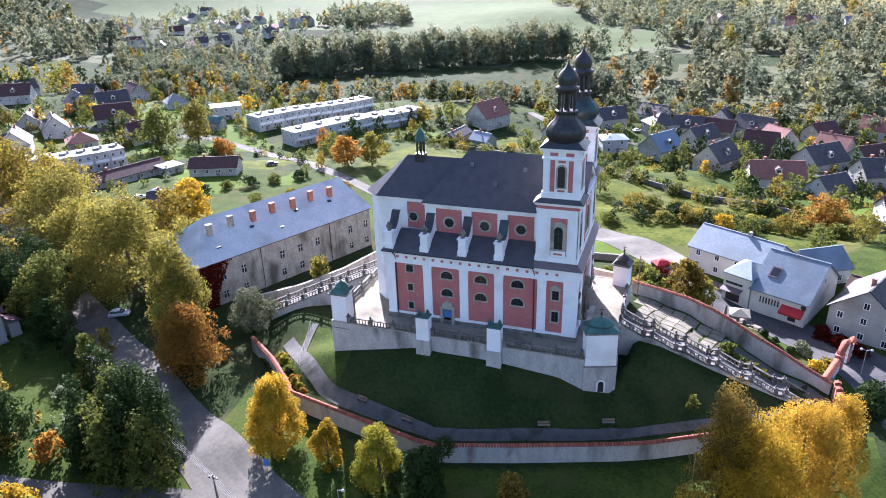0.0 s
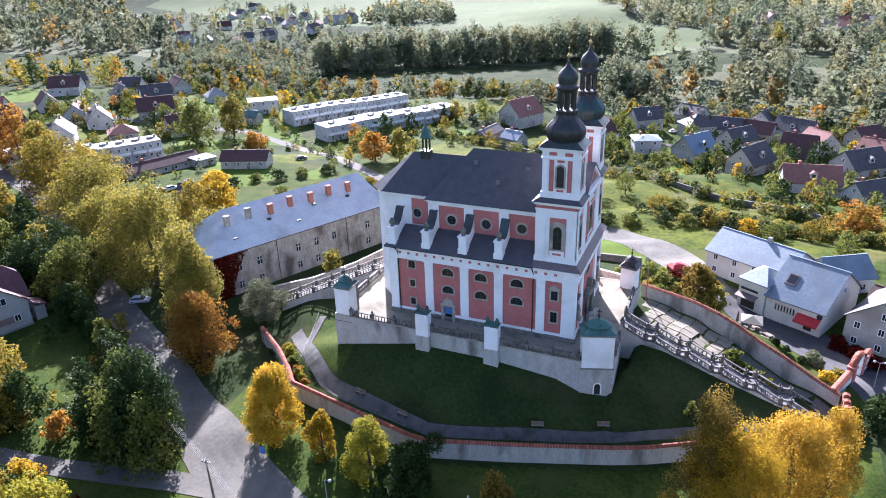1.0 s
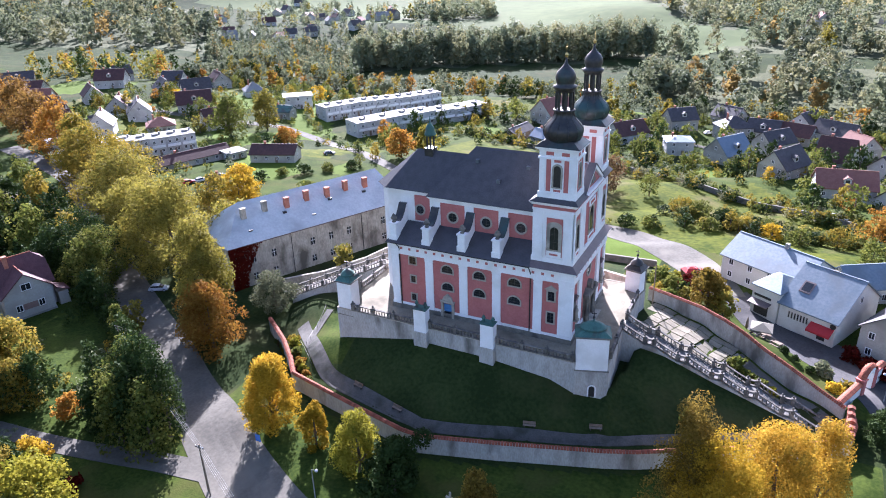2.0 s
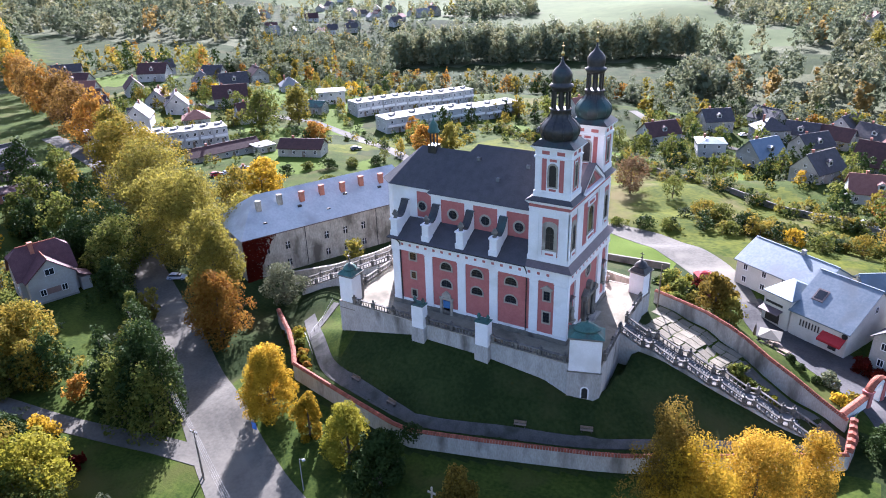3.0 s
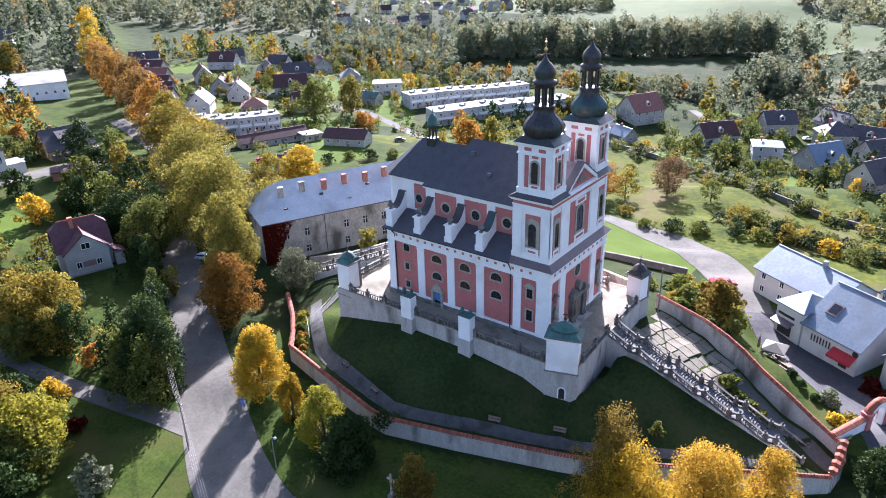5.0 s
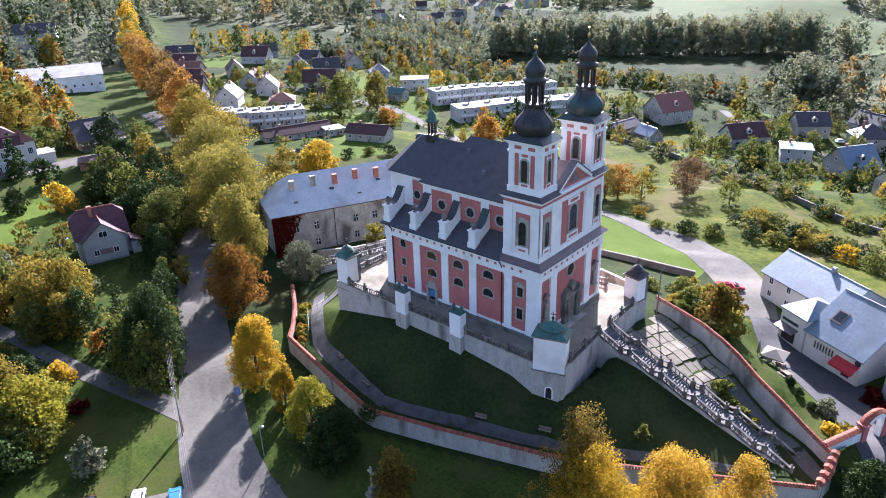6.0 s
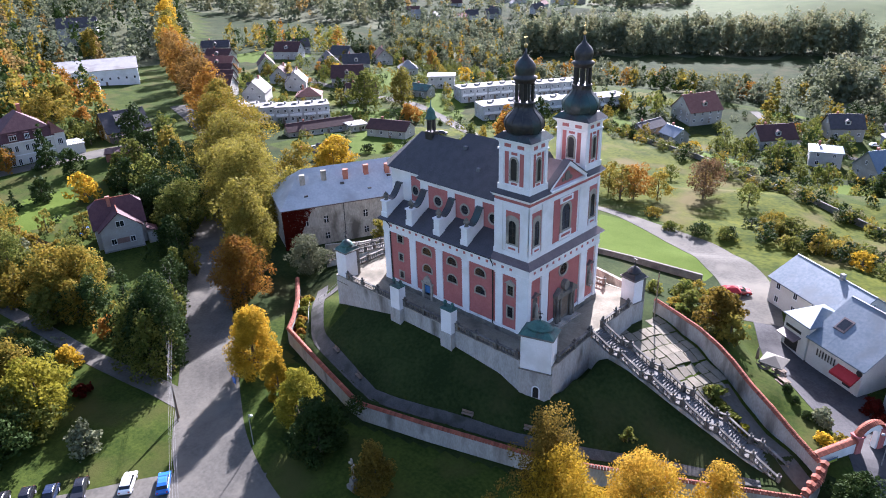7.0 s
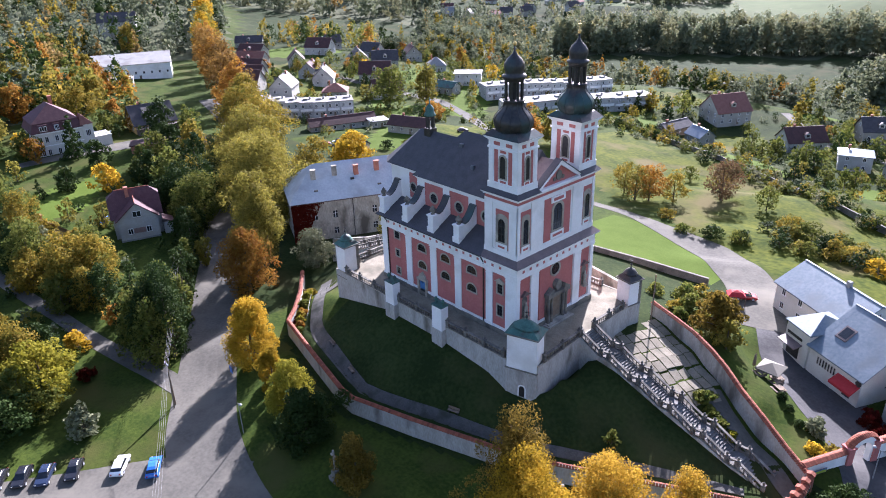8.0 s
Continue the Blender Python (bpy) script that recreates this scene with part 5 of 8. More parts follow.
# ---- buildings ----
def house(at, w, d, h, rz, roof="gable", rise=3.0, wall="cream", roof_mat="roof_brown", label="", floors=1, over=0.45, chimney=1, cols=3, dcols=2, name="house", shutters=False, gable_win=True, group="", foot=1.5, z=None, door=True):
    """A house with its ridge along local x: walls, roof, chimney, windows with frames and panes on the two sides and gables."""
    gz = hz(*at) if z is None else z
    ob = thing(name, (*at, gz), label, "house", group, rz=rz)
    X_, Y_ = w / 2, d / 2
    part("wall", Geo().box(-X_, -Y_, -foot, X_, Y_, h), M[wall], ob)
    rm = M[roof_mat]
    th = 0.22
    if roof == "gable":
        for gx in (-X_, X_ - 0.3):
            part("gable", Geo().prism([(-Y_, h), (Y_, h), (0, h + rise)], gx, gx + 0.3, "x"), M[wall], ob)
        k = rise / Y_
        for s in (-1, 1):
            yo, zo = s * (Y_ + over), h - over * k
            pr = [(0, h + rise + 0.02), (yo, zo + 0.02), (yo, zo + th), (0, h + rise + th)]
            part("roof", Geo().prism(pr if s < 0 else pr[::-1], -X_ - over, X_ + over, "x"), rm, ob)
        part("ridge", Geo().box(-X_ - over, -0.14, h + rise + th - 0.06, X_ + over, 0.14, h + rise + th + 0.06), rm, ob)
    elif roof == "hip":
        hx = max(0.3, X_ - Y_)
        e = [(-X_ - over, -Y_ - over), (X_ + over, -Y_ - over), (X_ + over, Y_ + over), (-X_ - over, Y_ + over)]
        part("roof", Geo().add([(*p, h - 0.15) for p in e] + [(*p, h + 0.05) for p in e] + [(-hx, 0, h + rise), (hx, 0, h + rise)],
                               [(3, 2, 1, 0), (0, 1, 5, 4), (1, 2, 6, 5), (2, 3, 7, 6), (3, 0, 4, 7), (4, 5, 9, 8), (5, 6, 9), (6, 7, 8, 9), (7, 4, 8)]), rm, ob)
    else:
        part("roof", Geo().box(-X_ - over, -Y_ - over, h, X_ + over, Y_ + over, h + 0.25).box(-X_ - over + 0.3, -Y_ - over + 0.3, h + 0.25, X_ + over - 0.3, Y_ + over - 0.3, h + 0.3), rm, ob)
    fh = h / floors
    ww, wh = 1.05, min(1.35, fh * 0.5)

    def win(px, py, pz, face):
        fr = Geo()
        if face in "NS":
            s = -1 if face == "S" else 1
            y0 = py + s * 0.02
            o = rect(px - ww / 2, pz, px + ww / 2, pz + wh)
            i_ = rect(px - ww / 2 + 0.1, pz + 0.1, px + ww / 2 - 0.1, pz + wh - 0.1)
            fr.ring(o, i_, min(y0, y0 + s * 0.06), max(y0, y0 + s * 0.06)).box(px - 0.03, min(y0, y0 + s * 0.05), pz + 0.1, px + 0.03, max(y0, y0 + s * 0.05), pz + wh - 0.1)
            pane = Geo().box(px - ww / 2 + 0.08, min(py, py + s * 0.03), pz + 0.08, px + ww / 2 - 0.08, max(py, py + s * 0.03), pz + wh - 0.08)
        else:
            s = -1 if face == "W" else 1
            x0 = px + s * 0.02
            o = rect(py - ww / 2, pz, py + ww / 2, pz + wh)
            i_ = rect(py - ww / 2 + 0.1, pz + 0.1, py + ww / 2 - 0.1, pz + wh - 0.1)
            fr.ring(o, i_, min(x0, x0 + s * 0.06), max(x0, x0 + s * 0.06), "x").box(min(x0, x0 + s * 0.05), py - 0.03, pz + 0.1, max(x0, x0 + s * 0.05), py + 0.03, pz + wh - 0.1)
            pane = Geo().box(min(px, px + s * 0.03), py - ww / 2 + 0.08, pz + 0.08, max(px, px + s * 0.03), py + ww / 2 - 0.08, pz + wh - 0.08)
        wi = part("window", fr, M["white"], ob)
        part("pane", pane, M["glass"], wi)

    for f in range(floors):
        pz = f * fh + fh * 0.36
        for c in range(cols):
            win(-X_ + w * (c + 0.5) / cols, -Y_, pz, "S")
        for c in range(dcols):
            for face, px in (("E", X_), ("W", -X_)):
                win(px, -Y_ + d * (c + 0.5) / dcols, pz, face)
    if roof == "gable" and rise > 2.2 and gable_win:
        win(X_, 0, h + rise * 0.22, "E")
        win(-X_, 0, h + rise * 0.22, "W")
    if door:
        part("door", Geo().box(X_ * 0.2 - 0.5, -Y_ - 0.05, 0.0, X_ * 0.2 + 0.5, -Y_ + 0.02, min(2.1, h - 0.2)), M["timber"], ob)
    for k in range(chimney):
        cx = -X_ * 0.45 + k * w * 0.4
        part("chimney", Geo().box(cx - 0.35, 0.3, h + rise * 0.4, cx + 0.35, 0.95, h + rise + 0.9).box(cx - 0.42, 0.23, h + rise + 0.9, cx + 0.42, 1.02, h + rise + 1.05), M["brick"], ob)
    return ob


# long old range west of the church
BD, BN, B0 = Vector((0.425, 0.905, 0)), Vector((-0.905, 0.425, 0)), Vector((-74.1, 12.4, 0))
BANG = math.degrees(math.atan2(BD.y, BD.x))
BL, BWD = 44.0, 17.0
bc = B0 + BD * 18.0
BZ = -10.0
barn = thing("monastery_range", (bc.x, bc.y, BZ), "long crumbling two-storey range with a pale sheet-metal roof", "building", rz=BANG)
part("wall", Geo().box(-BL / 2, 0, -1.5, BL / 2, BWD, 10.0), M["old_render"], barn, "crumbling stained plaster wall")
part("cornice", Geo().box(-BL / 2 - 0.2, -0.2, 9.7, BL / 2 + 0.2, BWD + 0.2, 9.95).box(-BL / 2 - 0.4, -0.4, 9.95, BL / 2 + 0.4, BWD + 0.4, 10.1), M["tin_brown"], barn)
hx0, hx1 = -BL / 2 + 6.5, BL / 2 - 2.0
e = [(-BL / 2 - 0.6, -0.6), (BL / 2 + 0.6, -0.6), (BL / 2 + 0.6, BWD + 0.6), (-BL / 2 - 0.6, BWD + 0.6)]
part("roof", Geo().add([(*p, 10.1) for p in e] + [(hx0, BWD / 2, 16.5), (hx1, BWD / 2, 16.5)], [(3, 2, 1, 0), (0, 1, 5, 4), (1, 2, 5), (2, 3, 4, 5), (3, 0, 4)]), M["barn_tin"], barn, "faded grey-blue sheet-metal roof")
for k in range(7):
    x = -BL / 2 + 6.0 + 5.1 * k
    y = 5.0 + (0.4 if k % 2 else 0)
    zr = 10.1 + 6.4 * y / (BWD / 2)
    mt = "brick" if k in (2, 3) else "old_render" if k < 2 else "brick"
    part("chimney", Geo().box(x - 0.6, y - 0.4, zr - 0.5, x + 0.55, y + 0.4, zr + 2.1).box(x - 0.62, y - 0.5, zr + 2.1, x + 0.62, y + 0.5, zr + 2.3), M[mt], barn, "tall old chimney stack")
for x, y in ((-16, 2.2), (-7, 4.0), (-1, 2.0), (4.5, 4.3), (13.5, 4.0)):
    zr = 10.1 + 6.4 * y / (BWD / 2)
    part("skylight", Geo().box(x - 0.45, y - 0.4, zr - 0.2, x + 0.45, y + 0.45, zr + 0.35), M["iron"], barn)
for k in range(9):
    x = -BL / 2 + 5.0 + 4.7 * k
    for z, hh in ((5.6, 1.7), (1.6, 1.5)):
        if (k + int(z)) % 4 == 3:
            continue
        w = part("window", Geo().ring(rect(x - 0.65, z - 0.1, x + 0.65, z + hh + 0.1), rect(x - 0.5, z, x + 0.5, z + hh), -0.08, 0.05), M["old_render"], barn)
        part("pane", Geo().box(x - 0.5, -0.02, z, x + 0.5, 0.03, z + hh), M["glass"], w)
        part("glazing_bar", Geo().box(x - 0.04, -0.05, z, x + 0.04, -0.021, z + hh).box(x - 0.5, -0.05, z + hh * 0.6, x + 0.5, -0.022, z + hh * 0.6 + 0.07), M["white"], w)
for k in range(6):
    x = -BL / 2 + 7.4 + 6.6 * k
    part("pilaster_strip", Geo().box(x - 0.3, -0.08, 0, x + 0.3, 0.02, 9.7), M["old_render"], barn)
part("downpipe", Geo().tube([(-8, -0.15, 10), (-8, -0.15, 0)], 0.08), M["iron"], barn)
part("downpipe", Geo().tube([(10, -0.15, 10), (10, -0.15, 0)], 0.08), M["iron"], barn)
part("string_course", Geo().box(-BL / 2, -0.1, 4.4, BL / 2, 0.02, 4.65), M["old_render"], barn)

# inn beside the yard: two ranges with seamed tin roofs, red awning, parasol
def seams(ob, x0, x1, y0, z0, y1, z1, step, mat):
    g = Geo()
    n = int((x1 - x0) / step)
    for k in range(1, n):
        x = x0 + (x1 - x0) * k / n
        g.add([(x - 0.015, y0, z0), (x + 0.015, y0, z0), (x + 0.015, y1, z1), (x - 0.015, y1, z1), (x - 0.015, y0, z0 + 0.008), (x + 0.015, y0, z0 + 0.008), (x + 0.015, y1, z1 + 0.008), (x - 0.015, y1, z1 + 0.008)],
              [(4, 5, 6, 7), (0, 4, 7, 3), (1, 2, 6, 5), (0, 1, 5, 4)])
    tagged(part("roof_seam", g, M[mat], ob), kind="stuff")


IA = -37.5
inn_a = house((25.8, 53.7), 17, 11, 5.25, -30.5, "gable", 3.3, "cream", "tin", "cream two-storey inn wing with a bright seamed tin roof", 2, cols=4, dcols=2, chimney=0, name="inn", z=-8.5)
part("chimney", Geo().box(1.2, -0.35, 7.8, 1.9, 0.35, 9.6), M["concrete"], inn_a, "small pale chimney")
seams(inn_a, -8.9, 8.9, -5.95, 5.2, 0, 8.77, 0.9, "tin")
HF = -7.75
inn_b = house((35.4, 43.6), 10.2, 15.5, 4.3, -27, "gable", 5.4, "cream", "tin", "cream inn hall with a bright seamed tin roof and red awning", 1, cols=0, dcols=0, chimney=0, name="inn", z=-9.1, door=False, foot=2.5)
seams(inn_b, -5.5, 5.5, HF - 0.45, 4.21, 0, 9.92, 0.9, "tin")
for k in range(7):
    x = -3.2 + 0.55 * k
    w = part("window", Geo().ring(rect(x - 0.16, 1.9, x + 0.16, 3.2), rect(x - 0.1, 1.96, x + 0.1, 3.14), HF - 0.08, HF + 0.01), M["stone"], inn_b, "narrow slit window")
    part("pane", Geo().box(x - 0.1, HF - 0.04, 1.96, x + 0.1, HF + 0.01, 3.14), M["glass"], w)
part("awning", Geo().add([(0.8, HF - 0.01, 2.9), (4.9, HF - 0.01, 2.9), (4.9, HF - 1.65, 2.0), (0.8, HF - 1.65, 2.0), (0.8, HF - 0.01, 2.82), (4.9, HF - 0.01, 2.82), (4.9, HF - 1.65, 1.6), (0.8, HF - 1.65, 1.6)],
                        [(0, 3, 2, 1), (3, 7, 6, 2), (4, 5, 6, 7), (0, 4, 7, 3), (1, 2, 6, 5), (0, 1, 5, 4)]), M["awning_red"], inn_b, "red canvas awning")
part("doorway", Geo().box(2.2, HF - 0.05, 0, 3.6, HF + 0.03, 1.9), M["iron"], inn_b)
part("sign_disc", Geo().prism(disc(4.6, 3.4, 0.5, 14), HF - 0.2, HF - 0.05, "y"), M["iron"], inn_b, "round dark wall sign")
k = 5.4 / 7.75
zr = lambda y, up: 4.55 + k * (7.75 + y) + up
for nm, x0, x1, ya, yb, up, mt in (("roof_window", -3.5, -1.5, -5.2, -3.2, 0.16, "tin_brown"), ("pane", -3.25, -1.75, -4.95, -3.45, 0.2, "glass")):
    part(nm, Geo().add([(x0, ya, zr(ya, -0.3)), (x1, ya, zr(ya, -0.3)), (x1, yb, zr(yb, -0.3)), (x0, yb, zr(yb, -0.3)), (x0, ya, zr(ya, up)), (x1, ya, zr(ya, up)), (x1, yb, zr(yb, up)), (x0, yb, zr(yb, up))],
                       [(3, 2, 1, 0), (4, 5, 6, 7), (0, 1, 5, 4), (1, 2, 6, 5), (2, 3, 7, 6), (3, 0, 4, 7)]), M[mt], inn_b)
porch = house((26.8, 43.8), 5.4, 8.0, 5.6, -31, "hip", 1.9, "cream", "tin", "cream inn porch block with a low tin roof", 1, cols=0, dcols=0, chimney=0, name="inn", z=-8.9, door=False, over=0.3)
part("canopy", Geo().add([(-2.6, -4.0, 2.9), (1.4, -4.0, 2.9), (1.4, -5.5, 2.45), (-2.6, -5.5, 2.45), (-2.6, -4.0, 2.75), (1.4, -4.0, 2.75), (1.4, -5.5, 2.3), (-2.6, -5.5, 2.3)], [(0, 3, 2, 1), (4, 5, 6, 7), (3, 7, 6, 2), (0, 4, 7, 3), (1, 2, 6, 5)]), M["tin_brown"], porch)
part("doorway", Geo().box(-1.9, -4.06, 0, 0.9, -3.98, 2.4), M["iron"], porch)
part("sign_board", Geo().box(-2.2, -4.1, 3.5, 1.2, -4.0, 3.95), M["iron"], porch, "dark sign board")
house((41, 56), 9, 8, 4.2, 30, "gable", 3.0, "cream", "tin", "rear inn wing with a tin roof", 1, cols=2, dcols=1, chimney=0, name="inn", z=-9.5)
house((48.0, 37.0), 13, 11.5, 6.0, 62, "gable", 4.6, "town_cream", "roof_dark", "cream two-storey house with a dark half-hipped roof", 2, cols=4, dcols=3, chimney=1, z=-10.0)
house((52, 48.0), 12, 8, 3.0, -28, "gable", 2.2, "cream", "roof_brown", "low outbuilding with a brown tile roof", 1, cols=2, dcols=1, chimney=0, z=-10.5)
solo("yard", ribbon([(19, 46), (24.5, 39), (31.5, 33.2), (39, 28), (45.5, 20), (50, 9), (53, -4), (56, -20)], (6, 9, 11, 12, 12, 13, 15, 16), 0.06), M["shaded_dark_asphalt"], "dark asphalt inn yard and lane, darkened further for shade", "road", "structure")

# town: position, size, height, turn, roof and colours
HOUSES = [((-21, 234), 11, 9, 4.5, 36, "gable", 3.5, "town_cream", "roof_dark", 1, "grey house with a dark roof"),
           ((-15, 193), 9, 8, 5.0, 20, "hip", 1.2, "off_white", "roof_blue", 2, "white cube house with a blue tin roof"),
           ((2, 228), 11, 10, 5.5, 31, "hip", 3.5, "town_cream", "roof_dark", 2, "cream house with a dark hipped roof"),
           ((4, 190), 12, 10, 3.6, 55, "gable", 4.5, "town_cream", "roof_blue", 1, "house with a large pale blue tin roof"),
           ((14, 232), 11, 9, 4.0, -8, "gable", 3.4, "town_cream", "roof_dark", 1, "house with a dark gable roof"),
           ((19, 215), 12, 9, 4.0, 50, "gable", 3.6, "town_cream", "roof_dark", 1, "house with a dark gable roof"),
           ((27, 230), 11, 8, 3.6, -20, "gable", 3.2, "town_cream", "roof_brown", 1, "house with a brown gable roof"),
           ((41, 230), 14, 8, 4.0, -30, "gable", 3.6, "off_white", "roof_dark", 1, "white house with a dark gable roof"),
           ((40, 187), 10, 11, 4.0, -16, "gable", 5.5, "town_cream", "roof_brown", 1, "tall-gabled house with a brown roof"),
           ((24, 160), 12, 9, 4.2, 60, "gable", 4.2, "town_cream", "roof_dark", 2, "house with a steep dark gable roof")]
HOUSES += [((41, 143), 14, 9, 3.6, 8, "gable", 3.4, "off_white", "roof_red", 1, "white house with a faded red roof"),
           ((58, 172), 13, 10, 4.0, 40, "gable", 4.0, "off_white", "roof_dark", 1, "white house with a dark gable roof"),
           ((56, 136), 9, 8, 3.0, 40, "gable", 3.2, "off_white", "roof_dark", 1, "small white house with a dark roof"),
           ((72, 152), 12, 9, 4.0, 20, "gable", 3.6, "town_cream", "roof_dark", 1, "house with a dark gable roof"),
           ((88, 128), 12, 9, 4.0, -15, "gable", 3.6, "town_cream", "roof_brown", 1, "house with a brown gable roof"),
           ((78, 190), 12, 9, 4.0, 35, "gable", 3.6, "town_cream", "roof_brown", 1, "house with a brown gable roof"),
           ((70, 112), 10, 8, 3.0, 10, "gable", 3.0, "off_white", "roof_brown", 1, "small house with a brown roof"),
           ((-76, 221), 14, 12, 4.8, 62, "gable", 5.0, "town_cream", "roof_red", 2, "cream villa with a steep red tile roof"),
           ((-68, 185), 8, 6, 2.8, -25, "gable", 2.2, "town_cream", "roof_blue", 1, "garden house with a bright blue tin roof"),
           ((-38, 206), 13, 9, 3.6, 50, "gable", 3.6, "off_white", "roof_brown", 1, "white house with a brown gable roof"),
           ((-80, 186), 13, 6, 2.4, 80, "gable", 1.8, "timber", "roof_dark", 1, "low shed with a dark roof")]
HOUSES += [((-229, 99), 12, 9, 3.6, -46, "gable", 4.0, "off_white", "roof_dark", 1, "white house with a dark gable roof"),
           ((-244, 131), 11, 9, 3.8, -40, "gable", 4.2, "off_white", "roof_dark", 1, "white house with a dark gable roof"),
           ((-220, 121), 10, 9, 2.8, 49, "hip", 2.6, "town_cream", "roof_red", 1, "bungalow with a red hipped roof"),
           ((-239, 160), 14, 10, 4.0, 45, "gable", 4.2, "town_cream", "roof_brown", 1, "house with a broad brown roof"),
           ((-266, 188), 13, 9, 4.0, 54, "gable", 4.0, "off_white", "roof_dark", 1, "white house with a dark gable roof"),
           ((-278, 178), 12, 9, 4.0, -30, "gable", 4.0, "off_white", "roof_dark", 1, "white house with a dark gable roof"),
           ((-326, 184), 14, 10, 4.4, 32, "gable", 4.0, "off_white", "roof_brown", 1, "white house with a brown gable roof"),
           ((-392, 171), 18, 10, 3.4, 50, "gable", 3.4, "town_cream", "roof_dark", 1, "row of low houses with dark roofs"),
           ((-350, 150), 14, 10, 3.4, 30, "gable", 3.4, "town_cream", "roof_brown", 1, "house with a brown roof"),
           ((-319, 132), 15, 10, 3.8, 35, "gable", 3.6, "town_cream", "roof_red", 1, "house with a dark red roof"),
           ((-285, 112), 14, 10, 3.8, 35, "gable", 4.0, "town_cream", "roof_brown", 1, "house with a brown roof")]
HOUSES += [((-245, 88), 14, 11, 3.6, 40, "gable", 4.2, "town_cream", "roof_brown", 1, "broad house with a brown roof"),
           ((-262, 100), 12, 9, 3.6, 40, "gable", 3.8, "town_cream", "roof_brown", 1, "house with a brown roof"),
           ((-242, 206), 9, 9, 3.2, 53, "hip", 3.6, "off_white", "roof_flat", 1, "white house with a pale pyramid roof"),
           ((-198, 188), 12, 9, 6.0, 41, "flat", 0.5, "off_white", "roof_flat", 2, "white cube-shaped house with a flat roof"),
           ((-189, 165), 9, 6, 3.2, 10, "gable", 1.8, "town_cream", "verdigris", 1, "outbuilding with a pale green roof"),
           ((-166, 86), 26, 7, 2.6, 70, "gable", 2.0, "town_cream", "roof_brown", 1, "long low shed with a dark red roof"),
           ((-138, 98), 14, 7, 2.8, 20, "gable", 2.0, "town_cream", "roof_brown", 1, "low shed with a brown roof"),
           ((-156, 96), 6, 6, 2.8, 70, "flat", 0.4, "town_cream", "roof_flat", 1, "small garage with a flat roof"),
           ((-132, 66), 9, 6, 2.4, 30, "gable", 1.6, "old_render", "roof_dark", 1, "small dark garden shed"),
           ]
HOUSES += [((-172, 14), 10, 6, 2.6, 65, "flat", 0.4, "brick", "roof_brown", 1, "low brick annex with a flat brown roof"),
           ((-328, 68), 38, 34, 7.0, 67, "gable", 3.0, "white", "roof_flat", 1, "long white sports hall with a pale roof"),
           ((-296, 46), 16, 7, 3.2, 67, "flat", 0.4, "off_white", "roof_flat", 1, "low white annex with a flat roof"),
           ((-460, 110), 24, 14, 10.0, 62, "gable", 5.0, "town_cream", "roof_dark", 3, "tall grey school building among trees"),
           ((-121.5, -32.5), 7.5, 7, 2.4, 15, "gable", 2.8, "timber", "roof_orange", 1, "timber cottage with a weathered orange tile roof")]
for at, w, d, h, rz, rf, rise, wm, rm, fl, lb in HOUSES:
    k = 1.0 if w > 17 or at[0] > -130 and at[1] < 0 else 1.14
    ob = house(at, w * k, d * k, h * (1.0 if rf == "flat" else 1.1), rz, rf, rise * k * 1.08, wm, rm, lb, fl, chimney=0 if rf == "flat" else 1, cols=max(2, int(w / 3.5)), dcols=max(1, int(d / 4)), group="town houses")

    if rf == "gable" and w >= 11 and rise >= 3.4:
        s = -1 if math.cos(radians(rz)) > 0 else 1           # the slope that looks south
        half, top = d * k / 2, h * 1.1 + rise * k * 1.08
        zc = top - rise * k * 1.08 * 0.62
        y0, y1 = sorted((s * half * 0.78, s * half * 0.12))
        dm = part("dormer", Geo().prism([(-1.0, zc - 0.6), (1.0, zc - 0.6), (1.0, zc + 0.9), (0, zc + 1.5), (-1.0, zc + 0.9)], y0, y1, "y"), M[wm], ob)
        for q in (-1, 1):
            pr = [(0, zc + 1.5), (q * 1.25, zc + 0.74), (q * 1.25, zc + 0.88), (0, zc + 1.66)]
            part("dormer_roof", Geo().prism(pr[::q], y0 - 0.15, y1 + 0.15, "y"), M[rm], dm)
        yf = s * half * 0.78
        part("pane", Geo().box(-0.55, min(yf, yf + s * 0.04), zc - 0.2, 0.55, max(yf, yf + s * 0.04), zc + 0.75), M["glass"], dm)



def slab_roof(quad, th=0.2):
    """A flat roof plane with thickness, from its corners counter-clockwise seen from above."""
    n = len(quad)
    a = [Vector(p) for p in quad]
    up = (a[1] - a[0]).cross(a[2] - a[0]).normalized() * th
    return Geo().add([tuple(p) for p in a] + [tuple(p + up) for p in a], [tuple(range(n - 1, -1, -1)), tuple(range(n, 2 * n))] + [(i, (i + 1) % n, n + (i + 1) % n, n + i) for i in range(n)])


def front_window(ob, x, y, z, w, h, bars=2):
    """A window in a wall that looks along +x."""
    wi = part("window", Geo().ring(rect(y - w / 2, z, y + w / 2, z + h), rect(y - w / 2 + 0.1, z + 0.1, y + w / 2 - 0.1, z + h - 0.1), x, x + 0.09, "x"), M["white"], ob)
    part("pane", Geo().box(x + 0.01, y - w / 2 + 0.08, z + 0.08, x + 0.04, y + w / 2 - 0.08, z + h - 0.08), M["glass"], wi)
    for k in range(1, bars):
        yy = y - w / 2 + w * k / bars
        part("glazing_bar", Geo().box(x + 0.045, yy - 0.04, z + 0.1, x + 0.08, yy + 0.04, z + h - 0.1), M["white"], wi)
    part("sill", Geo().box(x, y - w / 2 - 0.1, z - 0.1, x + 0.2, y + w / 2 + 0.1, z), M["stone"], wi)


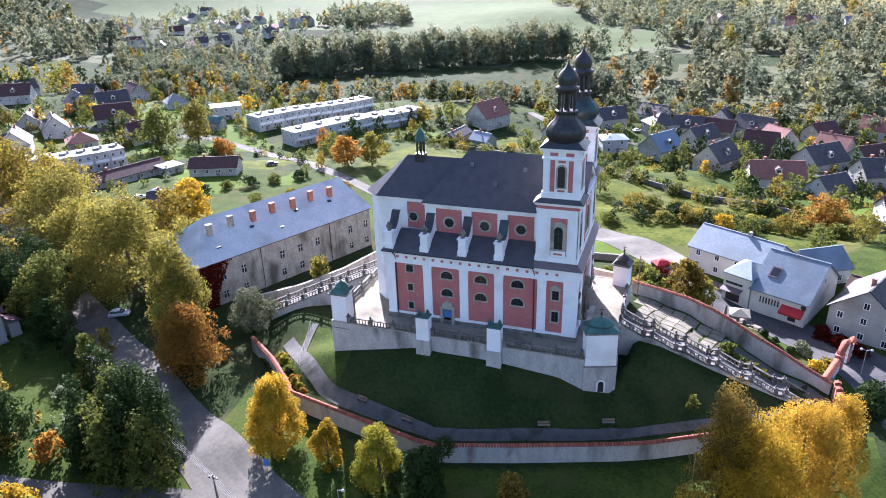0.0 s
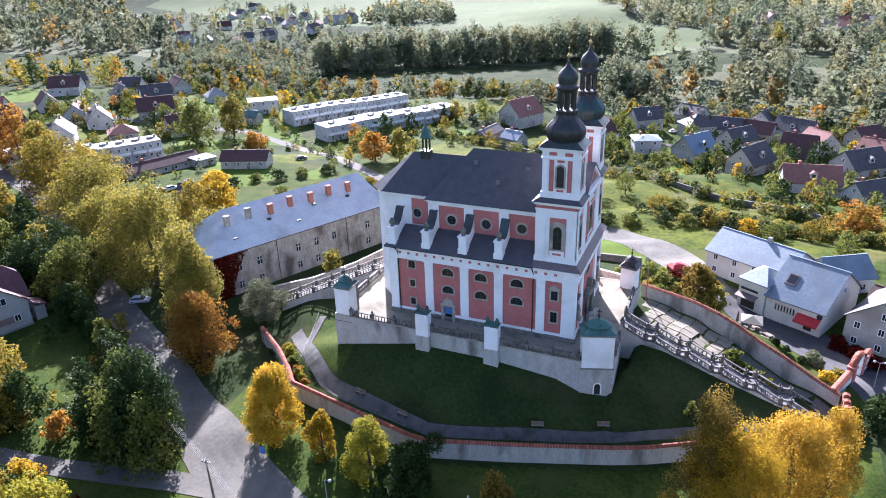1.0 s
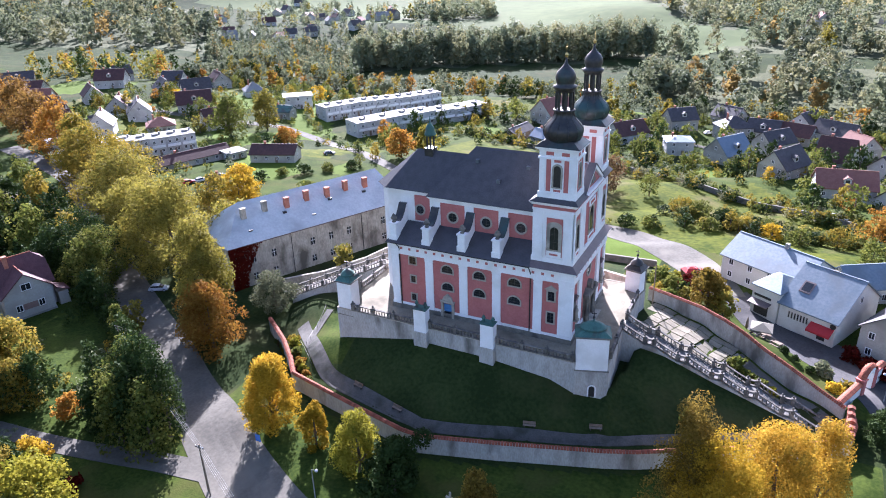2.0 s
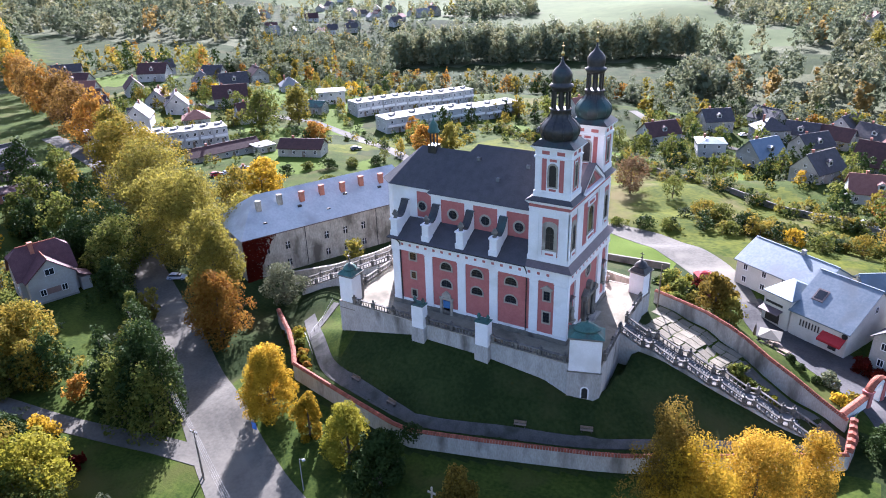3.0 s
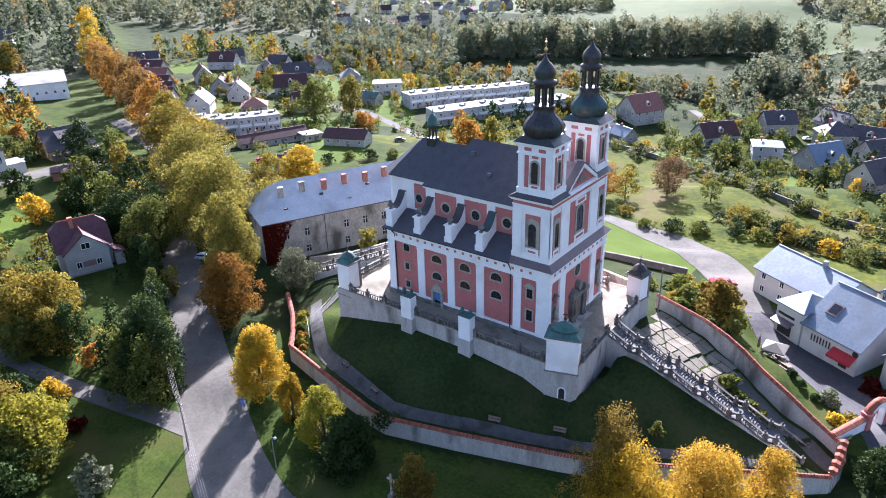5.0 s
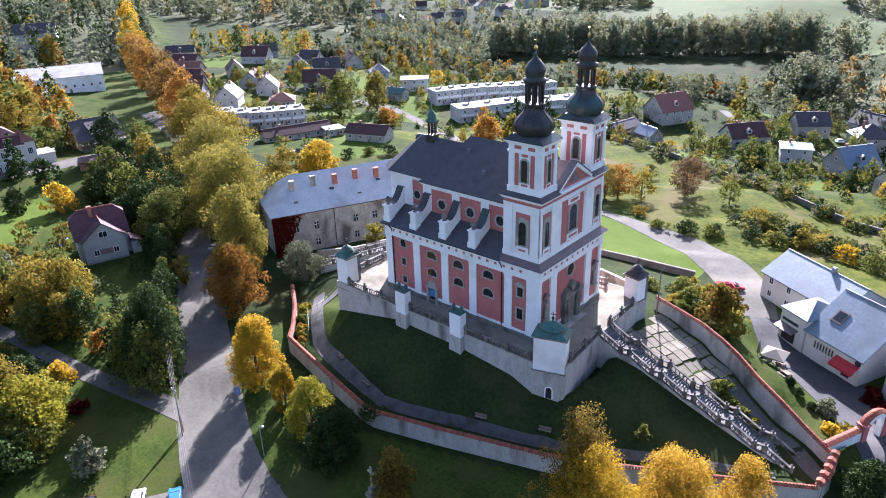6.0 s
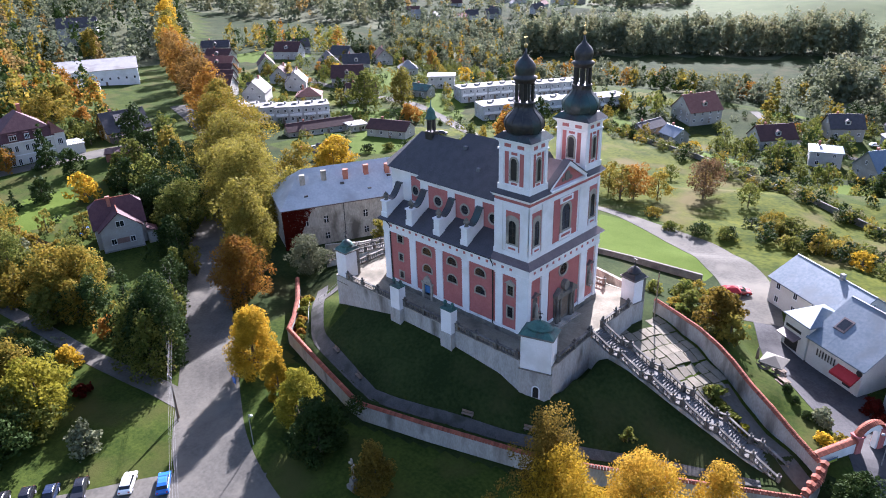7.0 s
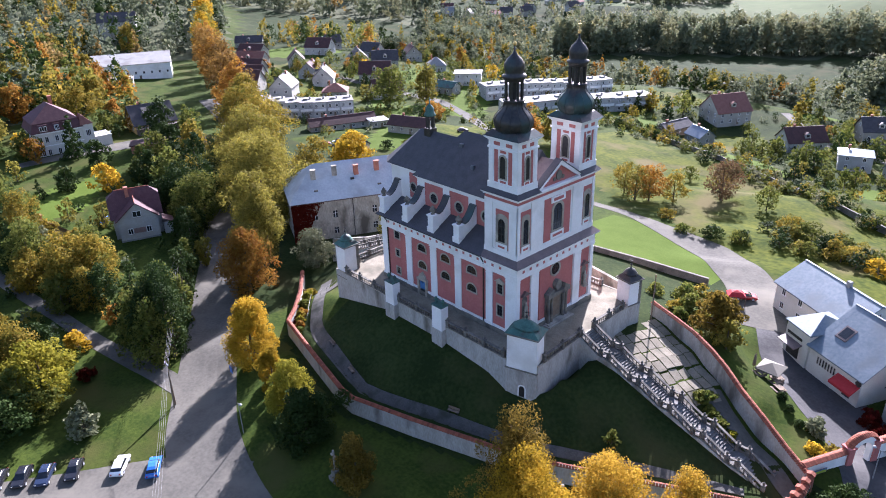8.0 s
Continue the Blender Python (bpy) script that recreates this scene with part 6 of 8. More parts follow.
def side_window(ob, x, y, z, w, h):
    """A window in a wall that looks along -y."""
    wi = part("window", Geo().ring(rect(x - w / 2, z, x + w / 2, z + h), rect(x - w / 2 + 0.1, z + 0.1, x + w / 2 - 0.1, z + h - 0.1), y - 0.09, y), M["white"], ob)
    part("pane", Geo().box(x - w / 2 + 0.08, y - 0.04, z + 0.08, x + w / 2 - 0.08, y - 0.01, z + h - 0.08), M["glass"], wi)


def cross_gable_house():
    """Grey house: a steep main roof with clipped ends, and a gabled front before it."""
    gz = -11.2
    ob = thing("house", (-113.4, -13.4, gz), "grey rendered house with a plum tile cross-gable roof", "house", "town houses", rz=-17)
    part("wall", Geo().box(-5.2, -5.5, -1.0, 2.2, 5.5, 6.0), M["render_smooth"], ob)
    part("wall", Geo().box(2.2, -4.5, -1.0, 4.9, 4.5, 6.2).prism([(-4.5, 6.2), (4.5, 6.2), (0, 9.9)], 2.2, 4.9, "x"), M["render_smooth"], ob, "front wing with its gable")
    part("plinth", Geo().box(2.1, -4.58, -1.0, 4.98, 4.58, 0.7), M["concrete"], ob)
    xr, zr = -1.5, 11.4
    for sx, xe in ((1, 2.9), (-1, -5.9)):
        ze = 5.5
        k = 0.72
        xm, zm = xr + (xe - xr) * (1 - k), zr - (zr - ze) * (1 - k)
        q = [(xe, -6.0, ze), (xe, 6.0, ze), (xm, 6.0, zm), (xr, 4.0, zr), (xr, -4.0, zr), (xm, -6.0, zm)]
        part("roof", slab_roof(q if sx > 0 else q[::-1]), M["roof_plum"], ob)
    for ye, yr in ((-6.0, -4.0), (6.0, 4.0)):
        zm = zr - (zr - 5.5) * 0.28
        t = [(xr + 4.4 * 0.28, ye, zm), (xr, yr, zr), (xr - 4.4 * 0.28, ye, zm)]
        part("roof", slab_roof(t if ye > 0 else t[::-1]), M["roof_plum"], ob)
        yw = -5.5 if ye < 0 else 5.0
        part("gable", Geo().prism([(-5.2, 6.0), (2.2, 6.0), (xr + 1.3, zm - 0.2), (xr - 1.3, zm - 0.2)], yw, yw + 0.5, "y"), M["render_smooth"], ob)
    for q in (-1, 1):
        w = [(5.4, q * 5.05, 5.75), (5.4, 0, 9.95), (-0.4, 0, 9.95), (2.6, q * 5.05, 5.75)]
        part("roof", slab_roof(w if q > 0 else w[::-1]), M["roof_plum"], ob)
    part("ridge", Geo().tube([(5.4, 0, 10.15), (-0.2, 0, 10.15)], 0.13), M["tile_red"], ob)
    part("ridge", Geo().tube([(xr, -4.0, zr + 0.2), (xr, 4.0, zr + 0.2)], 0.13), M["tile_red"], ob)
    part("chimney", Geo().box(-0.9, -1.6, 9.0, -0.1, -0.8, 12.2).box(-1.0, -1.7, 12.2, 0.0, -0.7, 12.4), M["brick"], ob)
    part("porch", Geo().box(0.5, 5.6, -1.0, 4.0, 7.6, 3.2), M["render_smooth"], ob)
    part("porch_roof", slab_roof([(0.2, 8.0, 3.1), (0.2, 5.5, 4.3), (4.3, 5.5, 4.3), (4.3, 8.0, 3.1)]), M["roof_plum"], ob)
    for y in (-2.1, 2.1):
        front_window(ob, 4.9, y, 2.0, 1.2, 1.5, 2)
    front_window(ob, 4.9, 0.0, 6.2, 1.9, 1.5, 2)
    part("blind_panel", Geo().box(4.9, -1.35, 2.1, 4.96, 1.35, 3.4), M["faded_red"], ob, "faded red wall panel")
    for x in (-3.4, 0.2):
        side_window(ob, x, -5.5, 2.0, 1.1, 1.5)


def villa():
    """Cream villa of two storeys under a plum mansard with dormers, and a terrace wing."""
    gz = -8.0
    ob = thing("villa", (-196.5, -7.6, gz), "large cream villa with a plum mansard roof and dormers", "house", "town houses", rz=-4)
    part("wall", Geo().box(-7, -7.2, -2.0, 7.0, 7.2, 8.4), M["cream"], ob)
    part("cornice", Geo().box(-7.3, -7.5, 8.0, 7.3, 7.5, 8.45), M["white"], ob)
    part("band", Geo().box(-7.06, -7.26, 3.9, 7.06, 7.26, 4.2), M["white"], ob)
    lo = [(-7.6, -7.8), (7.6, -7.8), (7.6, 7.8), (-7.6, 7.8)]
    hi = [(-6.3, -6.5), (6.3, -6.5), (6.3, 6.5), (-6.3, 6.5)]
    part("mansard", Geo().add([(*p, 8.45) for p in lo] + [(*p, 11.6) for p in hi], [(3, 2, 1, 0), (4, 5, 6, 7)] + [(i, (i + 1) % 4, 4 + (i + 1) % 4, 4 + i) for i in range(4)]), M["roof_plum"], ob)
    up = [(-6.8, -7.0), (6.8, -7.0), (6.8, 7.0), (-6.8, 7.0)]
    part("roof", Geo().add([(*p, 11.45) for p in up] + [(-2.5, 0, 16.4), (1.5, 0, 16.4)], [(3, 2, 1, 0), (0, 1, 5, 4), (1, 2, 5), (2, 3, 4, 5), (3, 0, 4)]), M["roof_plum"], ob)
    for y, wd in ((-4.0, 2.6), (3.2, 2.6), (0, 1.8)):
        dm = part("dormer", Geo().box(5.4, y - wd / 2, 8.6, 7.5, y + wd / 2, 11.0), M["roof_plum"], ob)
        front_window(dm, 7.5, y, 9.0, wd - 0.5, 1.5, 3)
    for y in (-5.4, -3.6, -0.6, 1.2, 4.2, 5.8):
        for z in (0.9, 5.1):
            front_window(ob, 7.0, y, z, 1.1, 2.0, 2)
    for x in (-4.5, -1.5, 1.5, 4.5):
        for z in (0.9, 5.1):
            side_window(ob, x, -7.2, z, 1.1, 2.0)
    bay = part("bay", Geo().box(3.0, 7.2, -2.0, 7.4, 10.6, 9.0), M["cream"], ob)
    part("bay_roof", Geo().add([(2.6, 6.8, 9.0), (7.8, 6.8, 9.0), (7.8, 11.0, 9.0), (2.6, 11.0, 9.0), (4.4, 7.5, 12.6), (6.0, 7.5, 12.6)], [(3, 2, 1, 0), (0, 1, 5, 4), (1, 2, 5), (2, 3, 4, 5), (3, 0, 4)]), M["roof_red"], bay)
    for z in (1.0, 5.2):
        front_window(bay, 7.4, 8.9, z, 1.6, 2.0, 3)
    part("terrace_wing", Geo().box(0.0, 10.6, -2.0, 7.6, 15.6, 4.2).box(-0.1, 10.6, 4.2, 7.8, 15.8, 4.4), M["cream"], ob)
    for k in range(9):
        part("baluster", Geo().box(7.4, 10.9 + k * 0.55, 4.4, 7.6, 11.15 + k * 0.55, 5.2), M["white"], ob)
    part("rail", Geo().box(7.3, 10.7, 5.2, 7.7, 15.8, 5.4), M["white"], ob)
    part("chimney", Geo().box(-3.4, 1.2, 13.0, -2.4, 2.2, 17.6).box(-3.5, 1.1, 17.6, -2.3, 2.3, 17.9), M["brick"], ob)


def dormer_house():
    """House with a broad dark roof towards the street, a wide dormer, and an ochre end wall."""
    ob = house((-199.0, 25.5), 14.5, 13.0, 3.6, 83, "gable", 5.6, "ochre", "roof_dark", "ochre house with a broad dark roof and wide dormer", 1, cols=4, dcols=2, group="town houses")
    part("dormer", Geo().add([(-3.2, -5.0, 4.6), (3.2, -5.0, 4.6), (3.2, -0.8, 8.2), (-3.2, -0.8, 8.2), (-3.2, -5.0, 6.6), (3.2, -5.0, 6.6), (3.2, -1.2, 8.5), (-3.2, -1.2, 8.5)], [(0, 1, 5, 4), (1, 2, 6, 5), (3, 0, 4, 7), (4, 5, 6, 7)]), M["roof_dark"], ob)
    for k in range(4):
        x = -2.3 + 1.5 * k
        w = part("window", Geo().ring(rect(x - 0.65, 5.0, x + 0.65, 6.3), rect(x - 0.5, 5.12, x + 0.5, 6.18), -5.1, -5.0), M["white"], ob)
        part("pane", Geo().box(x - 0.52, -5.04, 5.1, x + 0.52, -5.0, 6.2), M["pale_blind"], w)
    part("veranda", Geo().box(-7.0, -9.5, -0.5, 7.0, -6.5, 2.6).box(-7.3, -9.8, 2.6, 7.3, -6.4, 2.8), M["tin_brown"], ob)


M["render_smooth"] = material("smooth_grey_render", (0.36, 0.345, 0.31), (0.43, 0.415, 0.375), 0.3, 0.95, 0.1, c=(0.32, 0.30, 0.265))
M["faded_red"] = material("faded_red_panel", (0.20, 0.13, 0.11), (0.26, 0.17, 0.145), 1.0, 0.9)
M["ochre"] = material("ochre_render", (0.42, 0.27, 0.09), (0.5, 0.33, 0.12), 0.5, 0.9, 0.1)
M["pale_blind"] = material("pale_blind", (0.55, 0.55, 0.53), (0.62, 0.62, 0.60), 1.0, 0.4)
cross_gable_house()
villa()
dormer_house()

rng = random.Random(12)
for k in range(40):
    x, y = rng.uniform(-560, -330), rng.uniform(400, 640)
    if k >= 30:
        x, y = rng.uniform(20, 150), rng.uniform(585, 640)
    house((x, y), rng.uniform(9, 14), rng.uniform(8, 10), rng.uniform(3, 5), rng.uniform(0, 180), "gable", rng.uniform(3, 4.5), rng.choice(("off_white", "town_cream", "off_white")),
          rng.choice(("roof_brown", "roof_dark", "roof_red", "roof_flat")), "distant village house among trees", 1, cols=2, dcols=1, group="village houses", gable_win=False)


for x, y in ((92, 150), (106, 170), (100, 205), (120, 195), (66, 225), (88, 232), (112, 226), (-2, 252), (48, 208), (68, 205), (30, 250), (128, 150), (104, 118), (118, 130), (-262, 135), (-300, 150), (-345, 205), (-300, 205), (-205, 140), (-285, 225)):
    house((x, y), rng.uniform(11, 14), rng.uniform(9, 11), rng.uniform(3.6, 5.0), rng.choice((20, 40, -30, -50, 65)), "gable", rng.uniform(3.8, 5.0), rng.choice(("off_white", "town_cream", "town_cream")),
          rng.choice(("roof_brown", "roof_dark", "roof_dark", "roof_red")), "gabled house in a garden among trees", 1, cols=3, dcols=2, group="town houses")


def terrace_row(p, q, depth, h, units, label):
    """A row of flat-roofed houses between two front corners, stepped unit by unit."""
    p, q = Vector((*p, 0)), Vector((*q, 0))
    d = q - p
    rz = math.degrees(math.atan2(d.y, d.x))
    for k in range(units):
        c = p + d * ((k + 0.5) / units) + Vector((-d.y, d.x, 0)).normalized() * depth / 2
        w = d.length / units
        ob = house((c.x, c.y), w - 0.06, depth, h, rz, "flat", 0.3, "off_white", "roof_flat", label, 2, chimney=0, cols=2, dcols=2, over=0.12, group="row houses", z=hz(c.x, c.y), name="row_house", foot=3)
        part("roof_hatch", Geo().box(-0.9, -1.2, h + 0.3, 0.9, 1.2, h + 1.0).box(0.9 + 0.6, 0.5, h + 0.3, 0.9 + 1.3, 1.2, h + 1.3), M["concrete"], ob)
        part("balcony", Geo().box(-w / 2 + 0.4, -depth / 2 - 1.0, h / 2 - 0.15, w / 2 - 0.4, -depth / 2, h / 2).box(-w / 2 + 0.4, -depth / 2 - 1.0, h / 2, w / 2 - 0.4, -depth / 2 - 0.92, h / 2 + 0.9), M["white"], ob)


terrace_row((-207, 60), (-181, 103), 10, 6.4, 9, "white two-storey row house with a flat pale roof")
terrace_row((-168, 170), (-139, 230), 10, 6.2, 10, "white two-storey row house with a flat pale roof")
terrace_row((-139, 152), (-105, 213), 11, 6.0, 7, "white two-storey row house with a flat pale roof")


# ---- trees ----
def leaf_mesh(name, centers, normals, sizes, mats, slots=None):
    """One small bent leaf clump for each centre, as two triangles folded at the middle."""
    n = len(centers)
    r = np.random.RandomState(n % 9973 + 7)
    a = np.cross(normals, r.normal(size=(n, 3)))
    a /= np.linalg.norm(a, axis=1)[:, None] + 1e-9
    b = np.cross(normals, a)
    s = sizes[:, None] / 2
    asp = r.uniform(0.6, 1.0, (n, 1))
    fold = normals * s * r.uniform(-0.5, 0.5, (n, 1))
    V = np.stack([centers - a * s, centers - b * s * asp + fold, centers + a * s, centers + b * s * asp + fold], 1).reshape(-1, 3)
    me = bpy.data.meshes.new(name)
    me.vertices.add(4 * n)
    me.vertices.foreach_set("co", V.astype(np.float32).ravel())
    me.loops.add(4 * n)
    me.loops.foreach_set("vertex_index", np.arange(4 * n, dtype=np.int32))
    me.polygons.add(n)
    me.polygons.foreach_set("loop_start", np.arange(0, 4 * n, 4, dtype=np.int32))
    for m in mats:
        me.materials.append(m)
    if slots is not None:
        me.polygons.foreach_set("material_index", slots.astype(np.int32))
    me.update(calc_edges=True)
    return me


def crown_points(r, n, shape, lobes, ruffle=0.55):
    """Leaf places and outward directions of a crown one unit high (from 0 to 1) and one unit in radius."""
    c = []
    lobes = int(lobes * 2.1)
    ph = r.uniform(0, 6.28, 3)
    for k in range(lobes):
        u = (k + 0.5) / lobes
        a = k * 2.39996 + r.uniform(-0.6, 0.6)
        wob = 1.0 + 0.3 * math.cos(2 * a + ph[0]) + 0.24 * math.cos(3 * a + ph[1] + 3 * u)
        if shape == "cone":
            z = u ** 1.3
            R = (1 - z) * 0.75 + 0.06
            lr = 0.16 + 0.2 * (1 - z)
        elif shape == "column":
            z = 0.04 + 0.92 * u
            R = (0.55 * math.sin(math.pi * min(1, 0.18 + 0.82 * (1 - u))) + 0.1) * wob
            lr = 0.3
        elif shape == "egg":
            z = 0.05 + 0.85 * u
            R = 0.78 * math.sin(math.pi * (0.36 + 0.62 * u)) ** 0.8 * (0.75 + 0.25 * wob) + 0.04
            lr = 0.36
        else:
            z = 0.08 + 0.8 * u + 0.08 * math.cos(a + ph[2]) * u
            R = 0.8 * math.sin(math.pi * (0.22 + 0.72 * u)) ** 0.75 * wob
            lr = 0.3
        q = R * math.sqrt(r.uniform(0.2, 1.0)) * (1.22 if k % 5 == 0 else 1.0)
        c.append((q * math.cos(a), q * math.sin(a), z + r.uniform(-0.07, 0.07), lr * 0.8 * r.uniform(0.42, 1.3)))
    c = np.array(c)
    pick = r.choice(lobes, n, p=c[:, 3] ** 2 / (c[:, 3] ** 2).sum())
    d = r.normal(size=(n, 3))
    d[:, 2] += 0.2
    d /= np.linalg.norm(d, axis=1)[:, None]
    rad = c[pick, 3] * (0.56 + 0.6 * r.uniform(0, 1, n) ** 0.8)
    p = c[pick, :3].copy()
    p[:, 0] += d[:, 0] * rad
    p[:, 1] += d[:, 1] * rad
    p[:, 2] += d[:, 2] * rad * (0.42 if shape != "cone" else 0.25)
    p[:, 2] = np.clip(p[:, 2], -0.03, 1.05)
    nn = d + r.normal(size=(n, 3)) * ruffle
    nn /= np.linalg.norm(nn, axis=1)[:, None]
    return p, nn, c


TREE_NAMES = {"round": "tree", "column": "tree", "egg": "tree", "cone": "conifer"}


def plant(at, h, rad, mat, n=2600, leaf=0.42, shape="round", label="", clear=0.18, lobes=26, seed=1, name=None, group="", sink=0.0):
    """A tree of its own: tapered trunk with limbs, and a crown of leaf clumps."""
    n, leaf = int(n * 0.95), leaf * 1.04
    r = np.random.RandomState(seed)
    ob = thing(name or TREE_NAMES[shape], (at[0], at[1], hz(*at) - sink), label, "tree" if name != "shrub" else "shrub", group, rz=float(r.uniform(0, 360)))
    p, nn, c = crown_points(r, n, shape, lobes)
    z0 = h * clear
    P = np.stack([p[:, 0] * rad, p[:, 1] * rad, z0 + p[:, 2] * (h - z0)], 1)
    me = leaf_mesh("crown", P, nn, leaf * r.uniform(0.6, 1.3, n), [M[mat]])
    cr = new("crown", me)
    cr.parent = ob
    g = Geo().tube([(0, 0, -0.6), (0.02 * h, 0, h * 0.3), (0, 0.01 * h, h * 0.6), (0, 0, h * 0.85)], 0.022 * h + 0.05, 8, r2=0.03)
    for k in range(0, lobes, max(1, lobes // 9)):
        t = (c[k, 0] * rad, c[k, 1] * rad, z0 + c[k, 2] * (h - z0))
        zb = max(h * 0.15, t[2] * 0.62 - 0.1 * h)
        g.tube([(0, 0, zb), (t[0] * 0.5, t[1] * 0.5, (zb + t[2]) / 2 + 0.03 * h), t], 0.009 * h + 0.02, 5, r2=0.02)
    part("trunk", g, M["bark"], ob)
    return ob


# churchyard slope and road
plant((-39.8, -22.5), 12.2, 4.3, "lf_yellow", 24000, 0.27, "egg", "bright yellow autumn lime tree beside the road", 0.03, 44, 3)
plant((-30.9, -24.0), 7.6, 2.3, "lf_yellow", 7500, 0.27, "egg", "slim young yellow autumn tree", 0.03, 18, 4)
plant((-22.0, -26.0), 10.0, 3.7, "lf_lime", 13000, 0.27, "egg", "yellow-green poplar-like tree on the verge", 0.05, 26, 5)
plant((-15.5, -27.5), 9.5, 4.6, "lf_dark", 11000, 0.36, "round", "dark green tree on the verge", 0.0, 26, 6)
plant((-3.2, -28.0), 8.2, 2.7, "lf_brown", 6500, 0.3, "egg", "yellow-brown autumn tree on the verge", 0.05, 26, 7)
plant((23.4, -26.0), 22.6, 6.4, "lf_yellow", 46000, 0.2, "round", "large golden yellow autumn tree outside the wall", 0.2, 46, 8)
plant((28.5, -19.0), 21.0, 5.6, "lf_gold", 38000, 0.2, "round", "large golden yellow autumn tree outside the wall", 0.18, 54, 9)
plant((33.3, -13.1), 16.0, 4.2, "lf_gold", 21000, 0.2, "round", "yellow-green autumn tree outside the wall", 0.14, 40, 10)
plant((20.2, -23.6), 23.0, 4.8, "lf_brown", 24000, 0.21, "round", "brownish autumn tree outside the wall", 0.3, 44, 11)
plant((-64.5, -9.5), 14.0, 6.0, "lf_orange", 13000, 0.36, "egg", "orange-brown autumn chestnut tree", 0.04, 44, 13)
plant((-61.6, 5.0), 9.2, 4.6, "lf_grey", 7000, 0.3, "round", "pale silvery-green round tree", 0.03, 36, 14)
plant((-72.5, -2.5), 22.0, 6.4, "lf_ochre", 15000, 0.42, "round", "tall ochre plane tree along the road", 0.05, 44, 15)
plant((-97, 12.5), 23.5, 11.0, "lf_ochre", 25000, 0.44, "round", "tall ochre plane tree along the road", 0.05, 54, 16)
plant((-115.5, 19), 19.5, 11.5, "lf_ochre", 17000, 0.46, "round", "tall ochre plane tree along the road", 0.05, 46, 17)
plant((-129.5, 28), 22.5, 12.0, "lf_ochre", 15000, 0.5, "round", "tall turning plane tree along the road", 0.05, 50, 18)
plant((-147, 39.5), 21.0, 10.5, "lf_mixed", 11000, 0.55, "round", "tall turning plane tree along the road", 0.05, 44, 19)
plant((-166.5, 46), 21.0, 10.5, "lf_mixed", 11000, 0.6, "round", "tall turning plane tree along the road", 0.05, 44, 20)
plant((-86, 18), 17.0, 7.0, "lf_ochre", 6000, 0.5, "round", "tall ochre plane tree behind the road", 0.05, 40, 67)
plant((-104, 32), 17.0, 7.5, "lf_mixed", 5000, 0.55, "round", "tall turning tree behind the road", 0.05, 40, 68)
plant((-84, -10), 7.0, 2.4, "lf_ochre", 1400, 0.42, "column", "small ochre roadside tree", 0.1, 18, 66)
AVENUE = [(-184, 57), (-206, 64), (-228, 72), (-250, 80), (-274, 88), (-299, 98), (-325, 109), (-352, 121), (-380, 134), (-410, 148), (-442, 164), (-476, 180), (-512, 198)]
for k, (x, y) in enumerate(AVENUE):
    mt = "lf_mixed" if k < 1 else ("lf_russet", "lf_orange", "lf_russet")[k % 3] if k < 8 else ("lf_ochre", "lf_yellow")[k % 2]
    plant((x, y), 21 + (k * 5) % 4, 8.6 + (k * 3) % 3 * 0.5, mt, 4200 if k < 7 else 2600, 0.75 if k < 7 else 1.0, "round", "rusty brown tree in the avenue" if k < 8 else "golden autumn tree in the avenue", 0.06, 34, 30 + k, group="avenue trees")
for k, (x, y) in enumerate(((-68.5, -22.6), (-73, -20.2), (-78, -17.4), (-83, -14.6), (-88, -11.8), (-93, -9), (-98.5, -5.8), (-104, -2.6))):
    plant((x, y), 7.5 + (k * 3) % 4, 2.3 + 0.3 * (k % 3), "lf_dark" if k % 3 else "lf_green", 1500, 0.42, "egg", "dark green tree in the roadside hedge", 0.0, 20, 880 + k, group="roadside hedge")
for k, (x, y, h, rd, mt) in enumerate(((-53, -31.0, 16.5, 3.4, "lf_dark"), (-58.5, -28.8, 17, 3.8, "lf_dark"), (-64.5, -26.6, 13, 3.2, "lf_green"), (-59, -32.6, 11, 3.0, "lf_dark"), (-81, -36.0, 9, 3.4, "lf_mixed"), (-88, -38.5, 10, 3.8, "lf_mixed"), (-61, -53, 12, 5.0, "lf_mixed"), (-66, -48.5, 9, 3.6, "lf_dark"))):
    plant((x, y), h, rd, mt, int(330 * rd * rd), 0.4, "egg", {"lf_dark": "dark green tree beside the lane", "lf_green": "leafy green tree beside the lane", "lf_mixed": "garden tree turning yellow"}[mt], 0.02, 34, 900 + k, group="garden trees")
# west gardens
WEST = [((-89, -36), 12, 5.5, "lf_mixed", "round"), ((-72, -34), 4.5, 2.4, "lf_orange", "round"), ((-71, -26), 10, 4.2, "lf_green", "round"),
         ((-62, -30.5), 10.5, 3.4, "lf_dark", "cone"), ((-63, -30), 12, 3.6, "lf_green", "round"), ((-57, -33.0), 12.4, 3.8, "lf_dark", "round"),
         ((-68.8, -42.5), 3.6, 2.6, "lf_yellow", "round"), ((-55, -51.4), 10, 5.6, "lf_lime", "round"), ((-42.5, -49.9), 5.0, 2.7, "lf_grey", "round"),
         ((-58, -44.5), 2.2, 1.5, "lf_red", "round"), ((-95, -24), 8, 3.6, "lf_green", "round"), ((-84, -24), 6, 3.0, "lf_green", "round"),
         ((-100, -30), 9, 4.0, "lf_green", "round"), ((-98, -42), 8, 4.2, "lf_mixed", "round"), ((-120, -4), 9, 4.2, "lf_dark", "round"),
         ((-128, 4), 10, 4.5, "lf_dark", "round"), ((-140, 8), 9, 4.4, "lf_dark", "round"), ((-150, 2), 8, 4.0, "lf_green", "round")]
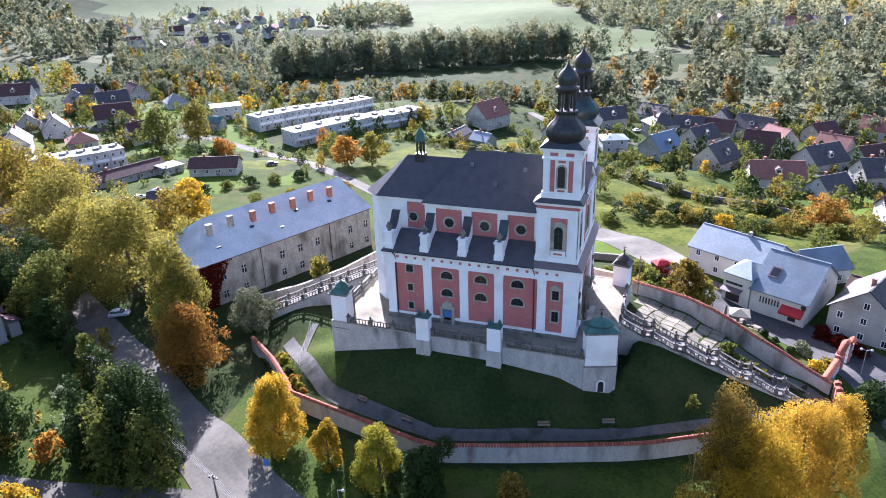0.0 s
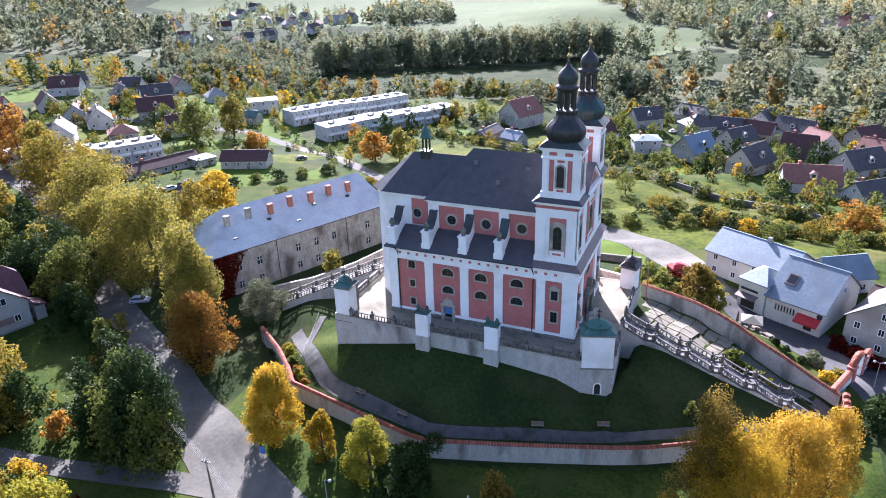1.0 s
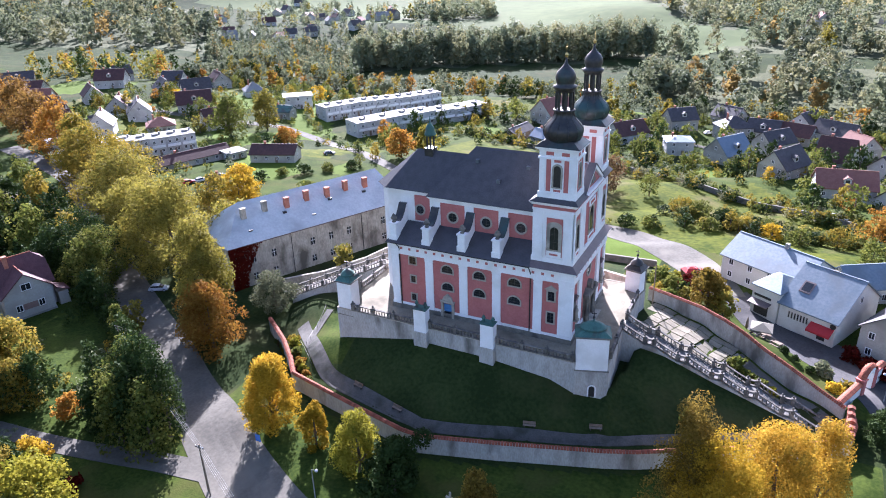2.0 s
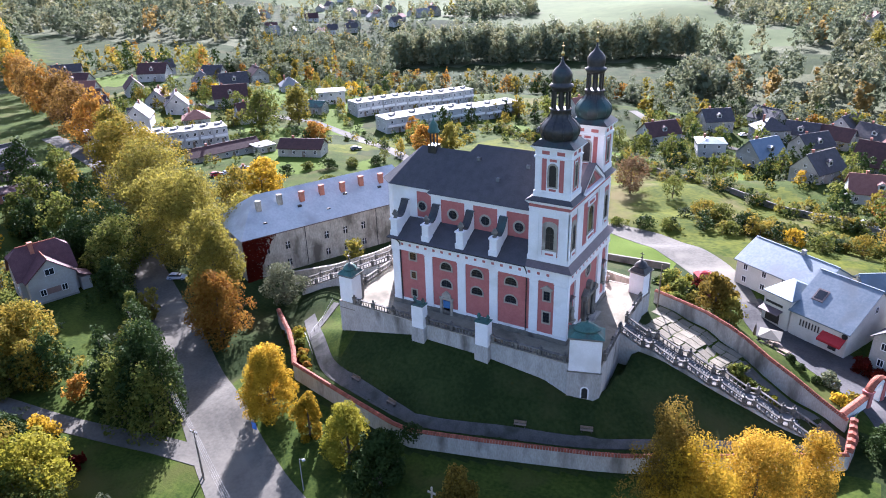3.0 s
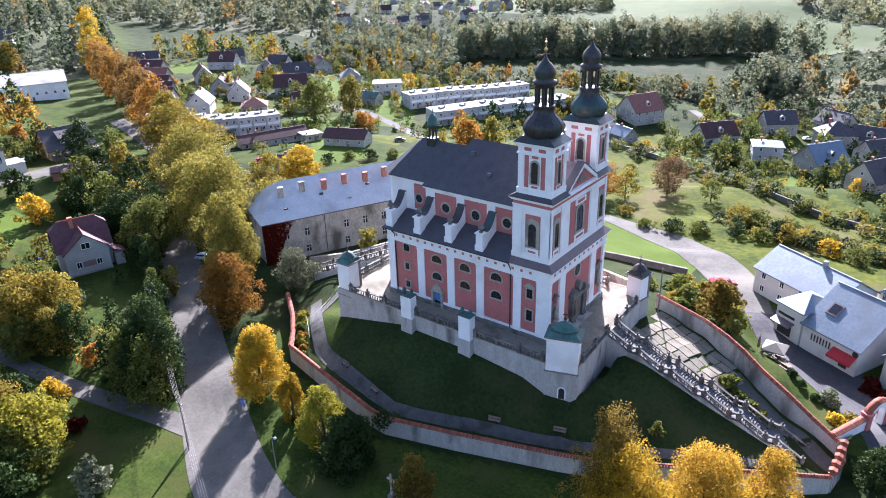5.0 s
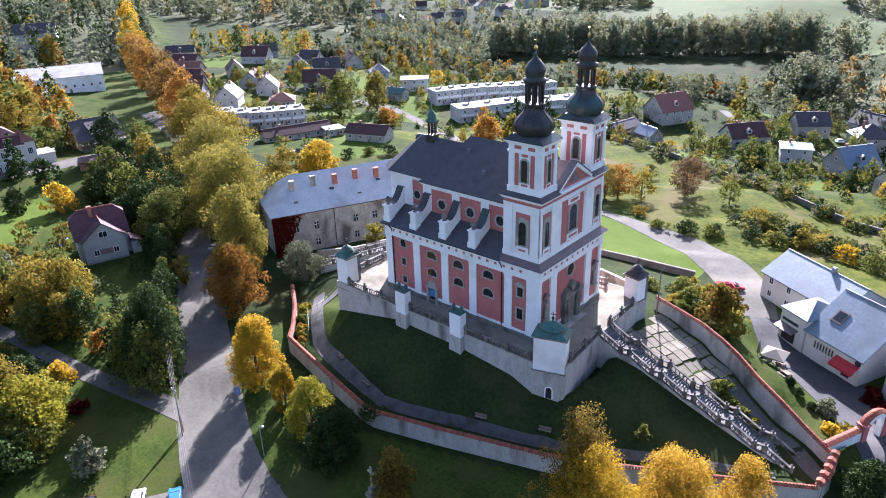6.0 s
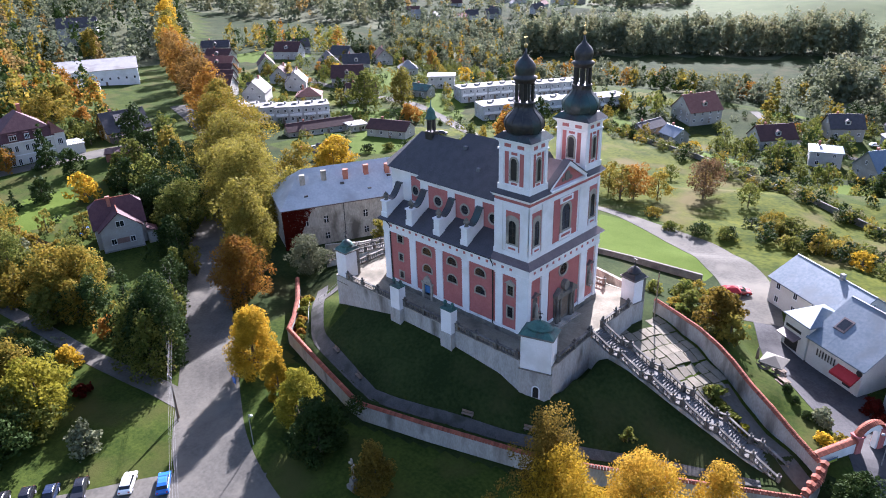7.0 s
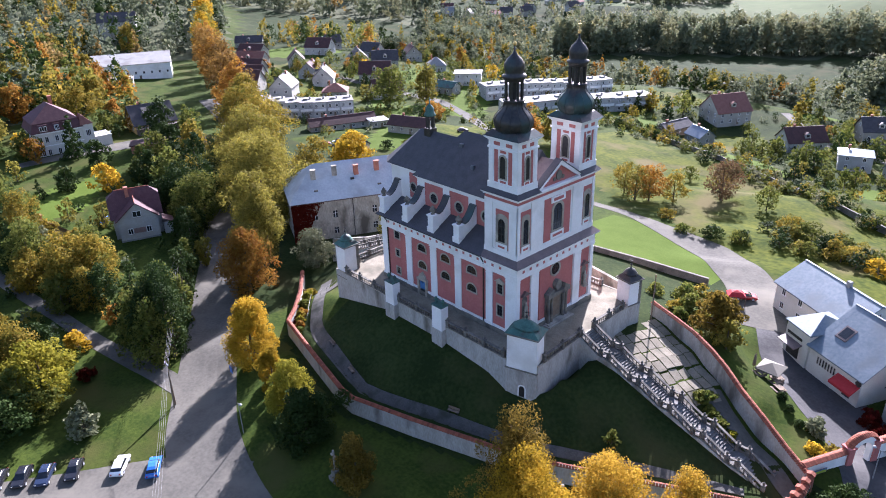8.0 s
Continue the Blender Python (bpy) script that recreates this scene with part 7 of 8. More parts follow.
WEST += [((-147, -9), 8.5, 3.8, "lf_yellow", "round"), ((-157, 6), 8, 4.2, "lf_green", "round"), ((-180, -7), 13, 4.2, "lf_dark", "cone"),
         ((-190, -18), 9, 4.6, "lf_green", "round"), ((-215, -24), 13, 6, "lf_ochre", "round"), ((-235, -10), 14, 7, "lf_orange", "round"),
         ((-240, 20), 13, 6.5, "lf_mixed", "round"), ((-262, 30), 14, 6.5, "lf_orange", "round"), ((-265, 0), 15, 7, "lf_mixed", "round"),
         ((-300, 40), 12, 5, "lf_dark", "cone"), ((-292, 30), 9, 4, "lf_yellow", "round"), ((-290, 0), 14, 7, "lf_ochre", "round"),
         ((-320, 20), 15, 7, "lf_dark", "round"), ((-130, -36), 7, 3.6, "lf_grey", "round"), ((-112, -28), 6, 3, "lf_mixed", "round"),
         ((-75, -54), 8, 4, "lf_mixed", "round"), ((-104, -2), 6, 3, "lf_dark", "round"), ((-76, -30), 9, 4.2, "lf_green", "round")]
WEST += [((-80, -34), 8, 3.8, "lf_dark", "round"), ((-64, -33), 8, 3.6, "lf_dark", "round"), ((-93, -31), 9, 4.2, "lf_green", "round"),
         ((-84, -40), 7, 3.6, "lf_dark", "round"), ((-98, -36), 8, 4.0, "lf_dark", "cone"), ((-105, -36), 9, 4.2, "lf_grey", "cone"),
         ((-110, -42), 9, 4.5, "lf_dark", "round"), ((-118, -34), 8, 4.0, "lf_mixed", "round"), ((-66, -56), 9, 5.0, "lf_mixed", "round"),
         ((-52, -55), 8, 4.2, "lf_green", "round"), ((-50, -60), 8, 4.5, "lf_dark", "round"), ((-60, -62), 9, 5, "lf_green", "round"),
         ((-72, -64), 9, 5, "lf_ochre", "round"), ((-85, -58), 9, 5, "lf_dark", "round"), ((-96, -10), 7, 3.4, "lf_dark", "round"),
         ((-100, -7), 8, 3.6, "lf_dark", "round"), ((-112, 2), 9, 4.2, "lf_dark", "round"), ((-122, 10), 10, 4.6, "lf_dark", "round")]
WEST += [((-134, 14), 10, 4.6, "lf_green", "round"), ((-144, 18), 9, 4.4, "lf_dark", "round"), ((-158, 18), 8, 4.0, "lf_mixed", "round"),
         ((-124, -8), 8, 3.8, "lf_dark", "cone"), ((-130, -2), 9, 3.6, "lf_dark", "cone"), ((-152, -18), 7, 3.6, "lf_dark", "round"),
         ((-168, -4), 8, 3.8, "lf_dark", "round"), ((-222, 8), 14, 6.5, "lf_mixed", "round"), ((-232, -28), 14, 7, "lf_dark", "round"),
         ((-250, -14), 15, 7.5, "lf_ochre", "round"), ((-276, 16), 13, 6.5, "lf_orange", "round"), ((-300, -24), 16, 8, "lf_dark", "round"),
         ((-316, 36), 12, 4.6, "lf_dark", "cone"), ((-330, 46), 12, 6, "lf_mixed", "round"), ((-280, -30), 16, 8, "lf_dark", "cone"),
         ((-352, 22), 17, 8, "lf_dark", "round"), ((-380, 40), 17, 8, "lf_green", "round"), ((-400, 70), 17, 8, "lf_dark", "cone")]
WEST += [((-420, 100), 17, 8, "lf_mixed", "round"), ((-205, 22), 8, 4, "lf_mixed", "round"), ((-216, 18), 9, 4, "lf_orange", "round")]
WEST += [((x, y), 11.0 + (k % 3), 3.6, "lf_dark" if k % 3 else "lf_green", "cone" if k % 2 else "egg") for k, (x, y) in enumerate(((-53, -34.0), (-57, -31.2), (-61, -29.2), (-65.5, -26.8), (-70, -24.2), (-74, -21.8), (-59, -34.6), (-67, -31.4)))]
WEST += [((x, y), 11.5 + 3.5 * ((k * 7) % 5) / 4, 4.6 + 1.2 * ((k * 3) % 4) / 3, ("lf_dark", "lf_green", "lf_dark", "lf_dark", "lf_mixed")[k % 5], "round") for k, (x, y) in enumerate(
    ((-101, -8), (-106, -1), (-113, 4), (-120, 1), (-124, 8), (-130, 11), (-136, 5), (-140, 15), (-148, 12), (-155, 21), (-163, 17), (-171, 28), (-94, -12), (-88, -17), (-81, -22), (-145, 3), (-155, 10), (-178, 20), (-96, -22), (-80, -29), (-88, -32), (-104, -24), (-72, -37), (-104, -40), (-116, -38), (-126, -44), (-135, -38)))]
HX, HY = Vector((-107, -13.5)), Vector((-80, -24))       # open garden in front of the grey house
CLEARED = {(-80, -29), (-72, -37), (-76, -30), (-71, -26), (-70, -24.2), (-74, -21.8), (-62, -30.5), (-94, -12), (-96, -10), (-88, -17)}
WEST = [w for w in WEST if w[0] not in CLEARED]
WEST = [w for w in WEST if (Vector(w[0]) - HX - (HY - HX) * min(1.0, max(0.0, (Vector(w[0]) - HX).dot(HY - HX) / (HY - HX).length_squared))).length > w[2] + 3.0]
for k, (at, h, rd, mt, sh) in enumerate(WEST):
    if mt == "lf_dark" and sh == "round" and -106 < at[0] < -64 and at[1] < -24:
        mt = ("lf_green", "lf_mixed", "lf_green", "lf_dark")[k % 4]
    near = math.hypot(at[0] + 60, at[1] + 30) < 70
    if near and h > 6:
        h, rd = h * 1.15, rd * 1.15
    plant(at, h, rd, mt, int((170 if near else 75) * rd * rd) if rd > 2 else 600, 0.46 if near else 0.72, sh, {"lf_dark": "dark green evergreen in a garden", "lf_green": "leafy green tree in a garden", "lf_mixed": "garden tree turning yellow", "lf_orange": "orange autumn tree in a garden", "lf_yellow": "yellow autumn tree in a garden", "lf_lime": "bright yellow-green tree on the grass", "lf_ochre": "ochre tree in a garden", "lf_grey": "pale grey-green shrub on the grass", "lf_red": "red-leaved shrub on the grass"}[mt], 0.03, 34, 100 + k, group="garden trees")
# inn, lawn and meadow
NEAR_E = [((9.0, 31.0), 1.8, 1.6, "lf_green", 450), ((11.5, 33.5), 2.2, 1.8, "lf_ochre", 500), ((10.0, 38.5), 2.0, 1.7, "lf_dark", 450),
           ((13.0, 37.0), 1.6, 1.5, "lf_red", 400), ((6.5, 33.5), 1.6, 1.5, "lf_mixed", 400), ((12.6, 41.0), 2.0, 1.6, "lf_green", 450),
           ((4.0, 41.0), 2.2, 1.8, "lf_dark", 450), ((0.5, 37.5), 2.0, 1.9, "lf_green", 450), ((7.6, 47.2), 1.8, 1.6, "lf_lime", 400),
           ((22.1, 14.5), 1.3, 1.5, "lf_green", 900), ((24.0, 13.4), 1.2, 1.3, "lf_green", 700), ((25.8, 12.7), 1.0, 1.1, "lf_green", 500), ((27.8, 11.9), 0.8, 0.9, "lf_lime", 400),
           ((-44.6, -9.6), 1.4, 1.1, "lf_orange", 400), ((-46.6, -7.8), 1.5, 1.2, "lf_green", 400), ((-48.8, -5.6), 1.7, 1.3, "lf_lime", 450),
           ((-50.6, -3.6), 1.5, 1.2, "lf_mixed", 400), ((-43.4, -11.2), 1.2, 1.0, "lf_red", 300), ((15.6, 31.0), 7.6, 4.3, "lf_brown", 4200)]
NEAR_E += [((-40.6 - 1.15 * k, -12.7 + 0.78 * k), 0.9 + 0.35 * ((k * 5) % 4), 0.75 + 0.2 * ((k * 3) % 3), ("lf_green", "lf_orange", "lf_lime", "lf_mixed", "lf_green", "lf_rust")[k % 6], 420) for k in range(13)]
NEAR_E += [((18.5, 28.5), 5.5, 2.6, "lf_ochre", 1200), ((10.6, 44), 3.0, 2.6, "lf_red", 800), ((6, 38), 4.0, 2.5, "lf_green", 900),
           ((8.5, 35), 3.6, 2.2, "lf_green", 800), ((5.5, 44.5), 3, 2.0, "lf_mixed", 600), ((34.8, 22.8), 2.4, 1.6, "lf_grey", 700),
           ((36.5, 18.0), 1.5, 1.2, "lf_yellow", 350), ((38.2, 19.5), 1.6, 1.5, "lf_mixed", 350), ((17.2, -0.4), 2.4, 0.9, "lf_green", 220),
           ((39.2, 31.6), 2.6, 1.7, "lf_red", 900), ((41.4, 29.4), 2.2, 1.6, "lf_red", 700), ((44, 27), 2.2, 1.8, "lf_red", 700),
           ((-22, 109), 12.0, 6.2, "lf_rust", 2600), ((-10, 110), 7.0, 3.8, "lf_green", 1100), ((-35, 94), 10.5, 5.0, "lf_orange", 2200),
           ((-30, 98), 8.5, 4.2, "lf_mixed", 1500), ((-38, 92), 10, 4.6, "lf_ochre", 1700), ((-44, 96), 9, 4.4, "lf_mixed", 1500)]
NEAR_E += [((-26, 118), 6, 3.5, "lf_mixed", 900), ((-40, 126), 5, 3, "lf_green", 600), ((6, 95), 4.5, 4.2, "lf_green", 1300),
           ((1, 98), 4.5, 3.8, "lf_mixed", 1100), ((-10, 80), 3.2, 2.8, "lf_dark", 800), ((-4, 82), 2.6, 3.0, "lf_green", 800),
           ((12, 90), 4.2, 3.8, "lf_dark", 1000), ((18, 88), 3.6, 3.4, "lf_mixed", 900), ((24, 84), 3.4, 3.2, "lf_yellow", 800),
           ((30, 82), 4.0, 3.4, "lf_green", 800), ((10, 84), 3.0, 2.8, "lf_green", 700), ((38, 86), 5, 3.6, "lf_mixed", 900),
           ((49, 98), 9.5, 5.6, "lf_orange", 2600), ((56, 88), 7, 4.5, "lf_ochre", 1500), ((62, 78), 8, 4.6, "lf_green", 1500),
           ((44, 72), 6, 4.0, "lf_green", 1200), ((-118, 88), 3.5, 3.0, "lf_dark", 900), ((-112, 93), 3.0, 2.8, "lf_green", 800)]
NEAR_E += [((-106, 98), 3.2, 2.6, "lf_dark", 800), ((-124, 84), 2.6, 2.4, "lf_green", 600), ((-98, 80), 2.8, 2.6, "lf_lime", 700),
           ((-92, 84), 3.0, 2.4, "lf_dark", 700), ((-108, 76), 2.0, 2.2, "lf_green", 500), ((-128, 78), 3.0, 2.4, "lf_dark", 600),
           ((-86, 92), 2.6, 2.4, "lf_mixed", 600), ((-16, 78), 2.2, 2.4, "lf_green", 500), ((-24, 84), 2.4, 2.6, "lf_mixed", 500)]
for k, (at, h, rd, mt, n) in enumerate(NEAR_E):
    plant(at, h, rd, mt, n, 0.45 if n < 2000 else 0.5, "round", {"lf_lime": "yellow-green autumn tree near the drive", "lf_brown": "olive-brown thinning tree above the garden wall", "lf_ochre": "ochre autumn tree near the drive", "lf_red": "red-leaved creeper beside the yard", "lf_green": "shrubby green tree in rough grass", "lf_mixed": "small tree turning yellow in autumn", "lf_grey": "pale feathery shrub by the wall", "lf_yellow": "low yellow shrub by the wall", "lf_orange": "orange autumn orchard tree", "lf_rust": "half-bare rusty brown autumn plant", "lf_dark": "dark green bush in rough grass"}[mt],
          0.02 if h < 5 else 0.08, 30, 200 + k, name="shrub" if h < 5 else None, group="orchard trees" if h >= 5 else "shrubs")
plant((-113, 52), 13, 8.0, "lf_yellow", 6500, 0.6, "round", "broad golden autumn tree behind the old range", 0.06, 40, 300)
plant((-98, 118), 11, 5.0, "lf_orange", 2400, 0.7, "round", "bright orange autumn tree among houses", 0.08, 34, 301)
plant((-90, 121), 12, 4.6, "lf_ochre", 2200, 0.7, "round", "yellow-green autumn tree near the drive", 0.08, 34, 302)
plant((-184, 125), 18, 7.5, "lf_green", 3400, 0.8, "round", "large green tree among the houses", 0.06, 44, 303)
plant((-180, 143), 18, 6.0, "lf_ochre", 2800, 0.8, "round", "tall yellow-green tree among the houses", 0.06, 40, 304)
plant((-153, 122), 7.5, 5.0, "lf_orange", 1600, 0.7, "round", "low orange tree among the houses", 0.08, 30, 305)
plant((-55, 20), 8, 3.0, "lf_ochre", 1400, 0.5, "column", "yellow tree beside the church apse", 0.1, 20, 306)

# town gardens: a few crowns shared by many trees
protos = []
for k, (mt, sh) in enumerate((("lf_green", "round"), ("lf_mixed", "round"), ("lf_ochre", "round"), ("lf_dark", "cone"), ("lf_orange", "round"), ("lf_dark", "round"), ("lf_green", "column"), ("lf_yellow", "round"))):
    r = np.random.RandomState(500 + k)
    p, nn, c = crown_points(r, 430, sh, 20)
    me = leaf_mesh("crown", p * np.array((1, 1, 2.1)) + np.array((0, 0, 0.05)), nn, 0.215 * r.uniform(0.6, 1.3, 430), [M[mt]])
    tr = Geo().tube([(0, 0, -0.3), (0, 0, 1.6)], 0.08, 6, r2=0.03).mesh("trunk", M["bark"])
    protos.append((me, tr, "garden tree among the houses, " + {"lf_green": "green", "lf_mixed": "turning yellow", "lf_ochre": "yellow-green", "lf_dark": "dark evergreen", "lf_orange": "orange", "lf_yellow": "golden yellow"}[mt]))
rng = random.Random(77)
ZONES = [((-300, 90, -150, 250), 105), ((-130, 120, -60, 240), 50), ((-55, 150, 110, 255), 150), ((30, 70, 120, 150), 26), ((-240, -40, -192, 40), 26), ((-200, -60, -120, -14), 16), ((-160, 60, -100, 120), 6)]
house_spots = [(a[0], max(a[1], a[2]) * 0.62) for a in HOUSES] + [((x, y), 8.0) for x, y in ((92, 150), (106, 170), (100, 205), (120, 195), (66, 225), (88, 232), (112, 226), (48, 208), (68, 205))]
for (x0, y0, x1, y1), cnt in ZONES:
    for _ in range(cnt):
        x, y = rng.uniform(x0, x1), rng.uniform(y0, y1)
        if any(math.hypot(x - s[0], y - s[1]) < rr + 1.5 for s, rr in house_spots) or bool(inside(MEADOW, x, y)):
            continue
        if -205 < x < -110 and abs((y - 150) - (x + 168) * 1.9) < 42 and y > 70:
            continue
        me, tr, lb = protos[rng.choice((0, 0, 0, 1, 3, 5, 5, 6, 0, 5, 6, 0, 0, 1, 3, 6, 2, 4, 7))]
        s = rng.uniform(1.7, 3.9)
        ob = thing("garden_tree", (x, y, hz(x, y)), lb, "tree", "garden trees", rz=rng.uniform(0, 360))
        ob.scale = (s, s, s * rng.uniform(0.85, 1.3))
        for nm, m in (("crown", me), ("trunk", tr)):
            o = new(nm, m)
            o.parent = ob


for _ in range(70):
    u, w = rng.random(), rng.random() ** 1.4
    x, y = -4 + 60 * u, 82 + 6 * u + 17 * w - 3 * u * w
    me, tr, lb = protos[rng.choice((0, 0, 5, 5, 1, 2, 6))]
    s = rng.uniform(1.3, 2.4)
    ob = thing("shrub", (x, y, hz(x, y)), "bushy scrub in the rough meadow", "shrub", "meadow scrub", rz=rng.uniform(0, 360))
    ob.scale = (s * 1.2, s * 1.2, s * rng.uniform(0.6, 0.95))
    for nm, m in (("crown", me), ("trunk", tr)):
        o = new(nm, m)
        o.parent = ob


# far woods: one object of many crowns, mostly in the haze-paled leaf colours
KEEP_CLEAR = [((-328, 68), 30), ((-298, 52), 18), ((-460, 110), 17), ((-440, 96), 12), ((-198, 24), 11), ((-196, -8), 12), ((-113, -13), 11)]


def woodland(name, polys, count, h, rad, leaf, per, mats, weights, label, seed, cones=0.2, avoid=()):
    """Crowns of outer leaf clumps round oversized inner leaves, added to block light."""
    r = np.random.RandomState(seed)
    base = []
    for k in range(10):
        q = np.random.RandomState(seed + 50 + k)
        shape = "cone" if k < 10 * cones else "egg" if k % 2 else "round"
        p, nn, c = crown_points(q, per, shape, 9, 0.3)
        # Big hidden leaves inside the crown stop light, so it shades as a solid.
        m = max(12, per // 7)
        pi, ni, _ = crown_points(q, m, shape, 9, 0.3)
        pi[:, :2] *= 0.72
        pi[:, 2] = 0.02 + pi[:, 2] * 0.86
        base.append((np.concatenate([p, pi]), np.concatenate([nn, ni]), np.concatenate([np.full(per, leaf), np.full(m, min(rad * 0.42, leaf * 2.6))]), shape))
    C, N_, S, T = [], [], [], []
    for poly, cnt in zip(polys, count):
        xs_, ys_ = [q[0] for q in poly], [q[1] for q in poly]
        done = 0
        while done < cnt:
            x, y = r.uniform(min(xs_), max(xs_)), r.uniform(min(ys_), max(ys_))
            if not inside(poly, x, y):
                continue
            done += 1
            if any(math.hypot(x - ax, y - ay) < ar for (ax, ay), ar in avoid):
                continue
            p, nn, sz, shape = base[r.randint(10)]
            hh, rr = h * r.uniform(0.7, 1.25), rad * r.uniform(0.75, 1.25)
            if shape == "cone":
                hh, rr = hh * 1.15, rr * 0.7
            a = r.uniform(0, 6.28)
            ca, sa = math.cos(a), math.sin(a)
            C.append(np.stack([x + (p[:, 0] * ca - p[:, 1] * sa) * rr, y + (p[:, 0] * sa + p[:, 1] * ca) * rr, hz(x, y) + (0.04 + 0.96 * p[:, 2]) * hh], 1))
            N_.append(np.stack([nn[:, 0] * ca - nn[:, 1] * sa, nn[:, 0] * sa + nn[:, 1] * ca, nn[:, 2]], 1))
            S.append(sz * r.uniform(0.6, 1.35, len(p)))
            T.append(np.full(len(p), r.choice(len(mats), p=weights)))
    me = leaf_mesh(name, np.concatenate(C), np.concatenate(N_), np.concatenate(S), [M[m] for m in mats], np.concatenate(T))
    ob = new(name, me)
    return tagged(ob, label, "woodland", kind="stuff")


WM, WW = ["hazed_green", "hazed_olive", "hazed_dark", "lf_ochre", "hazed_rust"], [0.46, 0.32, 0.16, 0.03, 0.03]
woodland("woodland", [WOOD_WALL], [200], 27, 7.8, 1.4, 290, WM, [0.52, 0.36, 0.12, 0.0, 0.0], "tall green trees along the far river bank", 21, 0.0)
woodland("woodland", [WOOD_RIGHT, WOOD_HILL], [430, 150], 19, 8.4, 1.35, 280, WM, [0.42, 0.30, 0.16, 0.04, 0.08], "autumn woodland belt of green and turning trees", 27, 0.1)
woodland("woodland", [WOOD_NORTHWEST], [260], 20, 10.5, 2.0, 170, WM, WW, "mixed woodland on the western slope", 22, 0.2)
woodland("woodland", [WOOD_SLOPE], [500], 21, 7.2, 1.35, 190, ["hazed_green", "hazed_dark", "lf_mixed", "lf_dark", "hazed_rust"], [0.26, 0.42, 0.1, 0.16, 0.06], "dark conifers and autumn trees on the western slope", 28, 0.6, KEEP_CLEAR)
woodland("woodland", [WOOD_MID], [230], 14, 5.0, 1.2, 190, ["hazed_green", "hazed_olive", "hazed_dark", "lf_mixed", "hazed_rust"], [0.36, 0.22, 0.3, 0.08, 0.04], "pines and broadleaved trees below the village", 29, 0.35)
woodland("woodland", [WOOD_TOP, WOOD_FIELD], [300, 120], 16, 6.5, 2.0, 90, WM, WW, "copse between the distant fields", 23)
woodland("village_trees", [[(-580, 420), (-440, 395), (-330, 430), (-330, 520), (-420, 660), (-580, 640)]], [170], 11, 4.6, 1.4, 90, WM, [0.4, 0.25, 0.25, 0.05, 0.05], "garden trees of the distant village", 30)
woodland("riverside_trees", [[(-60, 300), (-245, 300), (-240, 262), (-140, 266), (-60, 256), (60, 240), (100, 218), (105, 236), (60, 262)], [(-340, 290), (-250, 290), (-240, 250), (-330, 230)], [(-240, 312), (-110, 318), (-84, 345), (-120, 345), (-200, 328)]], [190, 90, 20], 10, 4.5, 0.78, 220, ["hazed_green", "lf_ochre", "lf_dark", "lf_mixed", "lf_orange"], [0.55, 0.14, 0.12, 0.13, 0.06], "riverside trees in autumn colours", 24, 0.1)
woodland("garden_shrubs", [[(-300, 90), (-150, 70), (-140, 150), (-150, 250), (-300, 250)], [(-55, 150), (35, 116), (110, 120), (110, 255), (-55, 255)], [(-130, 120), (-85, 130), (-60, 240), (-140, 240)], [(-140, -60), (-62, -60), (-62, -24), (-84, -12), (-120, 6), (-140, 0)]], [420, 380, 110, 80], 3.0, 2.1, 0.55, 60, ["lf_green", "lf_mixed", "lf_dark", "hazed_green", "lf_ochre"], [0.36, 0.12, 0.28, 0.2, 0.04], "hedges and shrubs between the gardens", 25, 0.1, KEEP_CLEAR)
woodland("wall_scrub", [[(-100, 172), (-45, 149), (2, 123), (34, 108), (70, 90), (72, 99), (36, 118), (4, 133), (-43, 160), (-98, 184)]], [170], 3.4, 2.2, 0.45, 110, ["lf_green", "lf_mixed", "lf_dark", "hazed_olive", "lf_ochre"], [0.32, 0.18, 0.22, 0.2, 0.08], "scrub along the old field wall", 31, 0.0)
woodland("parkland_trees", [[(-330, -70), (-222, -60), (-222, 12), (-262, 66), (-290, 30), (-330, 20), (-400, 60), (-440, -20)], [(-420, 215), (-385, 165), (-320, 205), (-310, 260), (-400, 262)]], [200, 45], 15, 5.8, 1.05, 160, ["lf_green", "lf_mixed", "lf_dark", "lf_orange", "lf_ochre"], [0.2, 0.26, 0.3, 0.1, 0.14], "parkland trees in mixed autumn colours", 26, 0.25, KEEP_CLEAR)


# ---- cars, lamps, poles, benches and other small things ----
PAINT = {n: material("paint_" + n, c, tuple(v * 1.06 for v in c), 1.0, 0.25, spec=0.6) for n, c in (("white", (0.75, 0.75, 0.74)), ("black", (0.015, 0.015, 0.018)), ("blue", (0.03, 0.13, 0.42)), ("silver", (0.45, 0.46, 0.48)), ("red", (0.35, 0.02, 0.02)), ("navy", (0.02, 0.03, 0.06)))}
M["rubber"] = material("rubber", (0.02, 0.02, 0.02), (0.03, 0.03, 0.03), 4.0, 0.9)
M["lamp_glass"] = material("lamp_glass", (0.35, 0.35, 0.34), (0.42, 0.42, 0.41), 4.0, 0.2)
wheel_me = Geo().prism(disc(0, 0, 0.31, 14), -0.1, 0.1, "y").mesh("wheel", M["rubber"])
rim_me = Geo().prism(disc(0, 0, 0.19, 10), -0.115, 0.115, "y").mesh("rim", PAINT["silver"])



def loft(side, half):
    """A side outline (counter-clockwise) widened by a half-width for each height."""
    n = len(side)
    v = [(x, -half(z), z) for x, z in side] + [(x, half(z), z) for x, z in side]
    return Geo().add(v, [tuple(range(n)), tuple(range(2 * n - 1, n - 1, -1))] + [((i + 1) % n, i, n + i, n + (i + 1) % n) for i in range(n)])


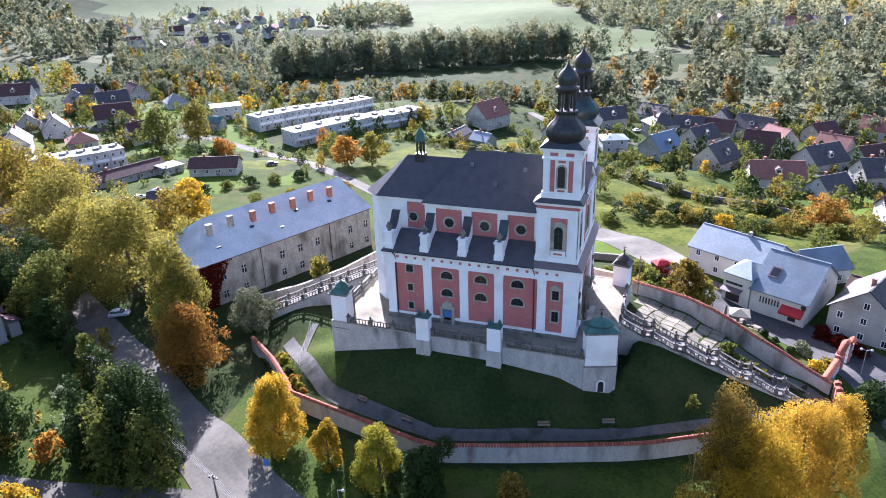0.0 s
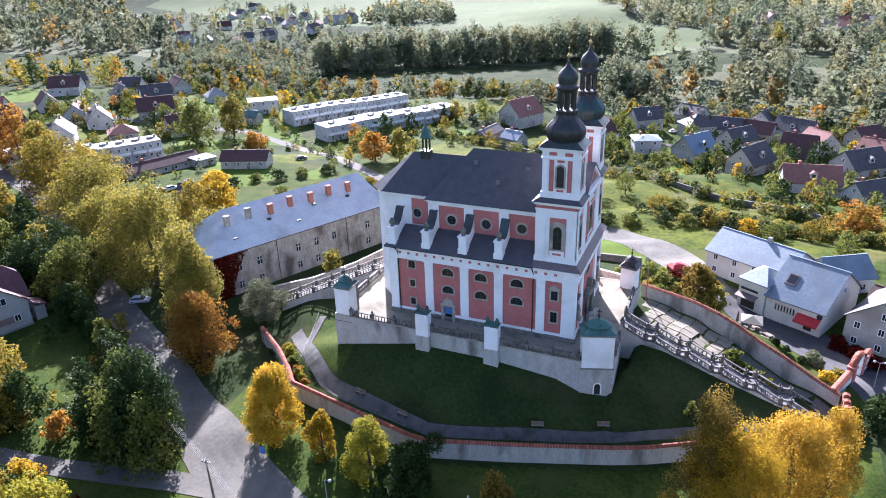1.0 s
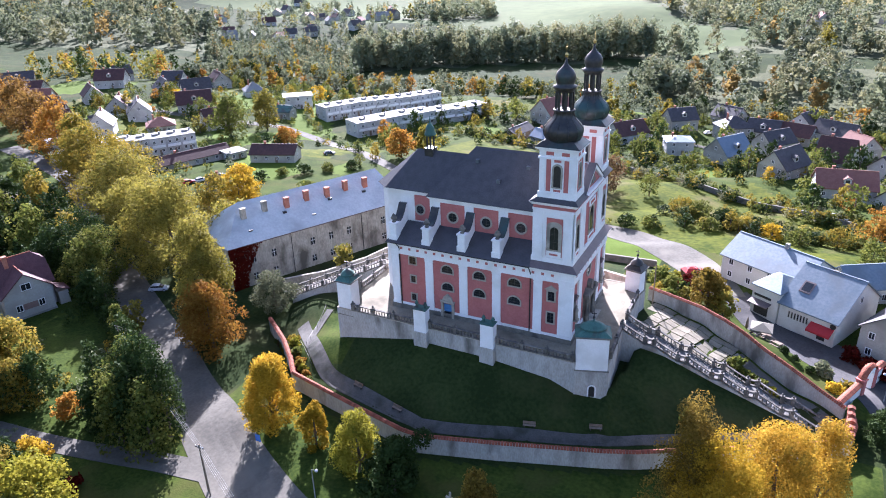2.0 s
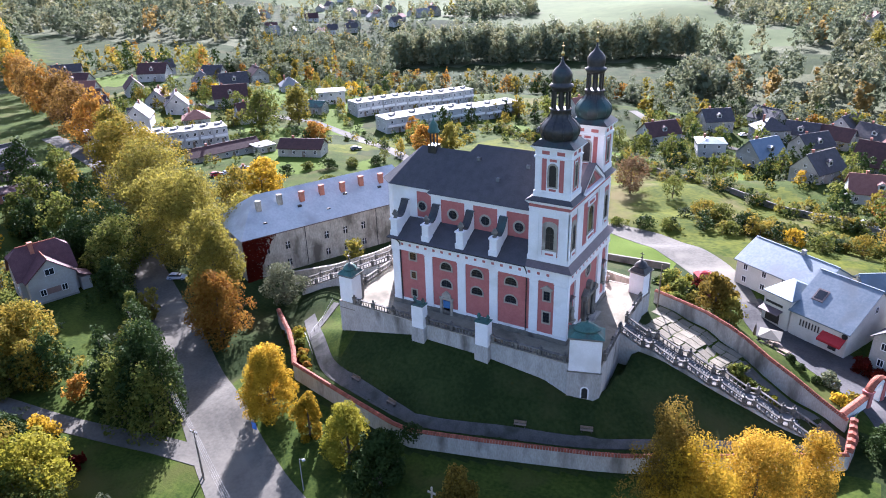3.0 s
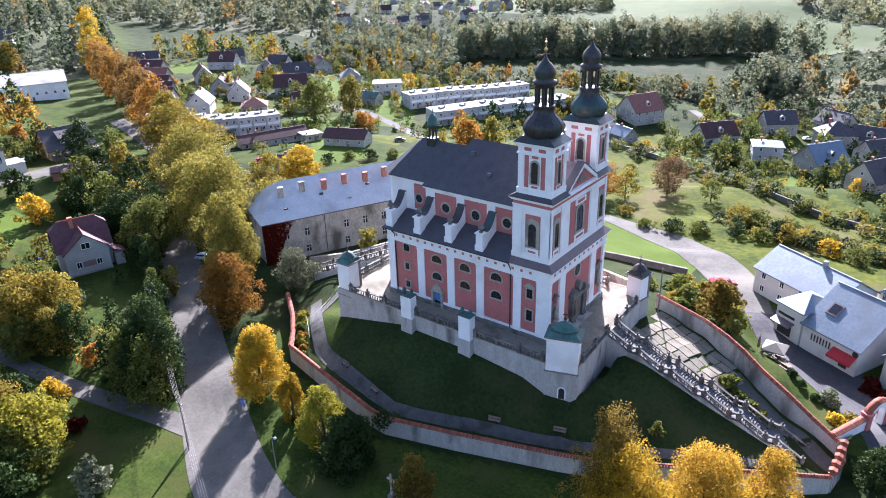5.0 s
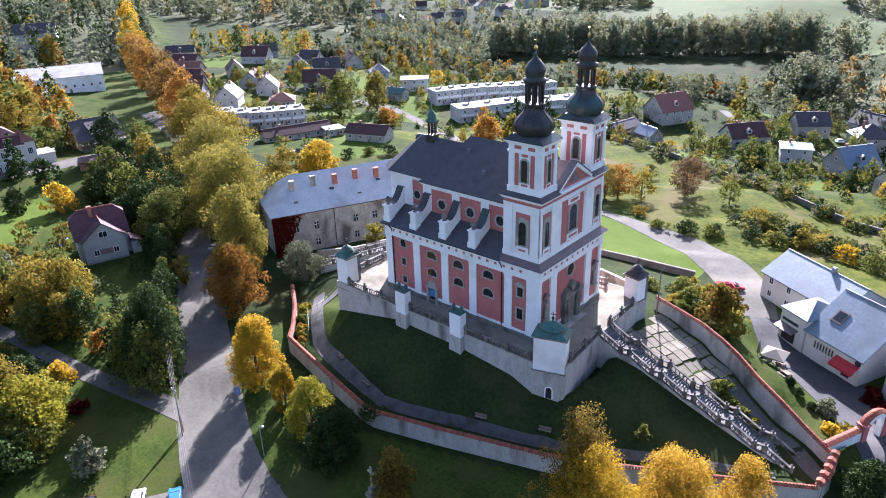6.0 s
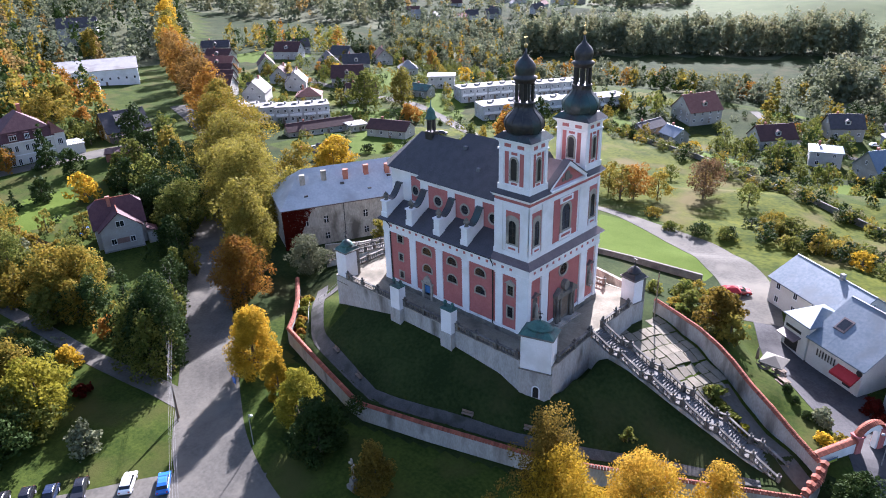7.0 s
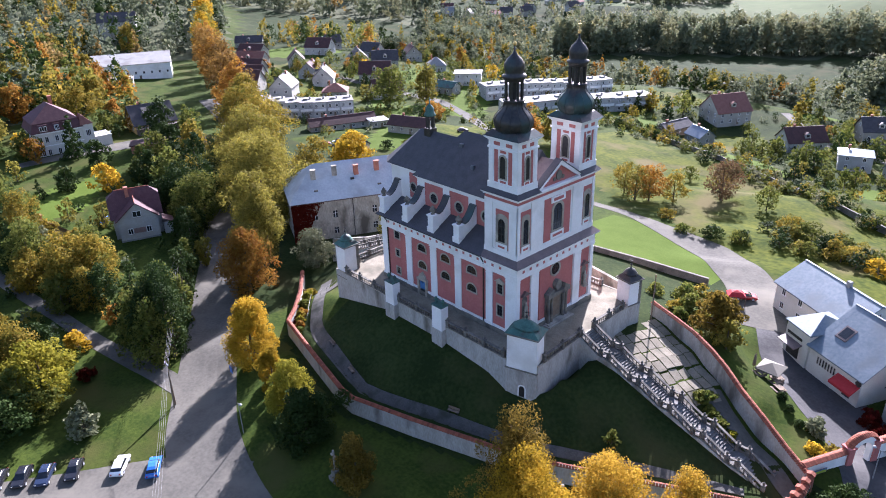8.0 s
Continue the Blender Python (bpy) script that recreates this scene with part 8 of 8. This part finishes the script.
body_side = [(-2.0, 0.26), (2.0, 0.26), (2.12, 0.45), (2.08, 0.62), (1.9, 0.76), (1.1, 0.9), (-1.75, 0.97), (-2.0, 0.86), (-2.1, 0.6), (-2.08, 0.4)]
cab_side = [(-1.8, 0.93), (1.15, 0.87), (0.8, 1.1), (0.3, 1.38), (-0.2, 1.45), (-1.0, 1.44), (-1.5, 1.25)]


def car(at, rz, paint, label, scale=1.0):
    ob = thing("car", (*at, hz(*at) + 0.08), label, "car", "parked cars", rz=rz)
    ob.scale = (scale, scale, scale)
    part("body", loft(body_side, lambda z: 0.8 if z < 0.3 else 0.87 if z < 0.7 else 0.78), PAINT[paint], ob)
    part("cabin", loft(cab_side, lambda z: 0.74 if z < 1.0 else 0.66 if z < 1.3 else 0.56), M["glass"], ob, "dark car windows")
    part("roof", loft([(-1.45, 1.3), (0.35, 1.385), (-0.2, 1.475), (-1.0, 1.465)], lambda z: 0.64 if z < 1.4 else 0.52), PAINT[paint], ob)
    for sx in (-1.3, 1.32):
        for sy in (-0.78, 0.78):
            w = new("wheel", wheel_me)
            w.parent, w.location = ob, (sx, sy, 0.31)
            r = new("rim", rim_me)
            r.parent = w
    for sy in (-0.6, 0.6):
        part("headlight", Geo().box(2.04, sy - 0.1, 0.58, 2.115, sy + 0.1, 0.68), M["lamp_glass"], ob)
        part("tail_light", Geo().box(-2.16, sy - 0.1, 0.62, -2.04, sy + 0.1, 0.76), M["awning_red"], ob)


for at, rz, pc, lb in (((-31.3, -48.6), 143, "white", "white hatchback parked beside the road"), ((-27.5, -45.3), 149, "blue", "bright blue car parked beside the road"), ((-35.0, -53.6), -33, "black", "black car parked in the row"),
                       ((-36.6, -56.9), -33, "navy", "dark navy car parked in the row"), ((-38.4, -59.3), -33, "black", "black car parked in the row"), ((-39.8, -62.0), -33, "black", "black car parked in the row"),
                       ((-95.0, 5.2), 30, "silver", "silver car parked under the roadside trees"), ((-147, 65), 70, "red", "red car parked by the low shed"), ((-144.8, 68.4), 70, "silver", "silver car parked by the low shed"), ((-143.6, 74.4), 60, "navy", "dark car parked on the grass"),
                       ((-125, 112), 50, "black", "dark car on the street"), ((10.8, 52.4), 35, "red", "red car parked beside the drive"), ((-126, -17.6), -30, "blue", "blue car parked beside a house"), ((-8, 231.5), 40, "white", "white van between the houses"),
                       ((-196, -14), -20, "navy", "dark car parked by the villa"), ((-199, -12), -20, "silver", "silver car parked by the villa")):
    car(at, rz, pc, lb)
car((38.8, 113), -20, "white", "white caravan parked behind the field wall", 1.25)

# utility pole with a brace and wires
pz = hz(-39.9, -36.8)
pole = thing("utility_pole", (-39.9, -36.8, pz), "wooden utility pole with a crossarm beside the road", "pole")
part("pole", Geo().tube([(0, 0, -0.5), (0, 0, 8.2)], 0.15, 8, r2=0.1), M["timber"], pole)
part("brace", Geo().tube([(0.9, -0.6, -0.3), (0.05, 0, 5.6)], 0.11, 6), M["timber"], pole)
part("crossarm", Geo().box(-0.75, -0.07, 7.6, 0.75, 0.07, 7.75), M["iron"], pole)
for k in range(4):
    part("insulator", Geo().lathe([(0.05, 7.75), (0.07, 7.85), (0.04, 7.98)], -0.6 + 0.4 * k, 0, 6), M["white"], pole)
wires = thing("overhead_wires", (-39.9, -36.8, pz + 7.9), "bundle of overhead wires along the road", "wires")
for k in range(4):
    off = -0.6 + 0.4 * k
    for ex, ey, dz in ((-36.0, 17.1, 0.5), (34.0, -16.9, -1.0)):
        pts = [(off + ex * t, ey * t + 0.25 * k * t, dz * t - 1.6 * t * (1 - t) * 2) for t in (i / 10 for i in range(11))]
        part("wire", Geo().tube(pts, 0.015, 4), M["concrete"], wires)
p2 = thing("utility_pole", (-75.9, -19.7, hz(-75.9, -19.7)), "wooden utility pole at the garden edge", "pole")
part("pole", Geo().tube([(0, 0, -0.5), (0, 0, 8.4)], 0.15, 8, r2=0.1), M["timber"], p2)
part("crossarm", Geo().box(-0.75, -0.07, 7.9, 0.75, 0.07, 8.05), M["iron"], p2)


def street_lamp(at, h, label, heads=1):
    ob = thing("street_lamp", (*at, hz(*at)), label, "street lamp", "street lamps")
    part("post", Geo().tube([(0, 0, -0.3), (0, 0, h)], 0.08, 8, r2=0.05), M["concrete"], ob)
    for k in range(heads):
        s = 1 if k == 0 else -1
        part("arm", Geo().tube([(0, 0, h - 0.05), (0.5 * s, 0, h + 0.15), (0.75 * s, 0, h + 0.15)], 0.035, 6), M["concrete"], ob)
        part("lamp_head", Geo().lathe([(0.05, h - 0.02), (0.2, h + 0.04), (0.24, h + 0.14), (0.16, h + 0.28), (0.03, h + 0.34)], 0.75 * s, 0, 10), M["lamp_glass"], ob)


street_lamp((-24.4, -33.0), 5.4, "pale street lamp on the verge")
street_lamp((17.8, -12.8), 5.0, "pale lamp post outside the boundary wall")
street_lamp((43.2, 19.6), 4.6, "street lamp with two white globes at the gate", 2)
pt = thing("timber_post", (7.0, 25.2, hz(7.0, 25.2)), "tall bare timber pole behind the garden wall", "pole")
part("post", Geo().tube([(0, 0, -0.5), (0, 0, 8.3)], 0.13, 8, r2=0.09), M["timber"], pt)
# stone wayside cross
wc = thing("wayside_cross", (-6.4, -29.0, hz(-6.4, -29.0)), "grey stone wayside cross on a plinth", "cross")
part("plinth", Geo().box(-0.7, -0.7, -0.4, 0.7, 0.7, 0.5).box(-0.4, -0.4, 0.5, 0.4, 0.4, 1.5), M["dark_stone"], wc)
part("cross", Geo().box(-0.11, -0.1, 1.5, 0.11, 0.1, 4.8).box(-0.6, -0.1, 3.8, 0.6, 0.1, 4.0), M["stone"], wc)
bs_ = thing("blue_sign", (-39.0, -27.2, hz(-39.0, -27.2)), "blue information sign on a post beside the road", "sign")
part("post", Geo().tube([(0, 0, -0.3), (0, 0, 2.2)], 0.04, 6), M["concrete"], bs_)
part("panel", Geo().box(-0.45, -0.04, 1.2, 0.45, 0.04, 2.4), PAINT["blue"], bs_)
for at, rz in (((-31.0, -12.2), -12), ((-22.6, -14.4), -12), ((-2.8, -10.6), 17), ((6.0, -7.4), 18)):
    b = thing("bench", (*at, hz(*at)), "dark wooden park bench on the lawn", "bench", "park benches", rz=rz)
    part("seat", Geo().box(-0.9, -0.22, 0.42, 0.9, 0.22, 0.48), M["timber"], b)
    part("backrest", Geo().box(-0.9, 0.2, 0.55, 0.9, 0.26, 0.95), M["timber"], b)
    for sx in (-0.7, 0.7):
        part("leg", Geo().box(sx - 0.05, -0.2, 0, sx + 0.05, 0.26, 0.42), M["iron"], b)

# inn garden: parasol, tables, box bushes, red shade sail, menu awning lamp
px, py = 25.0, 30.5
par = thing("parasol", (px, py, hz(px, py)), "cream canvas parasol over garden tables", "parasol")
part("pole", Geo().tube([(0, 0, 0), (0, 0, 2.9)], 0.04, 6), M["timber"], par)
part("canopy", Geo().add([(-1.8, -1.8, 2.15), (1.8, -1.8, 2.15), (1.8, 1.8, 2.15), (-1.8, 1.8, 2.15), (0, 0, 3.0), (-1.8, -1.8, 1.98), (1.8, -1.8, 1.98), (1.8, 1.8, 1.98), (-1.8, 1.8, 1.98), (0, 0, 2.9)],
                         [(0, 1, 4), (1, 2, 4), (2, 3, 4), (3, 0, 4), (0, 5, 6, 1), (1, 6, 7, 2), (2, 7, 8, 3), (3, 8, 5, 0), (6, 5, 9), (7, 6, 9), (8, 7, 9), (5, 8, 9)]), M["canvas"], par)
folded = thing("parasol", (22.6, 30.0, hz(22.6, 30.0)), "folded dark brown parasol in the inn garden", "parasol")
part("canopy", Geo().lathe([(0.08, 0.5), (0.28, 0.7), (0.22, 2.0), (0.06, 2.8)], 0, 0, 8), M["timber"], folded, smooth=True)
part("pole", Geo().tube([(0, 0, 0), (0, 0, 2.9)], 0.03, 6), M["iron"], folded)
for at in ((24.0, 29.0), (26.4, 29.4), (25.6, 32.2), (27.6, 27.4)):
    t = thing("garden_table", (*at, hz(*at)), "wooden garden table with benches", "table", "inn tables", rz=-30)
    part("tabletop", Geo().box(-0.8, -0.4, 0.7, 0.8, 0.4, 0.76), M["timber"], t)
    for sy in (-0.75, 0.75):
        part("bench_board", Geo().box(-0.8, sy - 0.15, 0.42, 0.8, sy + 0.15, 0.47), M["timber"], t)
    for sx in (-0.65, 0.65):
        part("leg", Geo().box(sx - 0.05, -0.8, 0, sx + 0.05, 0.8, 0.42).box(sx - 0.05, -0.1, 0.4, sx + 0.05, 0.1, 0.7), M["timber"], t)
for k, at in enumerate(((28.9, 25.5), (30.6, 24.0), (33.0, 22.1))):
    plant(at, 1.2, 0.8, "lf_dark", 2400, 0.13, "egg", "clipped round box bush on the lawn", 0.0, 26, 700 + k, name="shrub", group="box bushes")
sail = thing("shade_sail", (10.2, 49.6, hz(10.2, 49.6)), "small dark red canopy beside the inn drive", "canopy", rz=35)
part("canopy", Geo().add([(-1.6, -1.3, 1.9), (1.6, -1.3, 1.9), (1.6, 1.3, 1.9), (-1.6, 1.3, 1.9), (-0.9, -0.6, 2.5), (0.9, -0.6, 2.5), (0.9, 0.6, 2.5), (-0.9, 0.6, 2.5), (0, 0, 2.75)],
                         [(3, 2, 1, 0), (0, 1, 5, 4), (1, 2, 6, 5), (2, 3, 7, 6), (3, 0, 4, 7), (4, 5, 8), (5, 6, 8), (6, 7, 8), (7, 4, 8)]), M["awning_red"], sail)
for sx in (-1.5, 1.5):
    for sy in (-1.2, 1.2):
        part("post", Geo().box(sx - 0.05, sy - 0.05, 0, sx + 0.05, sy + 0.05, 1.9), M["timber"], sail)
part("back_wall", Geo().box(-1.5, 1.1, 0, 1.5, 1.2, 1.9), M["timber"], sail)
plant((42.6, 10.2), 5.2, 3.6, "lf_dark", 5200, 0.3, "round", "large dark round bush outside the gate", 0.0, 30, 960, name="shrub")

# low stone walls by the lawn and across the meadow
coped_wall([(-30, 48.5, -6.6), (-20.5, 49.6, -6.5), (-10, 52.0, -7.0), (2.6, 54.2, -7.6)], 0.5, 1.0, "low old stone wall along the lawn", tiles=False, mat="dark_stone")
fw = [(-100, 178), (-76, 167), (-45, 154), (-20, 142), (2, 128), (18, 121), (34, 113), (52, 104), (70, 94)]
coped_wall([(x, y, hz(x, y) + 1.6) for x, y in fw], 0.45, 0.8, "long dark stone boundary wall across the meadow", tiles=False, mat="dark_stone")
coped_wall([(-20, 26.5, 2.2), (-10, 27.5, 2.0), (3.5, 25.0, 1.6)], 0.6, 5.0, "old stained garden wall behind the church terrace", tiles=False, mat="old_render")

# red creeper on the west end of the old range
r = np.random.RandomState(9)
n = 3200
sx = -BL / 2 + np.abs(r.normal(size=n)) * 3.2 - 0.2
zz = r.uniform(0.0, 9.8, n)
keep = sx < -BL / 2 + 3.0 + 4.5 * (zz / 9.8) ** 2
P_ = np.stack([sx, -0.12 - np.abs(r.normal(size=n)) * 0.12, zz], 1)[keep]
N_ = np.stack([r.normal(size=n) * 0.4, -np.ones(n), r.normal(size=n) * 0.4], 1)[keep]
N_ /= np.linalg.norm(N_, axis=1)[:, None]
ivy = new("creeper", leaf_mesh("creeper", P_, N_, 0.45 * r.uniform(0.6, 1.3, len(P_)), [M["lf_red"]]))
ivy.matrix_basis = pose(bc.x, bc.y, BZ, 0, 0, BANG)
tagged(ivy, "dark red creeper covering the old wall", "creeper", kind="stuff")
# iron handrails on the concrete path
for x0, y0, x1, y1 in ((-45.5, -6.2, -49.2, 5.0), (-47.6, -5.4, -41.6, -10.2)):
    rail = thing("handrail", (x0, y0, hz(x0, y0)), "dark iron handrail beside the path", "handrail", "handrails")
    pts = [(x0 + (x1 - x0) * k / 6, y0 + (y1 - y0) * k / 6) for k in range(7)]
    part("rail", Geo().tube([(x - x0, y - y0, hz(x, y) + 1.0 - hz(x0, y0)) for x, y in pts], 0.035, 6), M["iron"], rail)
    for x, y in pts:
        zb = hz(x, y) - hz(x0, y0)
        part("post", Geo().tube([(x - x0, y - y0, zb - 0.1), (x - x0, y - y0, zb + 1.0)], 0.03, 6), M["iron"], rail)
